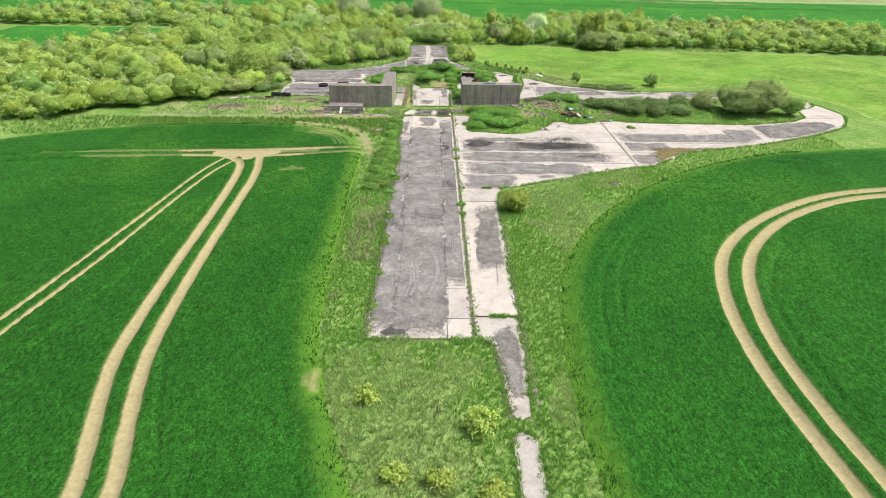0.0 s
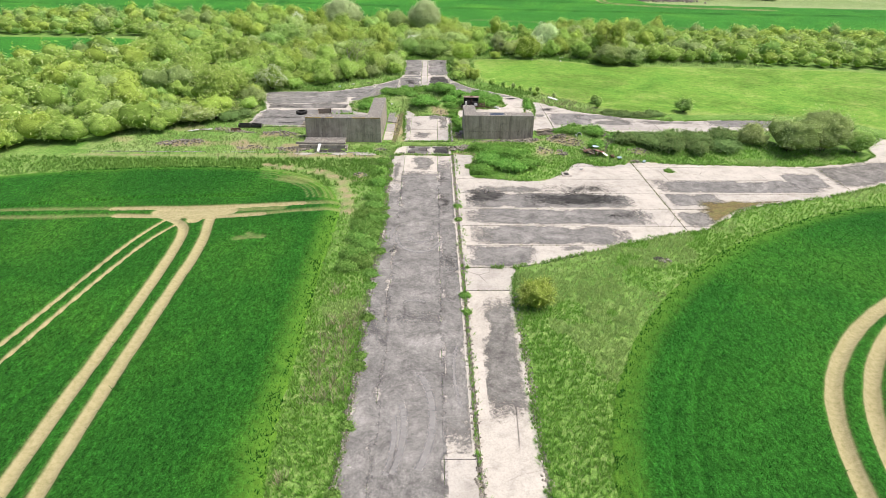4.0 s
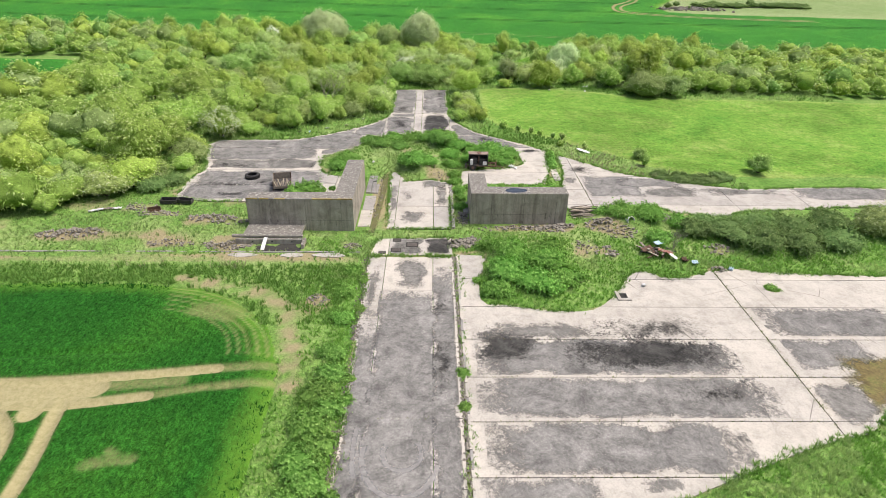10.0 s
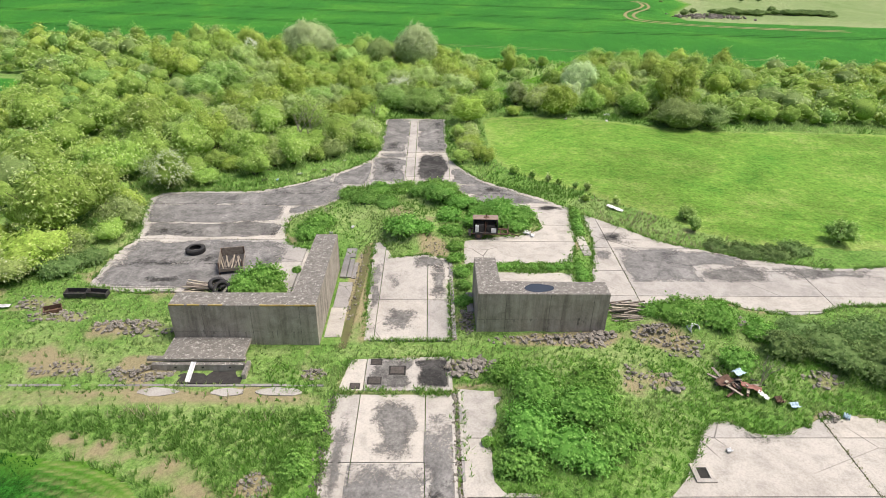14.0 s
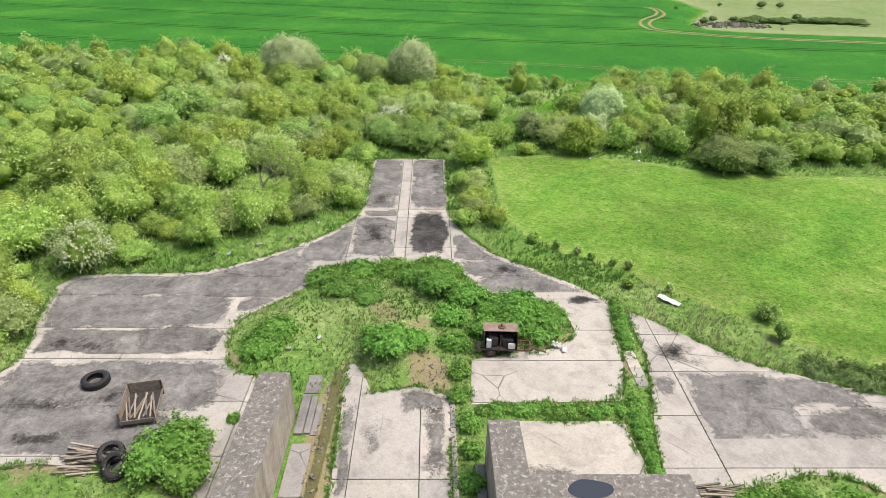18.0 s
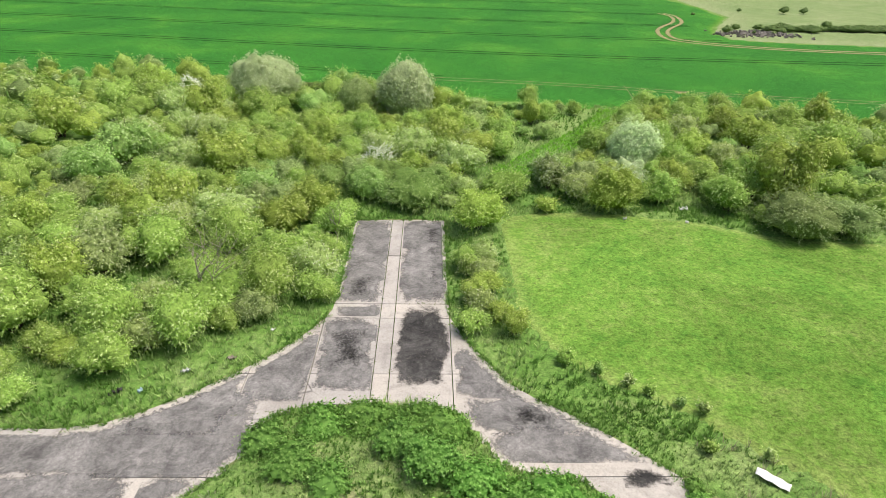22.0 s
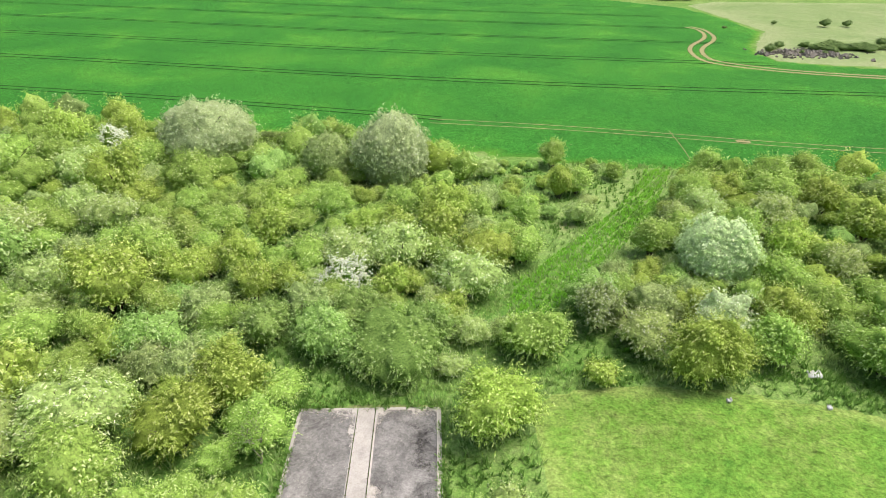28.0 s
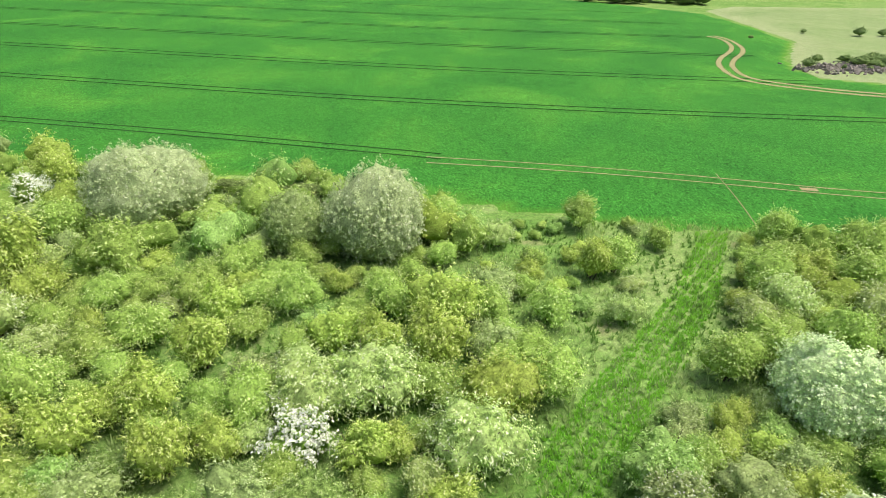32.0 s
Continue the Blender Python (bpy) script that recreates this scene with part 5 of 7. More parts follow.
SCRUB_E = np.array([(16.5, 177), (16, 170), (20, 166.5), (33, 166.5), (38, 161.5), (50, 160.5), (62, 160.5), (80, 158), (128, 154), (128, 197), (75, 197.5), (52, 201), (38, 203), (34, 200), (27, 189), (22, 182)])
SPECIALS = []


LANE = np.array([(9.3, 171.6), (12.0, 171.0), (16.4, 176.3), (22.6, 184.2), (28.8, 193.2), (33.4, 202.5), (35.0, 205.6), (31.6, 205.8), (30.2, 202.4), (24.4, 193.1), (16.9, 184.1), (10.6, 176.9)])


def near_lane(x, y, s):
    return inside(np.array([x]), np.array([y]), LANE)[0] or dist(np.array([x]), np.array([y]), LANE, True)[0] < 0.9 * s


def scatter(poly, count, rmin, rmax, seed, taken):
    r = random.Random(seed)
    out = []
    ta = np.zeros((len(taken) + count, 3))
    ta[:len(taken)] = taken
    x0, y0, x1, y1 = poly[:, 0].min(), poly[:, 1].min(), poly[:, 0].max(), poly[:, 1].max()
    tries = 0
    while len(out) < count and tries < 30000:
        tries += 1
        x, y, s = r.uniform(x0, x1), r.uniform(y0, y1), r.uniform(rmin, rmax)
        if not inside(np.array([x]), np.array([y]), poly)[0]:
            continue
        if (np.hypot(ta[:len(taken), 0] - x, ta[:len(taken), 1] - y) < 0.60 * (s + ta[:len(taken), 2])).any() or near_lane(x, y, s):
            continue
        ta[len(taken)] = x, y, s
        taken.append((x, y, s))
        out.append((x, y, s))
    return out


# single trees and bushes that stand out
SPECIALS = [  # kind, label, x, y, radius, height, leaf, options
    ("willow_tree", "large domed grey-green willow in flower", -26.0, 208.0, 6.9, 8.8, LEAF_WILLOW, dict(shoots=1666, per=14, size=0.08, spike=0.1, flatlobe=0.16, thick=0.16, low=0.5)),
    ("willow_tree", "large rounded silvery willow beside the field", -1.4, 200.8, 5.6, 9.5, LEAF_WILLOW, dict(shoots=1491, per=14, size=0.08, spike=0.1, flatlobe=0.16, thick=0.16, low=0.5)),
    ("willow_tree", "smaller greyish willow beside a larger one", -9.6, 202.0, 3.8, 6.2, LEAF_GREY, dict(shoots=982, per=14, size=0.066, spike=0.15, flatlobe=0.2, thick=0.12, low=0.4)),
    ("willow_tree", "pale silvery willow bush beside a green lane", 29.2, 178.4, 3.8, 6.2, LEAF_PALE, dict(shoots=1228, per=14, size=0.08, spike=0.12, flatlobe=0.16, low=0.4)),
    ("hawthorn_bush", "rounded yellow-green hawthorn beside the road end", 7.4, 159.2, 3.2, 5.0, LEAF_YEL, dict(shoots=812, per=11, spike=0.3)),
    ("hawthorn_bush", "dense yellow-green hawthorn on the meadow edge", 22.8, 164.6, 3.3, 5.2, LEAF_YEL, dict(shoots=773, per=11, spike=0.2, flatlobe=0.2)),
    ("hawthorn_bush", "leafy hawthorn on the meadow edge", 28.8, 166.2, 2.6, 4.2, LEAF_HAW, dict(shoots=556, per=12)),
    ("hawthorn_bush", "pale blossoming hawthorn behind a green one", 25.6, 168.6, 2.4, 5.2, LEAF_WILLOW, dict(shoots=405, blossom=0.25)),
    ("thorn_bush", "small brownish thorn bush in meadow grass", 15.2, 163.9, 1.5, 1.9, LEAF_YEL, dict(shoots=252, per=9, size=0.066)),
    ("hawthorn_bush", "dense deep green hawthorn beside the lane", 16.5, 170.4, 2.2, 4.6, LEAF_GREY, dict(shoots=638, per=11, blossom=0.1)),
    ("hawthorn_bush", "spreading green hawthorn beside the lane", 11.1, 167.2, 3.3, 3.6, LEAF_HAW, dict(shoots=573, per=12)),
    ("thorn_bush", "grey-green thorn bush beside the lane", 21.5, 171.5, 2.9, 3.6, LEAF_GREY, dict(shoots=506)),
    ("hawthorn_bush", "dark grey-green thicket bush beyond the road end", -4.9, 167.3, 2.8, 4.0, LEAF_DARK, dict(shoots=832, per=11, spike=0.15, flatlobe=0.2)),
    ("hawthorn_bush", "broad deep green thicket bush beyond the road end", 0.6, 166.4, 4.4, 4.0, LEAF_DARK, dict(shoots=773, per=11, spike=0.15, flatlobe=0.2)),
    ("hawthorn_bush", "bushy yellow-green hawthorn beside the road end", -9.5, 161.4, 2.7, 4.6, LEAF_YEL, dict(shoots=638, per=11, spike=0.45)),
    ("hawthorn_bush", "yellow-green hawthorn beside the road", -12.0, 158.2, 3.0, 4.6, LEAF_YEL, dict(shoots=638, per=11, spike=0.45)),
    ("hawthorn_bush", "white blossoming hawthorn beside the apron", -29.4, 132.6, 3.3, 4.6, LEAF_HAW, dict(shoots=735, per=11, blossom=0.5)),
    ("blackthorn_bush", "upright blackthorn covered in white blossom", -4.1, 175.4, 2.3, 3.4, LEAF_HAW, dict(shoots=375, per=12, spike=1.2, blossom=0.85)),
    ("hawthorn_bush", "vivid yellow-green bush beside white blossom", -0.4, 175.0, 2.0, 3.2, LEAF_YEL, dict(shoots=421)),
    ("blackthorn_bush", "white blossoming bush by the field edge", -39.9, 210.8, 2.4, 4.0, LEAF_HAW, dict(shoots=371, spike=0.8, blossom=0.8)),
    ("thorn_bush", "low broad brown-green bush on the meadow edge", 40.8, 158.6, 4.2, 4.6, LEAF_GREY, dict(shoots=892, per=11, size=0.066, spike=0.15, flatlobe=0.15)),
    ("thorn_bush", "broad dark bush on the meadow edge", 46.0, 158.8, 3.6, 4.2, LEAF_GREY, dict(shoots=735, per=11, size=0.066, spike=0.15)),
    ("hawthorn_bush", "green bush on the meadow edge", 36.0, 164.6, 3.3, 4.4, LEAF_HAW, dict(shoots=556)),
    ("hawthorn_bush", "lone yellow-green bush beside the concrete bay", 9.3, 60.6, 1.75, 2.7, LEAF_YEL, dict(shoots=560, per=12, size=0.045, spike=0.15, flatlobe=0.2)),
    ("hawthorn_bush", "lone dark green bush in the meadow", 43.4, 119.6, 1.7, 2.6, LEAF_DARK, dict(shoots=337, per=10, size=0.066)),
    ("hawthorn_bush", "small dark bush at the meadow edge", 29.5, 124.6, 1.1, 1.6, LEAF_DARK, dict(shoots=202, per=9, size=0.06)),
    ("thorn_bush", "big domed grey-brown bush beside the apron", 55.6, 99.6, 5.0, 6.4, LEAF_GREY, dict(shoots=900, per=11, size=0.066, spike=0.2)),
    ("thorn_bush", "broad grey-green bush beside the apron", 50.4, 99.0, 4.0, 5.8, LEAF_GREY, dict(shoots=700, per=11, size=0.066, spike=0.2)),
    ("thorn_bush", "dark lower bush beside the apron", 60.4, 99.4, 2.8, 3.8, LEAF_DARK, dict(shoots=480, per=10)),
    ("thorn_bush", "grey-green bush in the bramble edge", 46.2, 101.0, 2.8, 4.0, LEAF_GREY, dict(shoots=480, per=10)),
    ("hawthorn_bush", "deep green thicket bush beyond the road end", -9.4, 168.2, 2.7, 3.9, LEAF_DARK, dict(shoots=600, per=10, spike=0.15)),
    ("hawthorn_bush", "deep green thicket bush behind others", -2.6, 170.2, 2.7, 3.9, LEAF_DARK, dict(shoots=600, per=10, spike=0.15)),
    ("hawthorn_bush", "deep green bush at the thicket's end", 3.0, 168.6, 2.4, 3.7, LEAF_DARK, dict(shoots=520, per=10, spike=0.15)),
    ("hawthorn_bush", "grey-green bush in a deep green thicket", -6.6, 171.0, 2.4, 3.8, LEAF_GREY, dict(shoots=520, per=10, spike=0.2)),
    ("hawthorn_bush", "low deep green bush in the thicket", -12.0, 166.2, 2.0, 2.8, LEAF_DARK, dict(shoots=420, per=10, spike=0.2)),
    ("hawthorn_bush", "deep green bush by the road's grassy end", -1.8, 165.9, 2.2, 2.8, LEAF_DARK, dict(shoots=460, per=10, spike=0.15)),
    ("hawthorn_bush", "small yellowish bush in rough grass", -4.1, 30.2, 0.95, 1.3, LEAF_YEL, dict(shoots=202, per=10, size=0.05)),
    ("hawthorn_bush", "yellow-green bush in rough grass", 3.1, 27.6, 1.2, 1.8, LEAF_YEL, dict(shoots=286, per=11, size=0.06)),
    ("hawthorn_bush", "small yellowish bush in dry grass", 0.5, 23.4, 0.9, 1.2, LEAF_YEL, dict(shoots=185, per=10, size=0.05)),
    ("hawthorn_bush", "low yellow-green bush in dry grass", 3.6, 22.6, 1.0, 1.2, LEAF_YEL, dict(shoots=202, per=10, size=0.05)),
    ("hawthorn_bush", "sprawling yellow-green bush in dry grass", -2.2, 23.9, 0.9, 1.0, LEAF_YEL, dict(shoots=185, per=10, size=0.05)),
]
for j, (nm, lab, x, y, R, H, mt, opt) in enumerate(SPECIALS):
    b = bush(nm, lab, 100 + j, R, H, mt, **opt)
    b.location = (x, y, -0.05)
    b.rotation_euler = (0, 0, j * 1.7)

# bushes that can be told apart: x, y, radius
YELLOW = [(-46.2, 211.3, 3.4), (-40.4, 216.9, 3.0), (47.2, 192.4, 2.7), (-0.1, 184.4, 2.0), (4.0, 184.1, 2.4), (8.8, 195.6, 1.4), (-12.4, 183.6, 2.2), (-14.0, 178.4, 2.1), (-16.5, 177.9, 1.6), (-17.9, 175.5, 2.1), (-11.7, 174.0, 1.8), (-8.9, 175.2, 1.7), (22.7, 177.7, 1.5), (37.7, 181.8, 2.5), (31.2, 169.9, 2.6), (-19.8, 166.2, 1.9), (-24.2, 160.7, 2.7), (-25.8, 158.0, 2.7), (6.2, 146.1, 1.5), (8.9, 141.1, 1.2), (42.4, 165.4, 3.6), (-22.6, 172.3, 3.2), (-50.4, 187.5, 3.3), (-30.9, 193.1, 3.1), (63.0, 194.8, 2.6), (48.0, 185.8, 3.4), (18.2, 196.2, 1.8), (-11.0, 163.6, 1.9)]
GREEN_A = [(-43.3, 203.3, 2.9), (-39.5, 205.3, 2.4), (-32.2, 202.3, 3.2), (-11.7, 218.8, 2.3), (4.6, 206.5, 2.1), (19.3, 206.4, 2.2), (24.5, 206.4, 1.0), (37.9, 202.5, 2.4), (47.2, 203.1, 1.8), (50.5, 202.1, 2.6), (41.6, 193.6, 3.1), (20.6, 197.5, 2.3), (13.3, 189.2, 2.0), (-24.2, 196.1, 3.2), (-15.1, 191.5, 2.4), (-18.9, 194.0, 1.7), (-18.1, 186.5, 2.6), (-20.6, 184.4, 2.5), (-6.9, 190.6, 2.1), (-10.4, 187.2, 1.9), (0.1, 190.5, 2.5), (8.0, 189.3, 2.1), (11.4, 193.2, 1.6), (-23.0, 179.6, 2.8), (-26.0, 177.9, 2.6), (-17.8, 181.7, 1.9), (8.4, 182.0, 2.3), (12.0, 180.9, 2.6), (-19.7, 172.7, 2.3)]
GREEN_B = [(24.7, 182.5, 2.3), (33.3, 174.7, 2.7), (-11.4, 151.2, 2.8), (-16.4, 154.5, 3.0), (-7.6, 152.5, 1.9), (-7.4, 145.8, 1.9), (-24.4, 143.4, 2.4), (-21.4, 140.0, 2.6), (-16.4, 140.3, 2.6), (-20.1, 136.6, 2.1), (5.6, 151.5, 1.6), (40.1, 168.3, 3.4), (-48.3, 202.3, 3.5), (54.8, 190.0, 3.5), (52.0, 204.3, 1.9), (44.6, 198.8, 3.0), (56.8, 181.2, 3.8), (46.7, 176.8, 3.2), (-31.8, 163.8, 2.3), (-13.0, 196.0, 2.5), (-6.3, 184.8, 1.6), (-7.7, 213.0, 2.4), (-22.1, 152.6, 2.9), (-47.0, 152.7, 4.0), (-37.9, 148.3, 4.0), (-29.4, 141.5, 3.6), (-45.2, 134.0, 4.0), (-36.1, 134.2, 3.8), (-35.6, 119.9, 4.2), (-34.3, 126.3, 3.4), (-55.7, 152.3, 4.0)]
PALE = [(-38.3, 199.1, 3.5), (10.2, 202.1, 1.8), (39.2, 187.9, 2.9), (33.0, 190.4, 2.6), (29.4, 188.7, 2.1), (19.3, 189.5, 1.7), (-30.9, 196.1, 2.4), (-29.0, 186.9, 2.9), (-33.4, 189.3, 2.6), (-5.3, 182.0, 2.2), (6.1, 174.9, 3.2), (3.3, 172.9, 1.6), (6.2, 168.4, 1.7), (9.1, 168.7, 1.4), (-13.4, 166.4, 1.5), (4.6, 164.7, 1.3), (-18.7, 158.2, 3.6), (-29.8, 157.3, 2.4), (-13.1, 149.3, 1.4), (-18.4, 139.2, 1.9), (7.3, 149.5, 1.5), (-28.0, 173.6, 2.9), (-51.4, 193.0, 3.3), (40.7, 177.8, 2.4)]
DULL = [(7.2, 204.5, 2.1), (-8.6, 181.4, 1.9), (-30.0, 180.6, 2.0), (-17.0, 172.8, 1.7), (-13.9, 173.8, 1.6), (25.1, 173.7, 1.7), (-17.1, 166.9, 2.8), (-16.3, 163.9, 2.0), (-26.8, 149.9, 3.3), (-36.4, 177.4, 4.6), (-38.1, 171.8, 3.4), (-14.9, 171.2, 2.2), (-36.4, 163.7, 2.4), (19.9, 177.8, 1.5), (-13.6, 164.0, 2.1), (-5.3, 188.0, 1.7)]
rb = random.Random(15)
for lst, pick in ((YELLOW, (1, 6)), (GREEN_A, (0, 2, 0, 7)), (GREEN_B, (2, 0, 7, 0)), (PALE, (5, 8)), (DULL, (4, 3))):
    for x, y, s in lst:
        ob, R = stock[rb.choice(pick)]
        k = s / R * 1.06
        copy_thing(ob, pose(x, y, -0.05, 0, 0, rb.uniform(0, 360)) @ Matrix.Diagonal((k, k, k * rb.uniform(0.95, 1.2), 1)))

taken = [(x, y, R) for _, _, x, y, R, *_ in SPECIALS] + YELLOW + GREEN_A + GREEN_B + PALE + DULL
spots = scatter(SCRUB_W, 1050, 1.2, 3.3, 3, taken) + scatter(SCRUB_E, 380, 1.2, 3.2, 4, taken)
OPEN = np.array([(8.5, 206), (13.5, 196), (14.5, 188), (19, 190), (24, 197), (28, 204), (18, 207)])
spots += scatter(OPEN, 16, 0.7, 1.5, 8, taken) + scatter(np.array([(33, 203), (28, 192), (36, 186), (50, 190), (60, 199)]), 20, 0.7, 1.5, 9, taken)
r = random.Random(5)
spots.sort(key=lambda s: max(1.35 * abs(s[0]), s[1] - 150))
single, rest = spots[:180], spots[180:]
for x, y, s in single:
    ob, R = stock[r.choices(range(len(stock)), (8, 3, 8, 2, 2, 2, 2, 8, 2))[0]]
    k = s / R * r.uniform(1.0, 1.15)
    copy_thing(ob, pose(x, y, -0.05, 0, 0, r.uniform(0, 360)) @ Matrix.Diagonal((k, k, k * r.uniform(0.8, 1.2), 1)))
for ob, R in stock:
    for o in (*ob.children_recursive, ob):
        bpy.data.objects.remove(o)

# the thickets further off, one mass to each tone
lows = []
for q in range(8):
    ICO = ico(3 if q < 4 else 2)
    pos, nrm, rs = crown(60 + q, 2.5, 3.7, *((150, 5, 0.10) if q < 4 else (80, 4, 0.14)), 0.45, clumps=26)
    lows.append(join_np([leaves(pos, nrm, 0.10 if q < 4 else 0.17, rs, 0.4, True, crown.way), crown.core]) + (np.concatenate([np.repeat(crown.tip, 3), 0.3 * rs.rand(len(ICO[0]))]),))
for tone, (mt, lab) in enumerate(((LEAF_HAW, "thicket of light green scrub bushes"), (LEAF_YEL, "thicket of yellow-green scrub bushes"), (LEAF_DARK, "thicket of deep green scrub bushes"), (LEAF_GREY, "thicket of grey-green scrub bushes"))):
    pieces, tips_ = [], []
    for i, (x, y, s) in enumerate(rest):
        if (i * 7919) % 10 not in ((0, 1, 2, 9, 7, 5), (3, 4), (6,), (8,))[tone]:
            continue
        v, f, tp = lows[i % 4 + (4 if abs(x) > 62 else 0)]
        tips_.append(tp)
        a, k = i * 2.4, s / 2.5 * 1.1
        c_, s_ = math.cos(a) * k, math.sin(a) * k
        pieces.append((np.stack([v[:, 0] * c_ - v[:, 1] * s_ + x, v[:, 0] * s_ + v[:, 1] * c_ + y, v[:, 2] * k * (0.75 + 0.45 * ((i * 31) % 7) / 7)], 1), f))
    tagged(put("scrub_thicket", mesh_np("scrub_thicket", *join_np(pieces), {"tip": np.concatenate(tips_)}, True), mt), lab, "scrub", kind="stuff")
ICO = ico(3)


# ---- low plants ----
def blades(pts, zs, hgt, wid, count, seed, lean=0.45):
    """Tufts of narrow triangular blades standing on points."""
    rs = np.random.RandomState(seed)
    n = len(pts)
    b = np.repeat(np.column_stack([pts, zs]), count, 0)
    m = len(b)
    ang = rs.uniform(0, 6.283, m)
    d = np.column_stack([np.cos(ang), np.sin(ang)])
    h = np.repeat(hgt * rs.uniform(0.6, 1.4, n), count) * rs.uniform(0.6, 1.2, m)
    off = d * rs.uniform(0, 1, (m, 1)) * hgt * 0.35
    ln = d * (h * rs.uniform(0.1, lean * 2, m))[:, None]
    s = np.column_stack([-d[:, 1], d[:, 0]]) * (wid * rs.uniform(0.6, 1.4, m))[:, None]
    p = b[:, :2] + off
    v = np.stack([np.column_stack([p - s, b[:, 2] - 0.02]), np.column_stack([p + s, b[:, 2] - 0.02]), np.column_stack([p + ln, b[:, 2] + h])], 1)
    return v.reshape(-1, 3), np.arange(m * 3).reshape(m, 3)


def spread(x0, y0, x1, y1, per_m2, seed):
    rs = np.random.RandomState(seed)
    n = int((x1 - x0) * (y1 - y0) * per_m2)
    return np.column_stack([rs.uniform(x0, x1, n), rs.uniform(y0, y1, n)])


def rough(p, margin=0.05):
    """Keeps the points on rough grass: off the paving, the wheat and the meadow."""
    x, y = p[:, 0], p[:, 1]
    k = ~paved(x, y, margin)
    k &= ~((x < -7) & (x > -22) & (y > 78) & (y < 94) & (dist(x, y, BARE_CORNER) < 1.5 * vnoise(x, y, 0.6, 2) - 0.1))
    for poly in (WHEAT_W, WHEAT_E, MEADOW_OUT):
        k &= ~inside(x, y, poly)
    for wx0, wy0, wx1, wy1 in ((-17.5, 102.2, -6.6, 104.1), (-8.8, 102.2, -6.6, 113.7), (5.1, 103.9, 15.4, 105.9), (5.1, 103.9, 7.1, 109.7), (-17.6, 98.0, -11.3, 102.0)):
        k &= ~((x > wx0) & (x < wx1) & (y > wy0) & (y < wy1))
    for _, hx_, hy_, ha_, hb_, *_ in HEAPS:
        k &= ~((((x - hx_) / (ha_ + 0.1)) ** 2 + ((y - hy_) / (hb_ + 0.1)) ** 2 < 1) & (np.arange(len(x)) % 5 > 0))
    k &= ~((((x - 1.2) / 1.6) ** 2 + ((y - 119.5) / 4.5) ** 2 < 1) & (np.arange(len(x)) % 4 > 0))
    k &= ~((x > -48) & (x < -5.5) & (y > 95.0 + 0.4 * vnoise(x, y, 2.0, 8)) & (y < 96.9) & (np.arange(len(x)) % 6 > 0))
    k &= ~((x > -6.7) & (x < -3.6) & (y > 102.4) & (y < 116) & (np.arange(len(x)) % 9 > 0))
    k &= ~((x > -48) & (x < 34) & (y > 96) & (y < 130) & (fbm(x, y, 3.2, 91) > 0.64) & (np.arange(len(x)) % 3 > 0))
    return p[k]


def sward(name, label, pts, hgt, wid, count, material, seed):
    v, f = blades(pts, height(pts[:, 0], pts[:, 1]), hgt, wid, count, seed)
    return tagged(put(name, mesh_np(name, v, f), material), label, "grass", kind="stuff")


p = rough(np.concatenate([spread(-12, 18, 17, 66, 24, 1), spread(17, 52, 36, 74, 12, 60), spread(-10, 66, 60, 100, 11, 2)]))
sel = fbm(p[:, 0], p[:, 1], 5.0, 70) + 0.25 * np.exp(-((p[:, 0]) / 5) ** 2 - ((p[:, 1] - 25) / 8) ** 2)
sward("rough_grass", "lush tufted verge grass beside the concrete", p[sel < 0.56], 0.24, 0.035, 7, VERGE, 3)
sward("pale_grass", "pale dry grass tufts in the verge", p[sel >= 0.56], 0.27, 0.032, 7, PALEGRASS, 4)
p = rough(np.concatenate([spread(-46, 92, 40, 135, 8, 5), spread(-5, 117, 17, 133, 10, 6)]))
sel = fbm(p[:, 0], p[:, 1], 4.0, 71)
sward("rough_grass", "rough green grass around the blast walls", p[(sel < 0.42) | (p[:, 1] < 95.2)], 0.2, 0.036, 6, GRASS, 7)
sward("pale_grass", "pale rough grass around the blast walls", p[(sel >= 0.42) & (p[:, 1] >= 95.2)], 0.22, 0.034, 6, PALEGRASS, 8)
p = rough(np.concatenate([spread(-40, 130, 75, 165, 3.0, 9), spread(-45, 160, 75, 208, 2.6, 10)]))
sel = fbm(p[:, 0], p[:, 1], 7.0, 72)
sward("rough_grass", "long green grass between the bushes", p[sel < 0.5], 0.42, 0.07, 6, GRASS, 11)
sward("pale_grass", "pale tangled grass between the bushes", p[sel >= 0.5], 0.46, 0.065, 6, PALEGRASS, 12)
p = rough(spread(-72, 86, -6, 95.6, 13, 66))
p = p[np.random.RandomState(68).rand(len(p)) < np.clip((p[:, 0] + 72) / 34, 0, 1) * np.clip((95.7 - p[:, 1]) / 0.8 + 0.3 * fbm(p[:, 0], p[:, 1], 2.0, 6), 0, 1)]
sward("rough_grass", "long green grass between wheat and kerb", p, 0.34, 0.034, 7, GRASS, 67)
# grey dead stems standing in the verge
p = rough(np.concatenate([spread(-8.2, 42, -5.2, 64, 7, 62), spread(19, 117, 34, 130, 3.0, 63), spread(-30, 94.5, -8, 96.5, 3, 64)]))
p = p[vnoise(p[:, 0], p[:, 1], 2.5, 90) > 0.5]
sward("dead_stems", "grey dead stalks standing in the verge", p, 0.55, 0.022, 7, STRAW, 65)

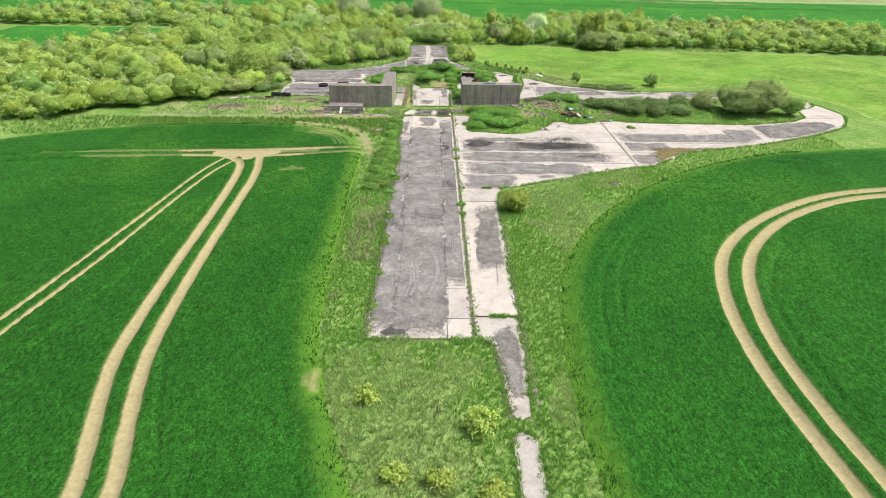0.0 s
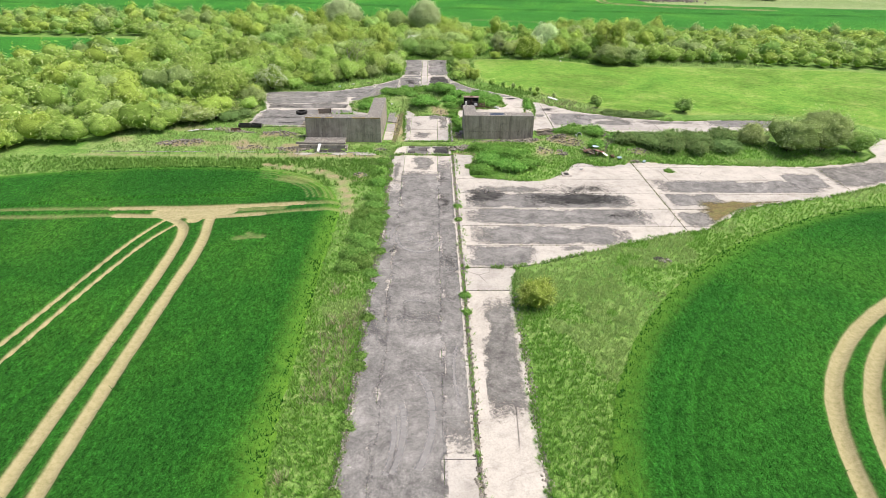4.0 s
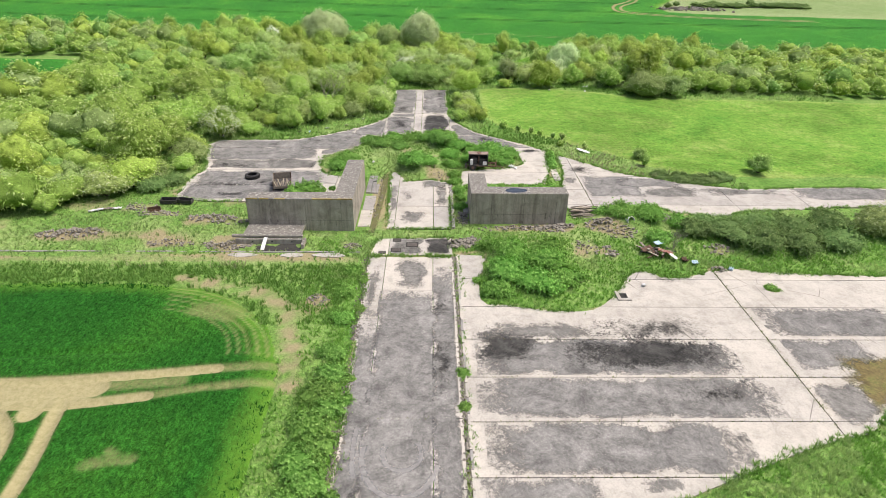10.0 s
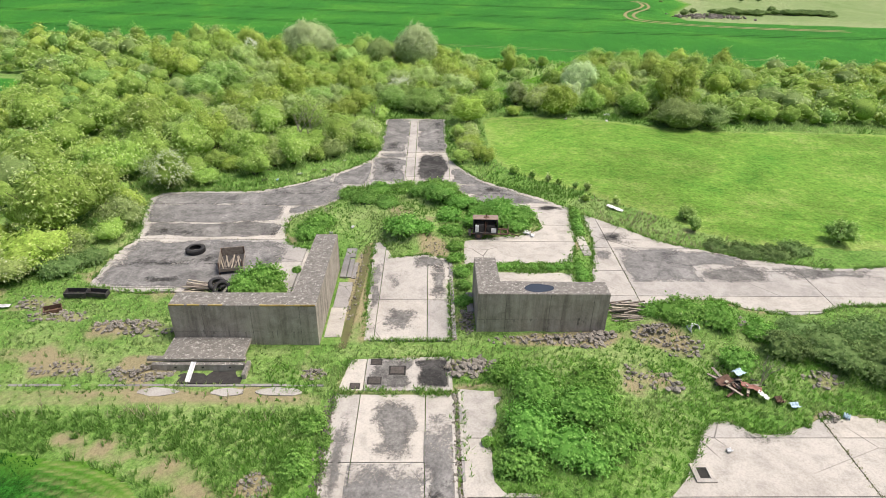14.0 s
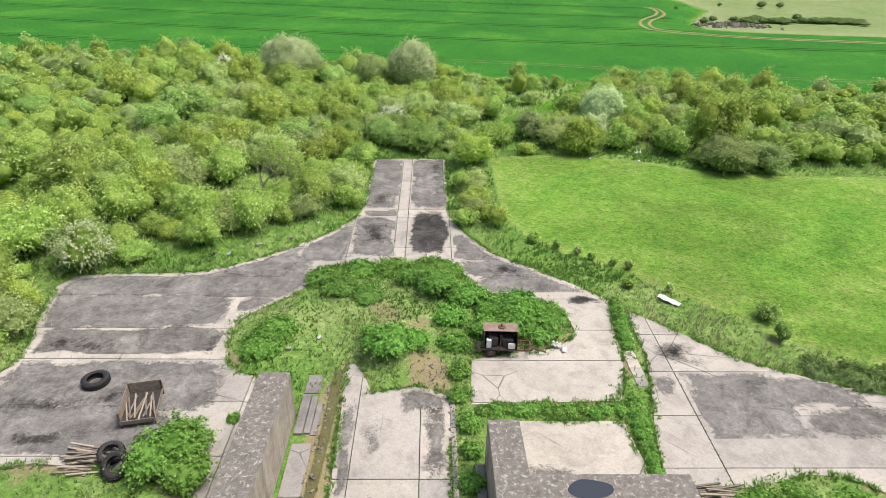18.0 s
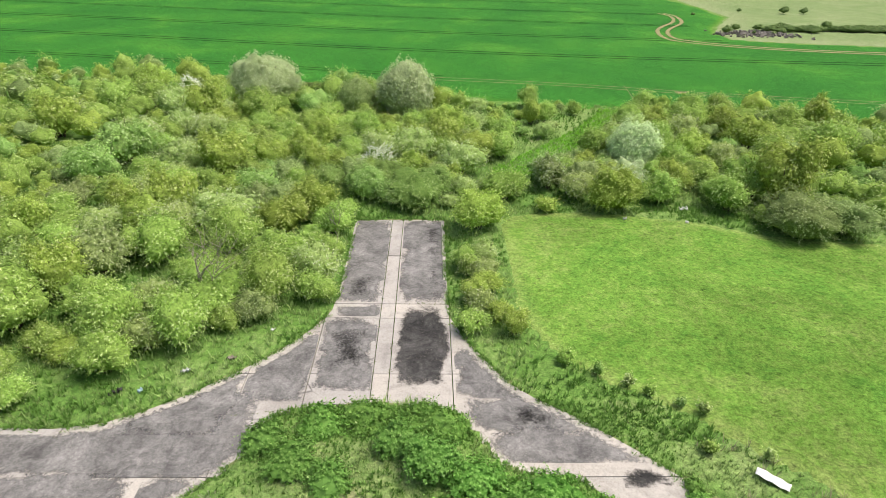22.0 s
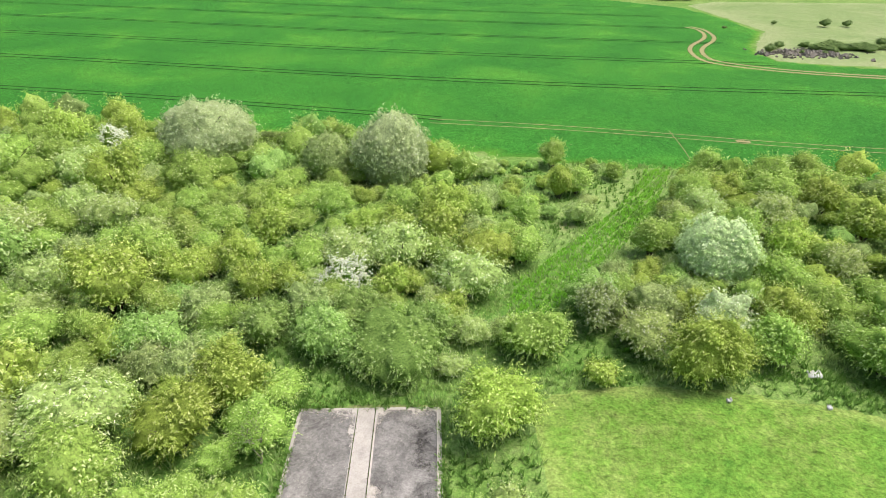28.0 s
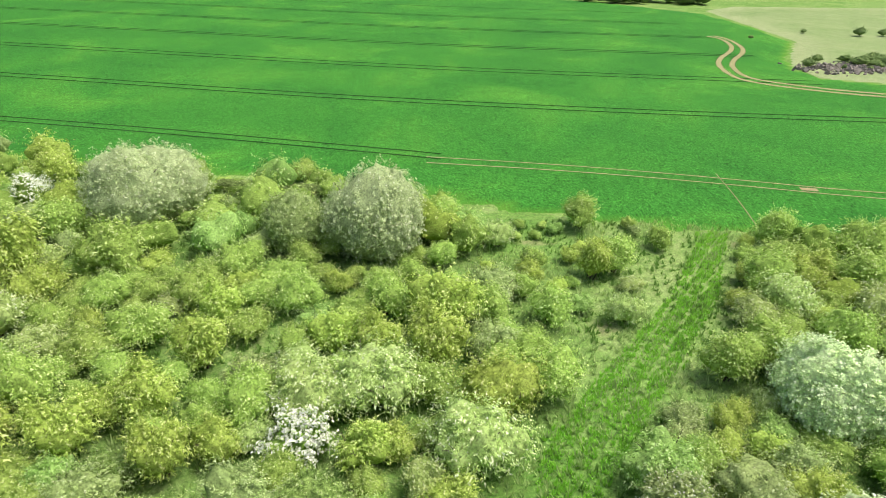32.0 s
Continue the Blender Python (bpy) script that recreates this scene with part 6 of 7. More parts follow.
# grass creeping over the paving's edges
fr = []
for poly in PAVED:
    seg_ = np.roll(poly, -1, 0) - poly
    for a_, d_ in zip(poly, seg_):
        L_ = math.hypot(*d_)
        k_ = int(L_ * 22)
        if k_:
            rs_ = np.random.RandomState(int(abs(a_[0] * 37 + a_[1] * 91)) + k_)
            q_ = a_ + d_ * rs_.rand(k_, 1) + rs_.normal(0, 0.13, (k_, 2)) * (0.4 + 1.6 * vnoise(a_[0] + d_[0] * 0.5, a_[1] + d_[1] * 0.5, 1.5, 3))
            fr.append(q_)
fr = np.concatenate(fr)
fr = fr[vnoise(fr[:, 0], fr[:, 1], 1.1, 77) > 0.34]
fr = fr[~((np.abs(fr[:, 0] - 3.33) < 0.35) & (fr[:, 1] > 37) & (fr[:, 1] < 97))]
v, f = blades(fr, np.full(len(fr), 0.02), 0.2, 0.035, 6, 61, 0.8)
tagged(put("edge_grass", mesh_np("edge_grass", v, f), GRASS), "grass creeping over the concrete's edges", "grass", kind="stuff")

# tall vivid grass of the lane through the scrub
p = spread(9, 170, 36, 206, 20, 15)
p = p[inside(p[:, 0], p[:, 1], LANE)]
p = p[np.abs(((p[:, 0] - 0.74 * p[:, 1] + 96) % 1.9) - 0.95) > 0.16]
v, f = blades(p, np.full(len(p), 0.05), 0.26, 0.05, 7, 16)
tagged(put("lane_grass", mesh_np("lane_grass", v, f), LANEGRASS), "vivid green grass growing along a lane", "grass", kind="stuff")


def stand(name, poly, x0, y0, x1, y1, density, seed, tracks):
    """Wheat plants in drill rows over the near part of a field."""
    q = spread(x0, y0, x1, y1, density, seed)
    q[:, 0] = np.round(q[:, 0] / 0.24) * 0.24 + (q[:, 0] - np.round(q[:, 0] / 0.24) * 0.24) * 0.35
    q = q[inside(q[:, 0], q[:, 1], poly)]
    d = np.full(len(q), 9.0)
    for line, w, *_ in tracks:
        d = np.minimum(d, dist(q[:, 0], q[:, 1], chaikin(line, False, 2)) - w)
    q = q[d > 0.3]
    e = dist(q[:, 0], q[:, 1], poly, True)
    q = q[e > 0.15]
    v_, f_ = blades(q, 0.06 + 0.22 * step(0.0, 1.5, dist(q[:, 0], q[:, 1], poly, True)), 0.2, 0.042, 3, seed + 1, 0.7)
    return tagged(put("wheat_plants", mesh_np("wheat_plants", v_, f_), WHEAT), "dense young wheat plants in drill rows", "wheat", kind="stuff")


stand("wheat_plants", WHEAT_W, -45, 18, -4, 92, 20, 20, TRACKS_W + FAINT_W)
stand("wheat_plants", WHEAT_E, 9, 18, 52, 83, 19, 22, TRACKS_E + FAINT_E)


def patch(name, label, x, y, R, H, material, seed, shoots=130, per=10, size=0.11, spike=0.15, group=""):
    base = tagged(new(name), label, "plants", group)
    pos, nrm, rs = crown(seed, R, H, shoots, per, size, spike, 0.3, 6, 0.3)
    # the core's tip of 0 keeps it darkest, shade put into its colour
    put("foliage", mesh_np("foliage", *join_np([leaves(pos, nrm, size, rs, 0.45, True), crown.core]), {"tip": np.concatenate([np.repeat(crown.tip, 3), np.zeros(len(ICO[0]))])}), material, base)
    st = random.Random(seed)
    tagged(put("stems", mesh_np("stems", *join_np([tube((st.uniform(-R, R) * 0.4, st.uniform(-R, R) * 0.4, -0.1), (st.uniform(-R, R) * 0.7, st.uniform(-R, R) * 0.7, H * 0.6), 0.025, 0.01, 4, 0.05, st, 3) for _ in range(9)])), BARK, base), kind="stuff")
    base.location = (x, y, float(height(np.array([x]), np.array([y]))[0]) - 0.08)
    return base


NETTLES = [(31.2, 91.5, 0.5, 0.3), (-10.6, 113.2, 0.35, 0.3), (7.4, 106.3, 0.5, 0.4), (13.0, 106.1, 0.35, 0.3), (5.2, 92.6, 0.3, 0.25), (-0.9, 119.6, 2.0, 1.3), (-2.2, 120.9, 1.3, 1.0), (0.8, 120.3, 1.3, 0.9), (9.2, 124.3, 2.4, 1.2), (11.2, 123.6, 1.8, 1.1), (7.0, 125.0, 1.8, 1.1), (10.6, 121.9, 1.4, 0.9), (6.4, 122.6, 1.6, 1.2), (8.5, 122.4, 1.6, 1.1), (3.6, 123.8, 1.6, 1.0), (4.8, 126.4, 1.8, 1.1), (1.5, 130.8, 2.0, 1.0), (-1.6, 131.6, 1.9, 1.0), (-4.2, 131.2, 1.7, 0.9),
           (3.4, 130.4, 1.7, 1.1), (3.8, 120.8, 1.2, 0.9), (4.0, 117.6, 0.8, 0.7), (4.0, 115.2, 0.8, 0.6), (-12.9, 110.4, 2.2, 1.7), (-14.0, 109.4, 1.9, 1.6), (-12.0, 108.6, 1.7, 1.2), (-9.8, 122.0, 1.7, 0.9), (-10.6, 120.0, 1.6, 0.8),
           (8.0, 93.2, 2.2, 1.0), (10.4, 91.6, 2.2, 0.9), (11.4, 94.6, 2.2, 1.0), (8.8, 96.4, 2.0, 1.0), (12.6, 97.2, 1.8, 0.8), (13.0, 92.2, 1.8, 0.8), (7.0, 90.8, 1.5, 0.7), (6.6, 98.4, 1.2, 1.0),
           (21.6, 105.0, 2.2, 0.9), (24.2, 104.6, 2.0, 0.9), (19.8, 106.0, 1.4, 0.7), (27.5, 103.4, 1.8, 0.8), (24.0, 99.6, 1.6, 0.9), (4.4, 108.0, 0.7, 0.7), (4.5, 110.4, 0.6, 0.8), (4.4, 112.6, 0.7, 0.7),
           (-5.9, 94.0, 1.0, 0.6), (-6.4, 90.6, 1.1, 0.6), (-6.0, 86.6, 1.0, 0.6)]
NETTLES += [(5.4 + 0.82 * i, 113.9 + 0.12 * (i % 3), 0.42 + 0.1 * (i % 2), 0.35) for i in range(12)] + [(17.0 + 0.09 * i, 120.9 + 0.95 * i, 0.5, 0.4 + 0.08 * (i % 3)) for i in range(7)] + [(15.6 - 0.06 * i, 114.6 - 0.95 * i, 0.55 - 0.03 * i, 0.4) for i in range(7)]
for i, (x, y, R, H) in enumerate(NETTLES):
    patch("nettle_patch", "lush bright green patch of nettles and docks", x, y, R, H, WEED, 300 + i, int(130 + 95 * R), 9, 0.07 if R < 1.5 else 0.085, 0.25, "nettle patches")
BITES = [(-4.9, 41.6, 0.45, 0.2), (-4.8, 46.8, 0.5, 0.22), (-4.7, 52.6, 0.6, 0.25), (-4.6, 53.8, 0.4, 0.2), (-4.6, 58.6, 0.5, 0.25), (-4.9, 63.4, 0.6, 0.3), (-5.0, 65.4, 0.7, 0.35), (-4.5, 69.6, 0.6, 0.3), (-4.6, 77.4, 0.6, 0.3), (-4.7, 79.6, 0.5, 0.25), (-4.7, 88.2, 0.5, 0.25), (-4.9, 92.6, 0.5, 0.25), (3.4, 61.9, 0.5, 0.25), (3.4, 59.4, 0.4, 0.2), (3.4, 80.2, 0.5, 0.2), (3.4, 76.8, 0.4, 0.2)]
for i, (x, y, R, H) in enumerate(BITES):
    patch("weed_tuft", "dark green weed tuft on the roadway's broken edge", x, y, R, H, GREENBRAMBLE, 460 + i, 130, 8, 0.06, 0.3, "edge weeds")
BRAMBLES = [(-6.0, 67.4, 1.2, 0.7), (-6.8, 69.0, 1.5, 0.8), (-5.8, 70.4, 1.3, 0.8), (-6.8, 71.8, 1.5, 0.9), (-5.7, 73.2, 1.2, 0.8), (-6.6, 74.8, 1.5, 0.8), (-5.6, 76.4, 1.1, 0.7), (-6.5, 78.0, 1.3, 0.7), (-5.9, 80.0, 1.1, 0.6), (-6.2, 82.2, 1.1, 0.6), (-7.4, 66.4, 1.1, 0.6), (31.0, 100.2, 2.4, 1.5), (34.0, 99.2, 2.6, 1.6), (37.4, 98.6, 2.6, 1.5), (34.6, 102.6, 2.6, 1.6), (38.6, 101.8, 2.6, 1.5), (41.8, 99.2, 2.6, 1.5), (42.6, 103.0, 2.6, 1.6), (30.4, 103.0, 2.0, 1.3), (27.4, 100.6, 1.8, 1.8),
            (2.4, 127.4, 1.9, 1.5), (0.4, 129.2, 1.6, 1.1), (-5.6, 128.0, 1.8, 1.0), (-3.2, 126.4, 1.6, 0.9), (-7.6, 130.0, 1.6, 0.9), (-31.5, 112.6, 2.0, 1.6), (-29.6, 114.6, 1.6, 1.2), (30.2, 118.2, 1.5, 0.4), (32.6, 117.2, 1.9, 0.5), (35.4, 116.8, 2.0, 0.5), (37.6, 117.6, 1.7, 0.45)]
for i, (x, y, R, H) in enumerate(BRAMBLES):
    patch("bramble_patch", "low tangled dull green bramble thicket", x, y, R, H, GREENBRAMBLE if i < 11 or 20 <= i < 25 else BRAMBLE, 400 + i, int(190 + 85 * R), 10, 0.066 if R < 1.7 else 0.078, 0.3, "bramble patches")
SAPLINGS = [(5.6, 141.5, 1.4), (6.4, 144.4, 1.5), (7.4, 147.4, 1.5), (6.0, 150.0, 1.4), (7.4, 152.6, 1.6), (8.0, 143.0, 1.2), (12.2, 137.6, 0.8), (14.4, 136.4, 0.55), (16.2, 135.2, 0.5), (17.4, 134.3, 0.5), (19.2, 133.2, 0.45), (20.4, 132.5, 0.5), (19.4, 129.2, 0.6), (29.2, 121.7, 1.0), (22.8, 128.6, 0.4)]
for i, (x, y, R) in enumerate(SAPLINGS):
    big = R > 1
    b = bush("thorn_bush", "young thorn bush on the meadow edge" if big else "small upright thorn sapling on the meadow edge", 500 + i, R, R * (1.5 if big else 1.7 + 0.3 * (i % 3)), (LEAF_HAW, LEAF_CREAM, LEAF_YEL)[i % 3] if big else (LEAF_HAW, LEAF_DARK, LEAF_CREAM)[i % 3], shoots=330 if big else 70, per=9 if big else 8, size=0.06 if big else 0.045, spike=0.4 if big else 0.9, group="young thorns", thick=0.07 if big else 0.03)
    b.location = (x, y, 0)
EDGE_W = [(-32.2, 114.8, 2.2, 2.6, 2), (-39.6, 110.6, 3.0, 3.4, 2), (-46.0, 108.0, 3.2, 3.4, 0), (-52.0, 102.0, 3.2, 3.2, 0), (-58.5, 98.0, 3.2, 3.2, 1)]
for i, (x, y, R, H, m) in enumerate(EDGE_W):
    b = bush("hawthorn_bush", "dense hawthorn on the scrub's grassy edge", 540 + i, R, H, (LEAF_HAW, LEAF_YEL, LEAF_GREY)[m], shoots=620, per=10, size=0.065, spike=0.4, group="scrub edge bushes")
    b.location = (x, y, -0.05)


# ---- half-bare tree by the road ----
def bare_tree(name, label, x, y, H, seed, material, spread_=0.6, leafs=0):
    base = tagged(new(name), label, "tree")
    r_ = random.Random(seed)
    out, tips = [], []

    def grow(p, d, ln, rad, lev):
        q = p + d * ln
        out.append(tube(p, q, rad, rad * 0.6, 5 if lev < 2 else 3, 0.06, r_, 3))
        if lev >= 4:
            tips.append(q)
            return
        for _ in range(3 if lev else 5):
            e = d + np.array([r_.uniform(-1, 1), r_.uniform(-1, 1), r_.uniform(-0.2, 0.7)]) * spread_
            grow(q if lev else p + d * ln * r_.uniform(0.3, 1), e / np.linalg.norm(e), ln * r_.uniform(0.55, 0.8), rad * 0.55, lev + 1)
    grow(np.array([0, 0, -0.1]), np.array([0.05, 0.02, 1.0]), H * 0.38, H * 0.018, 0)
    put("trunk", mesh_np("trunk", *join_np(out)), material, base)
    if leafs:
        rs = np.random.RandomState(seed)
        pos = np.repeat(np.array(tips), leafs, 0) + rs.normal(0, 0.22, (len(tips) * leafs, 3))
        put("crown", mesh_np("crown", *leaves(pos, np.tile([0, 0, 1.0], (len(pos), 1)), 0.075, rs)), LEAF_HAW, base, "sparse pale green leaves")
    base.location = (x, y, 0)
    return base


bare_tree("ash_tree", "half-bare pale twiggy tree with sparse new leaves", -16.2, 144.6, 9.0, 31, TWIG, 1.0, 16)
bare_tree("ash_tree", "thin half-bare tree among hawthorns", -6.9, 156.6, 4.6, 32, TWIG, 0.7, 6)
bare_tree("dead_tree", "dead grey shrub with bare twigs", 24.2, 97.2, 3.0, 33, TWIG, 0.55)
bare_tree("dead_bush", "small dead brown bush in rough grass", 0.3, 28.8, 1.5, 34, BARK, 0.7)
bare_tree("cut_branches", "heap of cut pale branches on the mound", -9.6, 124.6, 2.2, 35, TWIG, 1.3)

# clipped hedge by the far field
hb = tagged(new("field_hedge"), "low clipped green hedge by the wheat field", "hedge")
rs = np.random.RandomState(77)
n = 5200
hx, hy, hz = rs.uniform(-20.5, -8.0, n), rs.uniform(-0.8, 0.8, n), rs.uniform(0.1, 2.0, n)
out_ = np.abs(hy) > 0.55
hz = np.where(out_, hz, rs.uniform(1.6, 2.1, n))
put("foliage", mesh_np("foliage", *leaves(np.column_stack([hx, 213.5 - (hx + 20) * 0.12 + hy, hz]), np.tile([0, -0.4, 0.8], (n, 1)), 0.13, rs)), LEAF_GREY, hb)
put("stems", mesh_np("stems", *join_np([tube((-20 + i * 0.8, 213.4 - i * 0.1, -0.1), (-20 + i * 0.8, 213.4 - i * 0.1, 1.5), 0.04, 0.02, 4) for i in range(15)])), BARK, hb)

# ---- far wood and ruined yard beyond the wheat ----
rs = np.random.RandomState(5)
pieces = []
for i in range(70):
    x, y, s = rs.uniform(66, 116), rs.uniform(410, 424), rs.uniform(2.0, 3.6)
    v, f, _ = lows[i % 4]
    pieces.append((v * np.array([s / 2.2, s / 2.2, s / 2.0]) + np.array([x, y, 0]), f))
tagged(put("far_wood", mesh_np("far_wood", *join_np(pieces)), BRAMBLE), "dark belt of distant trees behind the wheat", "wood", kind="stuff")
pieces = []
for i in range(64):
    x, s = rs.uniform(104, 150), rs.uniform(1.2, 2.0)
    v, f, _ = lows[i % 4]
    pieces.append((v * np.array([s / 1.6, s / 2.2, s / 3.4]) + np.array([x, 297.5 + rs.normal(0, 1.6) + (x - 104) * 0.02, 0]), f))
for x, y, s in ((90.9, 290.8, 2.0), (96.4, 297.0, 1.8), (99.0, 290.0, 0.9), (108.5, 291.5, 1.3), (104.5, 289.0, 1.0), (112.0, 300.0, 2.0), (128.0, 302.5, 2.2), (96.0, 330.0, 1.0), (133.0, 338.0, 2.4), (141.0, 339.0, 2.0), (118.0, 342.0, 1.2)):
    v, f, _ = lows[int(x) % 4]
    pieces.append((v * np.array([s / 2.5, s / 2.5, s / 2.7]) + np.array([x, y, 0]), f))
tagged(put("far_scrub", mesh_np("far_scrub", *join_np(pieces)), BRAMBLE), "dark bank of low scrub on distant waste ground", "scrub", kind="stuff")
bm = bmesh.new()
for i in range(260):
    x, y, q_ = rs.normal(100, 5.5), 289.5 + rs.normal(0, 2.6), rs.uniform(0.25, 0.9)
    bmesh.ops.create_cube(bm, size=q_, matrix=pose(x, y, 0.15, rs.uniform(0, 60), rs.uniform(0, 60), rs.uniform(0, 90)))
me = bpy.data.meshes.new("far_rubble")
bm.to_mesh(me)
bm.free()
tagged(put("far_rubble", me, RUBBLE), "pale broken rubble on distant waste ground", "rubble", kind="stuff")
sheet("waste_ground", "pale dry grass and rubble waste ground", np.array([(88, 281), (100, 276.5), (150, 270), (300, 262), (300, 420), (125, 408), (108, 392), (109, 352), (107.5, 326), (93, 302), (88, 290)]), 1.5, 0.02, WASTE, (), (), 12.0, "waste ground", 0.2)


# ---- rubble, kerbs and scrap ----
def stone_mesh(seed, flat=0.7):
    r_ = random.Random(seed)
    bm = bmesh.new()
    bmesh.ops.create_icosphere(bm, subdivisions=1, radius=0.5)
    for v_ in bm.verts:
        v_.co *= r_.uniform(0.6, 1.35)
        v_.co.z *= flat
    me = bpy.data.meshes.new("stone")
    bm.to_mesh(me)
    bm.free()
    me.materials.append(RUBBLE)
    return me


STONES = [stone_mesh(i, 0.55 + 0.1 * (i % 4)) for i in range(6)]
RUB = random.Random(21)


def rubble(label, x, y, rx, ry, count, smin, smax, pile=0.35):
    base = tagged(new("rubble_pile"), label, "rubble", "rubble piles")
    for _ in range(count):
        a, q = RUB.uniform(0, 6.283), RUB.random() ** 0.6
        px_, py_ = x + math.cos(a) * q * rx, y + math.sin(a) * q * ry
        z_ = max(0.0, float(height(np.array([px_]), np.array([py_]))[0])) + (1 - q) * pile * RUB.random()
        s = RUB.uniform(smin, smax)
        ob = put("stone", RUB.choice(STONES), None, base)
        ob.matrix_basis = pose(px_, py_, z_ + s * 0.15, RUB.uniform(-25, 25), RUB.uniform(-25, 25), RUB.uniform(0, 360)) @ Matrix.Diagonal((s, s * RUB.uniform(0.6, 1), s * 0.8, 1))
    return base


for lab, x, y, rx, ry, n, a, b in HEAPS:
    rubble(lab, x, y, rx * 1.15, ry * 1.15, int(n * 3.0), a * 0.4, b * 0.78)

# crumbled edging along the roadway, too small to count
for lab, line, wob, n in (("crumbled stone edging of the roadway", [(-5.15, 37), (-4.75, 52), (-4.95, 65), (-4.6, 73), (-4.8, 84), (-4.95, 97)], 0.16, 1500), ("crumbled stones in the roadway channel", [(3.34, 37), (3.36, 66), (3.34, 97)], 0.12, 1500), ("crumbled stone edge of the path", [(7.05, 28.5), (7.1, 34), (7.2, 40), (7.4, 51), (7.7, 62.5)], 0.14, 700), ("crumbled stone edge of the path", [(4.9, 36.4), (5.0, 33), (5.1, 28)], 0.25, 300), ("crumbled edge of the pad", [(3.35, 102.8), (3.45, 116)], 0.14, 300)):
    ln = chaikin(line, False, 2)
    seg = np.hypot(*np.diff(ln, axis=0).T)
    cum = np.concatenate([[0], np.cumsum(seg)])
    t = rs.uniform(0, cum[-1], n)
    x_, y_ = np.interp(t, cum, ln[:, 0]) + rs.normal(0, wob, n), np.interp(t, cum, ln[:, 1])
    s = rs.uniform(0.04, 0.16, n)
    oct_v = np.array([(1, 0, 0), (0, 1, 0), (-1, 0, 0), (0, -1, 0), (0, 0, 0.8)], float)
    oct_f = np.array([(0, 1, 4), (1, 2, 4), (2, 3, 4), (3, 0, 4)])
    a = rs.uniform(0, 6.28, n)
    c_, s_ = np.cos(a), np.sin(a)
    V = oct_v[None] * s[:, None, None] * rs.uniform(0.7, 1.3, (n, 5, 1))
    V = np.stack([V[..., 0] * c_[:, None] - V[..., 1] * s_[:, None] + x_[:, None], V[..., 0] * s_[:, None] + V[..., 1] * c_[:, None] + y_[:, None], V[..., 2] + 0.045], -1)
    F = (oct_f[None] + (np.arange(n) * 5)[:, None, None]).reshape(-1, 3)
    tagged(put("edging_rubble", mesh_np("edging_rubble", V.reshape(-1, 3), F), RUBBLE), lab, "rubble", kind="stuff")

# weeds in the joints
js = []
for x0, y0, x1, y1, k in ((3.35, 37, 3.35, 97, 10), (27.2, 75, 27.2, 95, 15), (51.4, 85, 51.4, 93.5, 6), (3.5, 71.1, 18, 71.1, 4), (3.5, 75.5, 27, 75.5, 4), (3.5, 79.8, 50, 79.8, 3), (3.5, 84.15, 50, 84.15, 3), (3.5, 66.75, 9, 66.75, 9), (-3.1, 75.8, 1.2, 75.8, 7), (3.5, 62.8, 7.5, 62.8, 7), (3.5, 40, 7, 40, 10), (-0.4, 145.3, 4, 145.3, 9), (-10.4, 132.2, -6, 133.0, 12), (19.5, 108, 19.5, 118, 8), (-14.2, 123, -9.6, 128, 5), (-13.5, 125, -5, 125, 8), (-28, 119.3, -13, 119.3, 3), (-4.6, 102.2, 3.2, 102.3, 16), (-4.6, 97.1, 3.0, 97.1, 12), (-1.62, 133, -1.62, 161, 3), (-0.45, 133, -0.45, 161, 3), (-5.6, 161.4, 4, 161.6, 20), (-4.8, 103, -4.4, 118, 18), (4.3, 103, 4.2, 119, 22), (17.2, 119, 17.6, 126, 30), (15.7, 108.5, 15.4, 113.5, 20), (5, 113.9, 16.4, 114.2, 26)):
    ln = math.hypot(x1 - x0, y1 - y0)
    t = rs.rand(int(ln * k))
    wj = 0.05 if k < 14 else 0.1 if k < 16 else 0.4
    js.append(np.column_stack([x0 + (x1 - x0) * t, y0 + (y1 - y0) * t]) + rs.normal(0, wj, (len(t), 2)))
js = np.concatenate(js)
v, f = blades(js, np.full(len(js), 0.015), 0.08, 0.03, 7, 50, 0.9)
tagged(put("joint_weeds", mesh_np("joint_weeds", v, f), MOSSWEED), "small weeds growing along the concrete joints", "weeds", kind="stuff")


def box(name, parent, material, x0, y0, z0, x1, y1, z1, bev=0.015, label=""):
    bm = bmesh.new()
    block(bm, x0, y0, z0, x1, y1, z1, bev)
    return part(name, bm, material, parent, label)


def rod(name, parent, material, a, b, r_, label="", sides=6):
    v_, f_ = tube(a, b, r_, r_, sides, 0, None, 2)
    return put(name, mesh_np(name, v_, f_), material, parent, label)


# sunken tank below the west wall
tank = tagged(new("sump_tank"), "grey concrete sump tank with a dark open side", "tank")
box("roof_slab", tank, WALL, -17.4, 100.0, 0.55, -11.7, 102.2, 0.8, 0.03)
box("upper_ledge", tank, WALL, -18.4, 99.62, 0.62, -11.5, 99.98, 0.86, 0.03)
box("front_wall", tank, WALL, -18.0, 99.3, 0.02, -11.5, 99.6, 0.6, 0.03)
box("end_wall", tank, WALL, -11.48, 98.4, -0.1, -11.2, 99.9, 0.5, 0.03)
box("floor", tank, DARKVOID, -16.0, 97.95, -0.2, -11.5, 99.28, 0.07, 0.0, "dark floor")
# solid blocks on the face, coloured near-black as the shade inside holes
for i in range(3):
    box("weep_hole", tank, DARKVOID, -16.4 + i * 1.9, 99.28, 0.3, -16.25 + i * 1.9, 99.32, 0.42, 0.0)
plank = tagged(new("plank"), "pale grey wooden plank leaning on the sump", "plank")
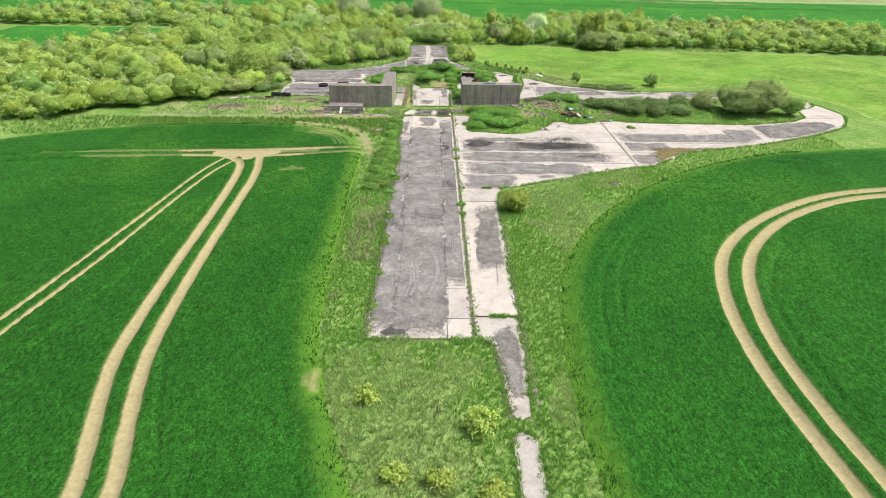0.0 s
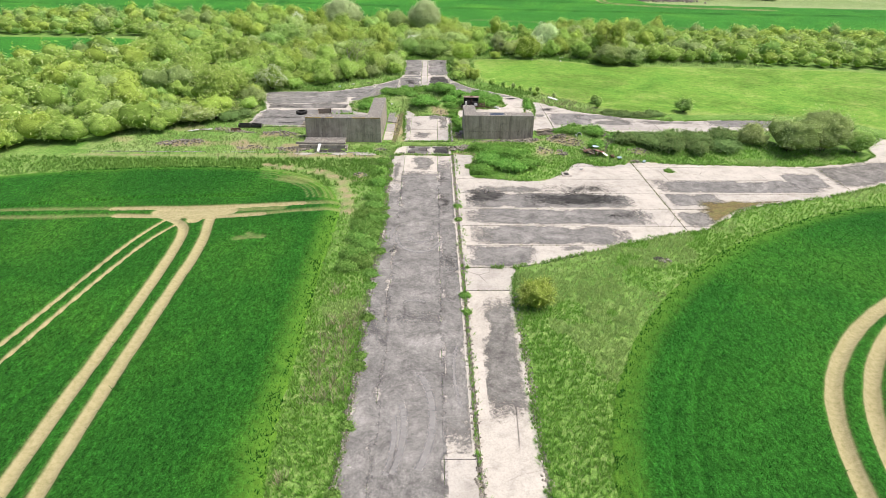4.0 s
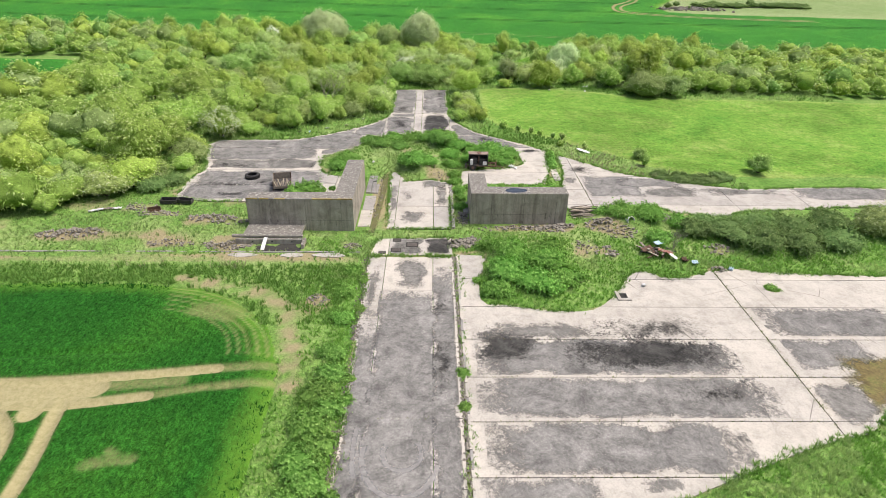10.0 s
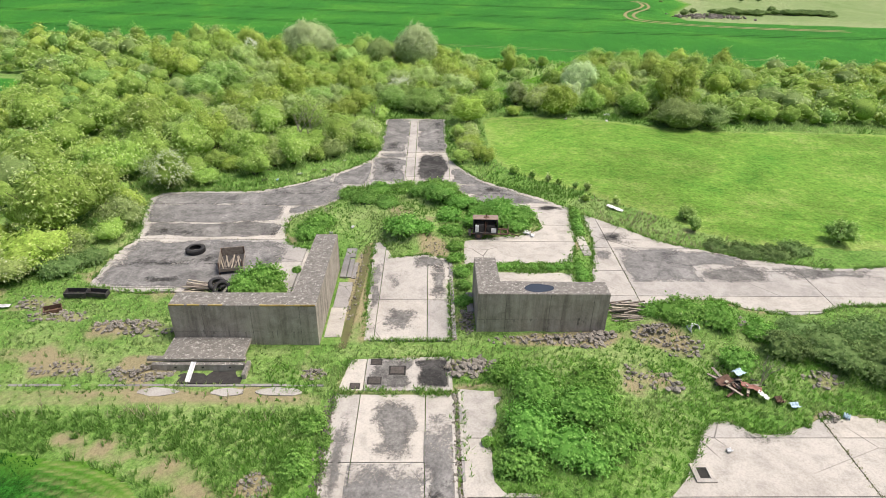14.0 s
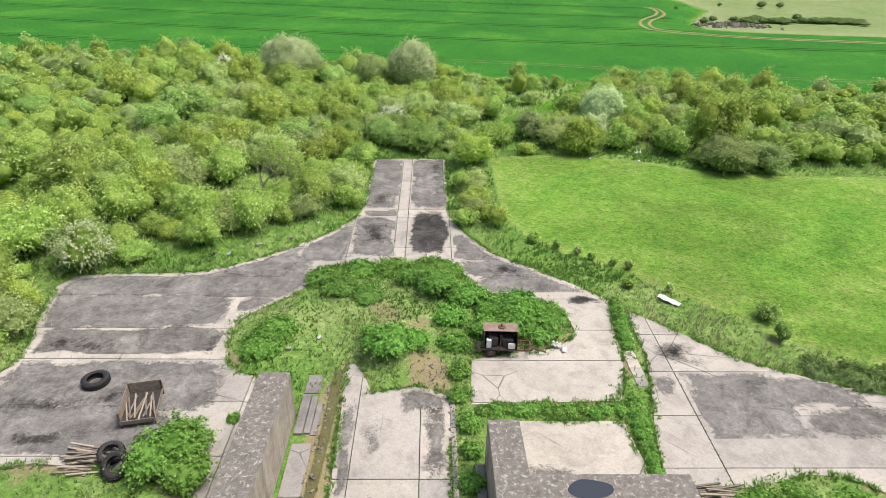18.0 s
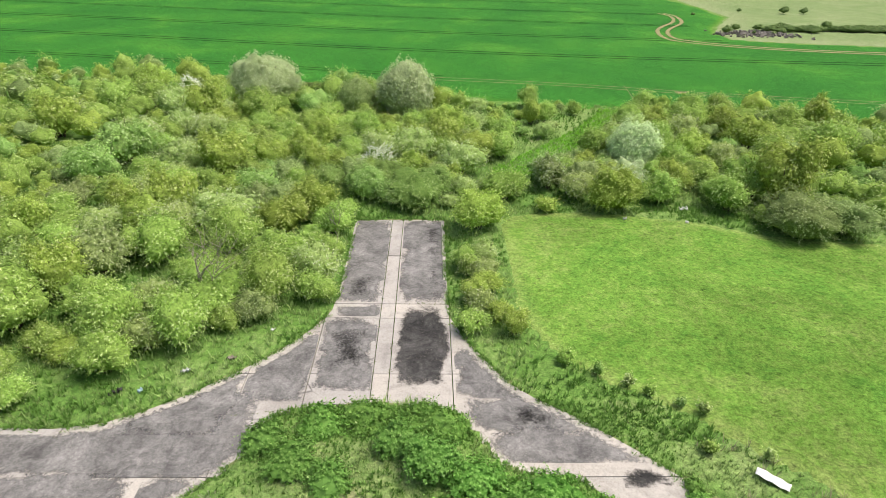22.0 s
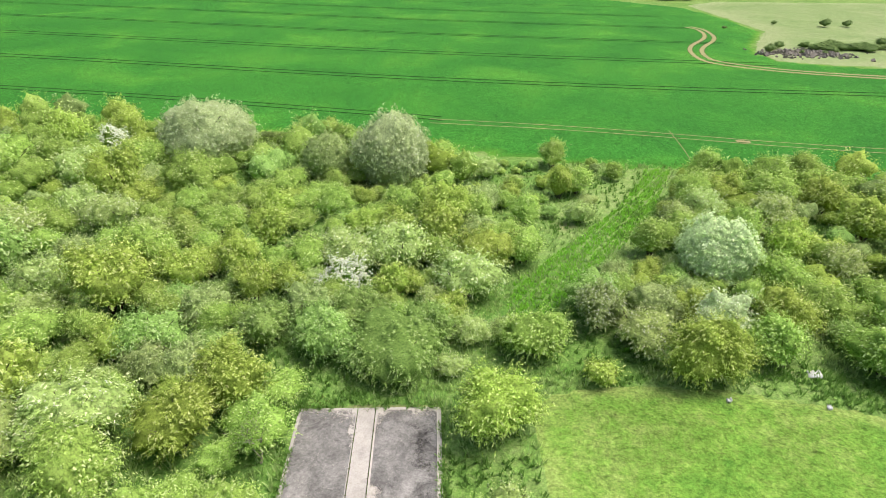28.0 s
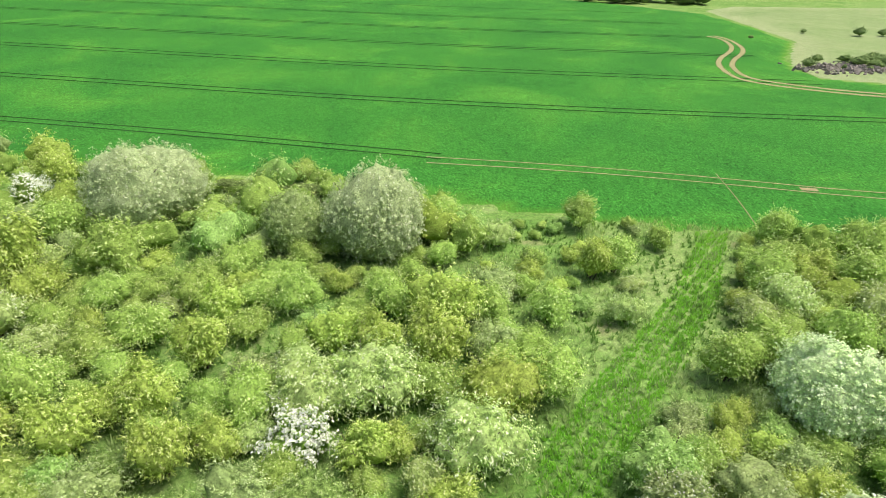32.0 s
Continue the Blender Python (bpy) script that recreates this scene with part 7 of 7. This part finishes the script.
for i in range(2):
    bm = bmesh.new()
    block(bm, -0.17 + i * 0.19, -0.75, -0.025, 0.0 + i * 0.19, 0.75, 0.025, 0.01)
    bm.transform(pose(-15.1, 98.75, 0.42, 27, 0, -6))
    part("board", bm, WHITE, plank)

# long low kerb wall with bare footing slabs
kerb = tagged(new("low_kerb_wall"), "long low mossy concrete kerb wall", "kerb")
for i in range(16):
    box("kerb_length", kerb, CONCRETE_GREY, -45.7 + i * 2.5, 97.56 + 0.008 * i, -0.1, -43.24 + i * 2.5, 97.78 + 0.008 * i, 0.08 + 0.015 * (i % 3), 0.02)
for x0, x1 in ((-18.3, -15.4), (-13.2, -11.0), (-10.3, -7.0)):
    f_ = tagged(new("footing_slab"), "bare pale concrete footing in moss", "slab", "bare footings")
    n_ = 14
    poly = [((x0 + x1) / 2 + math.cos(6.283 * i / n_) * (x1 - x0) / 2 * RUB.uniform(0.85, 1.1), 97.1 + math.sin(6.283 * i / n_) * 0.42 * RUB.uniform(0.75, 1.15)) for i in range(n_)]
    put("slab", slab_mesh(poly, 0.12, 0.2), CONCRETE, f_)

# slabs and steps along the west wall's foot
foot = tagged(new("wall_footing"), "broken concrete footing along the blast wall", "footing")
for x0, y0, x1, y1, z1 in ((-6.55, 103.2, -5.25, 107.2, 0.13), (-6.45, 107.23, -5.22, 111.1, 0.15), (-6.5, 111.8, -5.95, 115.3, 0.3), (-5.9, 111.9, -5.5, 115.2, 0.22), (-5.46, 111.8, -5.1, 114.6, 0.15), (-6.5, 115.6, -5.5, 117.4, 0.12)):
    box("slab", foot, CONCRETE if y0 < 105 else CONCRETE_GREY, x0, y0, -0.15, x1, y1, z1, 0.03)
gully = ribbon([(-5.02, 101.8), (-4.9, 104), (-4.72, 107), (-4.6, 110), (-4.5, 113), (-4.5, 118)], 0.3, DAMP_SOIL, 0.115, "damp")
tagged(gully, "damp mossy gully between footing and pad", "gully", kind="structure")
gully.name = "gully"
box("slab", foot, CONCRETE_GREY, 4.62, 106.6, -0.15, 5.16, 109.4, 0.25, 0.03)
stepw = tagged(new("concrete_strip_cover"), "row of pale concrete duct covers in grass", "duct cover")
for i in range(4):
    box("cover", stepw, CONCRETE, 16.42, 116.35 + i * 1.0, -0.1, 17.28, 117.3 + i * 1.0, 0.1, 0.02)

# channel kerb of the pad
chan = tagged(new("drain_channel"), "narrow concrete drain channel with broken covers", "drain")
for i in range(20):
    box("cover", chan, CONCRETE if i % 3 else CONCRETE_GREY, 3.48, 67.2 + i * 1.5, -0.1, 3.66, 68.66 + i * 1.5, 0.10, 0.012)
for i in range(8):
    box("cover", chan, CONCRETE if i % 3 else CONCRETE_GREY, 3.30, 103.2 + i * 1.55, -0.1, 3.62, 104.7 + i * 1.55, 0.11, 0.012)

# iron manholes and the open drain pit
for x, y, s in ((-2.3, 100.3, 0.42), (-3.6, 97.75, 0.36), (-0.75, 99.4, 0.6), (-2.3, 98.3, 0.5)):
    mh = tagged(new("manhole"), "rusty square iron manhole cover in concrete", "manhole", "manholes")
    bm = bmesh.new()
    block(bm, x - s, y - s * 0.8, 0.03, x + s, y + s * 0.8, 0.078, 0.01)
    part("frame", bm, DARKVOID, mh)
    bm = bmesh.new()
    block(bm, x - s * 0.8, y - s * 0.62, 0.06, x + s * 0.8, y + s * 0.62, 0.09, 0.008)
    part("lid", bm, IRON, mh)
pitb = tagged(new("drain_pit"), "small open drain pit with a pale concrete rim", "drain")
for x0, y0, x1, y1 in ((17.0, 89.55, 18.2, 89.8), (17.0, 90.6, 18.2, 90.9), (17.0, 89.8, 17.3, 90.6), (17.9, 89.8, 18.2, 90.6)):
    box("rim", pitb, CONCRETE, x0, y0, 0.0, x1, y1, 0.17, 0.015)
# shallow block; its near-black colour stands in for the pit's shade
box("pit_floor", pitb, DARKVOID, 17.3, 89.8, 0.0, 17.9, 90.6, 0.09, 0.0, "dark pit bottom")
hole = tagged(new("burrow"), "dark burrow hole with earth spoil in grass", "hole")
# a flattened solid, painted near-black as the shade in the burrow
bm = bmesh.new()
bmesh.ops.create_uvsphere(bm, u_segments=14, v_segments=7, radius=0.5, matrix=Matrix.LocRotScale((22.2, 68.5, 0.05), None, (1.2, 0.8, 0.25)))
part("mouth", bm, DARKVOID, hole)


# tyres
def tyre(label, x, y, z, R, w, tilt=(0, 0)):
    base = tagged(new("tyre"), label, "tyre", "old tyres")
    prof = [(-0.5, 0.62), (-0.5, 0.86), (-0.42, 0.97), (-0.2, 1.0), (0.2, 1.0), (0.42, 0.97), (0.5, 0.86), (0.5, 0.62), (0.4, 0.60), (0.4, 0.84), (0.3, 0.9), (-0.3, 0.9), (-0.4, 0.84), (-0.4, 0.60)]
    n_ = 36
    vv = [(math.cos(6.2832 * i / n_) * R * q, math.sin(6.2832 * i / n_) * R * q, u * w) for i in range(n_) for u, q in prof]
    m_ = len(prof)
    ff = [(i * m_ + k, ((i + 1) % n_) * m_ + k, ((i + 1) % n_) * m_ + (k + 1) % m_, i * m_ + (k + 1) % m_) for i in range(n_) for k in range(m_)]
    put("carcass", mesh_np("carcass", vv, ff, smooth=True), RUBBER, base)
    lug = []
    for i in range(30):
        a = 6.2832 * i / 30
        for sgn in (-1, 1):
            bm = bmesh.new()
            bmesh.ops.create_cube(bm, size=1.0, matrix=pose(math.cos(a + sgn * 0.05) * R * 1.0, math.sin(a + sgn * 0.05) * R * 1.0, sgn * w * 0.24, sgn * 25, 0, math.degrees(a)) @ Matrix.Diagonal((0.07, 0.07, w * 0.42, 1)))
            vs_ = np.array([v_.co[:] for v_ in bm.verts])
            fs_ = np.array([[v_.index for v_ in f_.verts] for f_ in bm.faces])
            bm.free()
            lug.append((vs_, fs_))
    put("tread", mesh_np("tread", *join_np(lug)), RUBBER, base)
    base.matrix_basis = pose(x, y, z, tilt[0], tilt[1], 0)
    return base


tyre("large black tractor tyre lying on concrete", -20.85, 116.6, 0.29, 0.86, 0.46)
tyre("black tyre on the timber heap", -16.7, 110.0, 0.55, 0.72, 0.36, (14, 8))
tyre("black tyre leaning on another tyre", -15.9, 108.9, 0.75, 0.78, 0.38, (38, -10))
tyre("old tyre half buried in weeds", -5.4, 127.0, 0.75, 0.5, 0.25, (20, 10))

# timber-sided cart with slats
cart = tagged(new("farm_cart"), "grey wooden farm cart body full of broken slats", "cart")
cm = pose(-16.6, 114.0, 0.05, 0, 0, 12)


def cbox(name, mat_, x0, y0, z0, x1, y1, z1, tilt=(0, 0, 0), label="", parent=None, m=None):
    bm = bmesh.new()
    c_ = ((x0 + x1) / 2, (y0 + y1) / 2, (z0 + z1) / 2)
    block(bm, x0 - c_[0], y0 - c_[1], z0 - c_[2], x1 - c_[0], y1 - c_[1], z1 - c_[2], 0.012)
    bm.transform((m or cm) @ pose(*c_, *tilt))
    return part(name, bm, mat_, parent or cart, label)


cbox("floor", BLACKPAINT, -1.0, -1.45, 0.35, 1.0, 1.45, 0.42)
cbox("side_panel", OLDWOOD, -1.06, -1.45, 0.3, -1.0, 1.45, 1.15)
cbox("end_panel", OLDWOOD, -1.0, 1.42, 0.3, 1.05, 1.48, 1.2)
cbox("side_rail", OLDWOOD, 1.0, -1.45, 0.35, 1.06, 1.4, 0.55)
cbox("front_rail", OLDWOOD, -1.0, -1.5, 0.3, 1.0, -1.44, 0.6)
for i in range(11):
    cbox("slat", OLDWOOD if i % 3 else TWIG, -0.9 + i * 0.16, -1.3 + 0.1 * (i % 3), 0.46 + 0.03 * (i % 4), -0.8 + i * 0.16, 0.7 + 0.15 * (i % 4), 0.50 + 0.03 * (i % 4), (RUB.uniform(-6, 6), RUB.uniform(-8, 8), RUB.uniform(-14, 14)))
for px_, py_ in ((-1.0, -1.4), (1.0, -1.4), (-1.0, 1.4), (1.0, 1.4)):
    cbox("post", RUST, px_ - 0.05, py_ - 0.05, -0.05, px_ + 0.05, py_ + 0.05, 1.2)

for lab, x, y, w, d, n_, zr in (("heap of grey split timber", -18.2, 109.8, 1.5, 1.1, 34, 0.5), ("stack of weathered grey timber by the blast wall", 17.8, 106.4, 2.2, 1.4, 74, 0.9)):
    heap = tagged(new("timber_heap"), lab, "timber", "timber heaps")
    for i in range(n_):
        L = RUB.uniform(1.0, 2.4)
        bm = bmesh.new()
        block(bm, -L / 2, -0.06, -0.04, L / 2, 0.06, 0.04, 0.01)
        bm.transform(pose(x + RUB.uniform(-w, w) * 0.35, y + RUB.uniform(-d, d), 0.1 + zr * (i / n_) * RUB.random(), RUB.uniform(-8, 8), RUB.uniform(-7, 7), RUB.uniform(-14, 14)))
        part("plank", bm, OLDWOOD if i % 4 else TWIG, heap)

# feed troughs dumped in the grass
for x, y, rz, L, W, mt, lab in ((-28.0, 108.7, 4, 1.7, 0.85, BLACKPAINT, "black open metal trough in grass"), (-26.2, 108.7, -3, 1.6, 0.7, BLACKPAINT, "black metal trough beside another"), (-28.6, 106.2, 30, 1.3, 0.8, RUST, "rusty brown open box in grass")):
    tr = tagged(new("trough"), lab, "trough", "dumped troughs")
    tm = pose(x, y, 0.25, 4, 3, rz)
    cbox("base", mt, -L / 2, -W / 2, 0, L / 2, W / 2, 0.05, (0, 0, 0), "", tr, tm)
    for x0, y0, x1, y1 in ((-L / 2, -W / 2, L / 2, -W / 2 + 0.05), (-L / 2, W / 2 - 0.05, L / 2, W / 2), (-L / 2, -W / 2 + 0.05, -L / 2 + 0.05, W / 2 - 0.05), (L / 2 - 0.05, -W / 2 + 0.05, L / 2, W / 2 - 0.05)):
        cbox("side", mt, x0, y0, 0.05, x1, y1, 0.42, (0, 0, 0), "", tr, tm)

# derelict wheeled generator trailer
tl = tagged(new("equipment_trailer"), "derelict black equipment trailer with a rusty roof", "trailer")
gm = pose(7.15, 120.2, 0.06, 0, 0, -2)
for nm, mt, x0, y0, z0, x1, y1, z1, lab in (
        ("chassis_rail", RUST, -1.5, -0.62, 0.55, 2.3, -0.52, 0.67, ""), ("chassis_rail", RUST, -1.5, 0.52, 0.55, 2.3, 0.62, 0.67, ""), ("cross_member", RUST, 2.2, -0.5, 0.55, 2.3, 0.5, 0.67, ""), ("cross_member", RUST, 1.5, -0.5, 0.55, 1.58, 0.5, 0.67, ""), ("floor_plate", BLACKPAINT, -1.25, -0.72, 0.68, 1.2, 0.72, 0.74, ""),
        ("back_panel", BLACKPAINT, -1.2, 0.68, 0.75, 1.15, 0.73, 2.0, ""), ("end_panel", BLACKPAINT, -1.25, -0.72, 0.75, -1.2, 0.67, 2.0, ""), ("end_panel", BLACKPAINT, 1.15, -0.72, 0.75, 1.2, 0.67, 2.0, ""), ("centre_post", RUST, -0.08, -0.72, 0.75, -0.02, -0.66, 2.0, ""), ("roof", ROOFRUST, -1.3, -0.25, 2.01, 1.25, 0.8, 2.06, "flat brown rusty roof sheet"),
        ("engine", BLACKPAINT, -0.9, -0.4, 0.76, -0.2, 0.5, 1.5, "black engine block"), ("engine", BLACKPAINT, 0.15, -0.45, 0.76, 0.95, 0.5, 1.4, "black machinery block"), ("sack", WHITE, -1.05, -0.62, 0.76, -0.7, -0.3, 1.45, "torn white plastic"), ("sack", WHITE, 0.55, -0.66, 0.76, 1.05, -0.5, 1.2, "torn white plastic"), ("mud_board", OLDWOOD, -1.7, -0.5, 0.3, -1.45, 0.4, 0.62, "")):
    cbox(nm, mt, x0, y0, z0, x1, y1, z1, (0, 0, 0), lab, tl, gm)
for a, b in (((1.25, -0.68, 1.15), (2.3, -0.6, 1.15)), ((2.3, -0.6, 0.6), (2.3, -0.6, 1.15)), ((2.3, 0.6, 0.6), (2.3, 0.6, 1.15)), ((2.3, -0.6, 1.15), (2.3, 0.6, 1.15)), ((1.75, -0.6, 0.6), (1.75, -0.6, 1.15)), ((-0.2, -0.78, 0.4), (0.1, -0.7, 1.9))):
    rod("guard_rail", tl, RUST, gm @ Vector(a), gm @ Vector(b), 0.03)
rod("drawbar", tl, RUST, gm @ Vector((2.2, -0.1, 0.55)), gm @ Vector((3.4, -0.25, 0.25)), 0.06)
bm = bmesh.new()
bmesh.ops.create_cone(bm, cap_ends=True, segments=20, radius1=0.3, radius2=0.24, depth=0.08, matrix=gm @ pose(0.05, 0.25, 2.1))
bmesh.ops.create_cone(bm, cap_ends=True, segments=12, radius1=0.06, radius2=0.05, depth=0.3, matrix=gm @ pose(0.05, 0.25, 2.24))
part("exhaust_cap", bm, RUST, tl)
for sgn in (-1, 1):
    bm = bmesh.new()
    bmesh.ops.create_cone(bm, cap_ends=True, segments=24, radius1=0.4, radius2=0.4, depth=0.22, matrix=gm @ pose(-0.7, sgn * 0.62, 0.4, 90))
    bmesh.ops.bevel(bm, geom=[e for e in bm.edges if len(e.link_faces) == 2 and any(len(f_.verts) > 4 for f_ in e.link_faces)], offset=0.05, segments=2, affect="EDGES")
    w_ = part("wheel", bm, RUBBER, tl, "flat black wheel")
    bm = bmesh.new()
    bmesh.ops.create_cone(bm, cap_ends=True, segments=16, radius1=0.2, radius2=0.16, depth=0.06, matrix=gm @ pose(-0.7, sgn * 0.75, 0.4, 90))
    part("hub", bm, RUST, w_)

# puddle in the hollow on top of the east wall
pud = Mat("still_water", 0.05, 0.5)
pud.color((0.035, 0.045, 0.06))
n_ = 40
ring = [(9.95 + math.cos(6.2832 * i / n_) * 1.15 * (1 + 0.06 * math.sin(12.566 * i / n_)), 104.86 + math.sin(6.2832 * i / n_) * 0.6 * (1 + 0.08 * math.cos(18.85 * i / n_)), 3.606) for i in range(n_)]
me = bpy.data.meshes.new("water")
me.from_pydata(ring, [], [tuple(range(n_))])
put("water_film", me, pud.m, wall_e, "shallow dark puddle")
for wl, pts in ((wall_w, [(-17.38, 102.285, -6.77, 102.299)]), ):
    for x0, y0, x1, y1 in pts:
        for i in range(34):
            a = x0 + (x1 - x0) * RUB.random()
            if 0.35 < (a - x0) / (x1 - x0) < 0.6:
                continue
            box("lichen_patch", wl, LICHEN, a, 102.285 - 0.0015 * (i % 9), 3.56 - RUB.uniform(0, 0.04), min(a + RUB.uniform(0.2, 0.9), -6.8), 102.36 + RUB.uniform(0, 0.05), 3.603 + 0.0012 * i, 0.0, "ochre lichen crust")
for wl, x0, x1, yf in ((wall_w, -17.4, -6.75, 102.3), (wall_e, 5.2, 15.3, 104.0)):
    for i in (1, 3, 5):
        xx = x0 + (x1 - x0) * (i + 0.3) / 6
        box("joint_seam", wl, DARKVOID, xx - 0.008, yf - 0.004, 0.0, xx + 0.008, yf + 0.03, 3.5, 0.0, "dark vertical construction joint")
    box("joint_seam", wl, DARKVOID, x0 + 0.06, yf - 0.004, 1.225, x1 - 0.06, yf + 0.03, 1.237, 0.0, "dark horizontal lift joint")
    for i in range(9):
        xx = RUB.uniform(x0 + 0.5, x1 - 0.5)
        box("spall", wl, RUBBLE, xx, yf - 0.006, RUB.uniform(0.6, 1.1), xx + RUB.uniform(0.05, 0.16), yf + 0.03, RUB.uniform(1.15, 1.5), 0.0, "rough spalled scar")

# ---- litter and sheets ----
def scrap(name, label, x, y, z, L, W, mt, rot, bend=0.06, cat="litter"):
    base = tagged(new(name), label, cat)
    nx_, ny_ = 9, 5
    vv = [((i / (nx_ - 1) - 0.5) * L, (j / (ny_ - 1) - 0.5) * W, bend * math.sin(i * 1.9 + j) + bend * math.cos(j * 2.3)) for j in range(ny_) for i in range(nx_)]
    ff = [(j * nx_ + i, j * nx_ + i + 1, (j + 1) * nx_ + i + 1, (j + 1) * nx_ + i) for j in range(ny_ - 1) for i in range(nx_ - 1)]
    me_ = mesh_np("sheet", vv, ff, smooth=True)
    ob = put("sheet", me_, mt, base)
    sol = ob.modifiers.new("thickness", "SOLIDIFY")
    sol.thickness = 0.02
    gz_ = max(0.05, float(height(np.array([x]), np.array([y]))[0]))
    base.matrix_basis = pose(x, y, gz_ + z, *rot)
    return base


scrap_heap = tagged(new("scrap_heap"), "heap of dark boards and rusty scrap under sheets", "scrap heap")
for i in range(26):
    L = RUB.uniform(0.6, 1.8)
    bm = bmesh.new()
    block(bm, -L / 2, -0.09, -0.03, L / 2, 0.09, 0.03, 0.008)
    bm.transform(pose(22.9 + RUB.uniform(-1.3, 1.2), 97.4 + RUB.uniform(-0.9, 1.3), 0.42 + 0.35 * RUB.random(), RUB.uniform(-20, 20), RUB.uniform(-16, 16), RUB.uniform(0, 180)))
    part("board", bm, (OLDWOOD, BLACKPAINT, RUST, TWIG)[i % 4], scrap_heap)
scrap("panel_sheet", "white warped panel lying in the verge", 22.3, 127.0, 0.22, 1.9, 0.7, WHITE, (4, 6, -38), 0.05, "panel")
for k in range(3):
    scrap("panel_sheet", "pale slatted panel dumped beside the scrub", -34.9 + 0.9 * k, 106.4 + 0.25 * k, 0.2, 1.5, 0.5, (WHITE, OLDWOOD, WHITE)[k], (5, -6, 12 - 9 * k), 0.04, "panel")
scrap("corrugated_sheet", "rusty red corrugated sheet on scrap", 23.4, 96.8, 0.5, 1.5, 0.6, REDDISH, (5, 12, -12), 0.05, "metal sheet")
scrap("corrugated_sheet", "rusty brown metal sheet on scrap", 21.9, 97.6, 0.45, 1.2, 0.7, RUST, (8, -8, 25), 0.05, "metal sheet")
scrap("plastic_sheet", "pale blue plastic sheet on scrap", 23.0, 98.0, 0.65, 0.9, 0.6, BLUEISH, (10, 4, 30), 0.08, "plastic sheet")
scrap("corrugated_sheet", "white corrugated sheet beside scrap", 24.0, 96.2, 0.4, 0.8, 0.4, WHITE, (10, 20, -40), 0.05, "metal sheet")
scrap("plastic_crate", "pale blue broken plastic tub", 25.8, 95.5, 0.3, 0.7, 0.45, BLUEISH, (20, 4, 12), 0.08, "tub")
scrap("rusty_scrap", "brown rusty scrap lump in grass", 25.0, 96.0, 0.2, 0.6, 0.6, RUST, (10, 4, 12), 0.15, "scrap")
for x, y, L, W, mt, lab in ((11.5, 120.8, 0.7, 0.45, WHITE, "white litter beside the nettles"), (12.0, 120.3, 0.5, 0.35, WHITE, "crumpled white sack on concrete"), (-1.1, 121.6, 0.6, 0.4, BLUEISH, "blue and white plastic litter on the mound"), (0.1, 120.6, 0.45, 0.35, WHITE, "white plastic litter on the mound"), (-6.4, 121.3, 0.4, 0.3, WHITE, "white litter in the grass"), (-8.4, 119.9, 0.35, 0.25, WHITE, "small white litter"),
                            (31.0, 164.5, 0.9, 0.7, WHITE, "white crumpled sack under bushes"), (23.6, 161.9, 0.4, 0.35, WHITE, "small white litter on the meadow"), (-14.8, 136.6, 0.6, 0.45, WHITE, "white litter in the verge"), (-9.8, 141.5, 0.4, 0.3, WHITE, "white litter in the verge"), (-17.1, 134.5, 0.45, 0.3, BLUEISH, "blue litter in the verge"), (-18.7, 134.4, 0.9, 0.5, BLACKPAINT, "dark dumped rubbish in the verge"), (28.9, 94.7, 0.4, 0.35, BLUEISH, "pale blue litter at the apron edge"),
                            (30.2, 161.2, 0.3, 0.25, WHITE, "tiny white litter on the meadow"), (19.9, 91.9, 0.35, 0.3, WHITE, "small stone-white litter on the apron"), (-12.0, 138.0, 0.6, 0.5, OLDWOOD, "brown twiggy rubbish in the verge")):
    scrap("litter", lab, x, y, 0.12, L, W, mt, (RUB.uniform(-20, 20), RUB.uniform(-20, 20), RUB.uniform(0, 180)), 0.09)
drum = tagged(new("pipe_section"), "short dark pipe section in rubble", "pipe")
bm = bmesh.new()
bmesh.ops.create_cone(bm, cap_ends=False, segments=20, radius1=0.42, radius2=0.42, depth=0.9, matrix=pose(21.8, 103.4, 0.95, 70, 0, 15))
ob = part("pipe", bm, WHITE, drum)
sol = ob.modifiers.new("thickness", "SOLIDIFY")
sol.thickness = 0.05
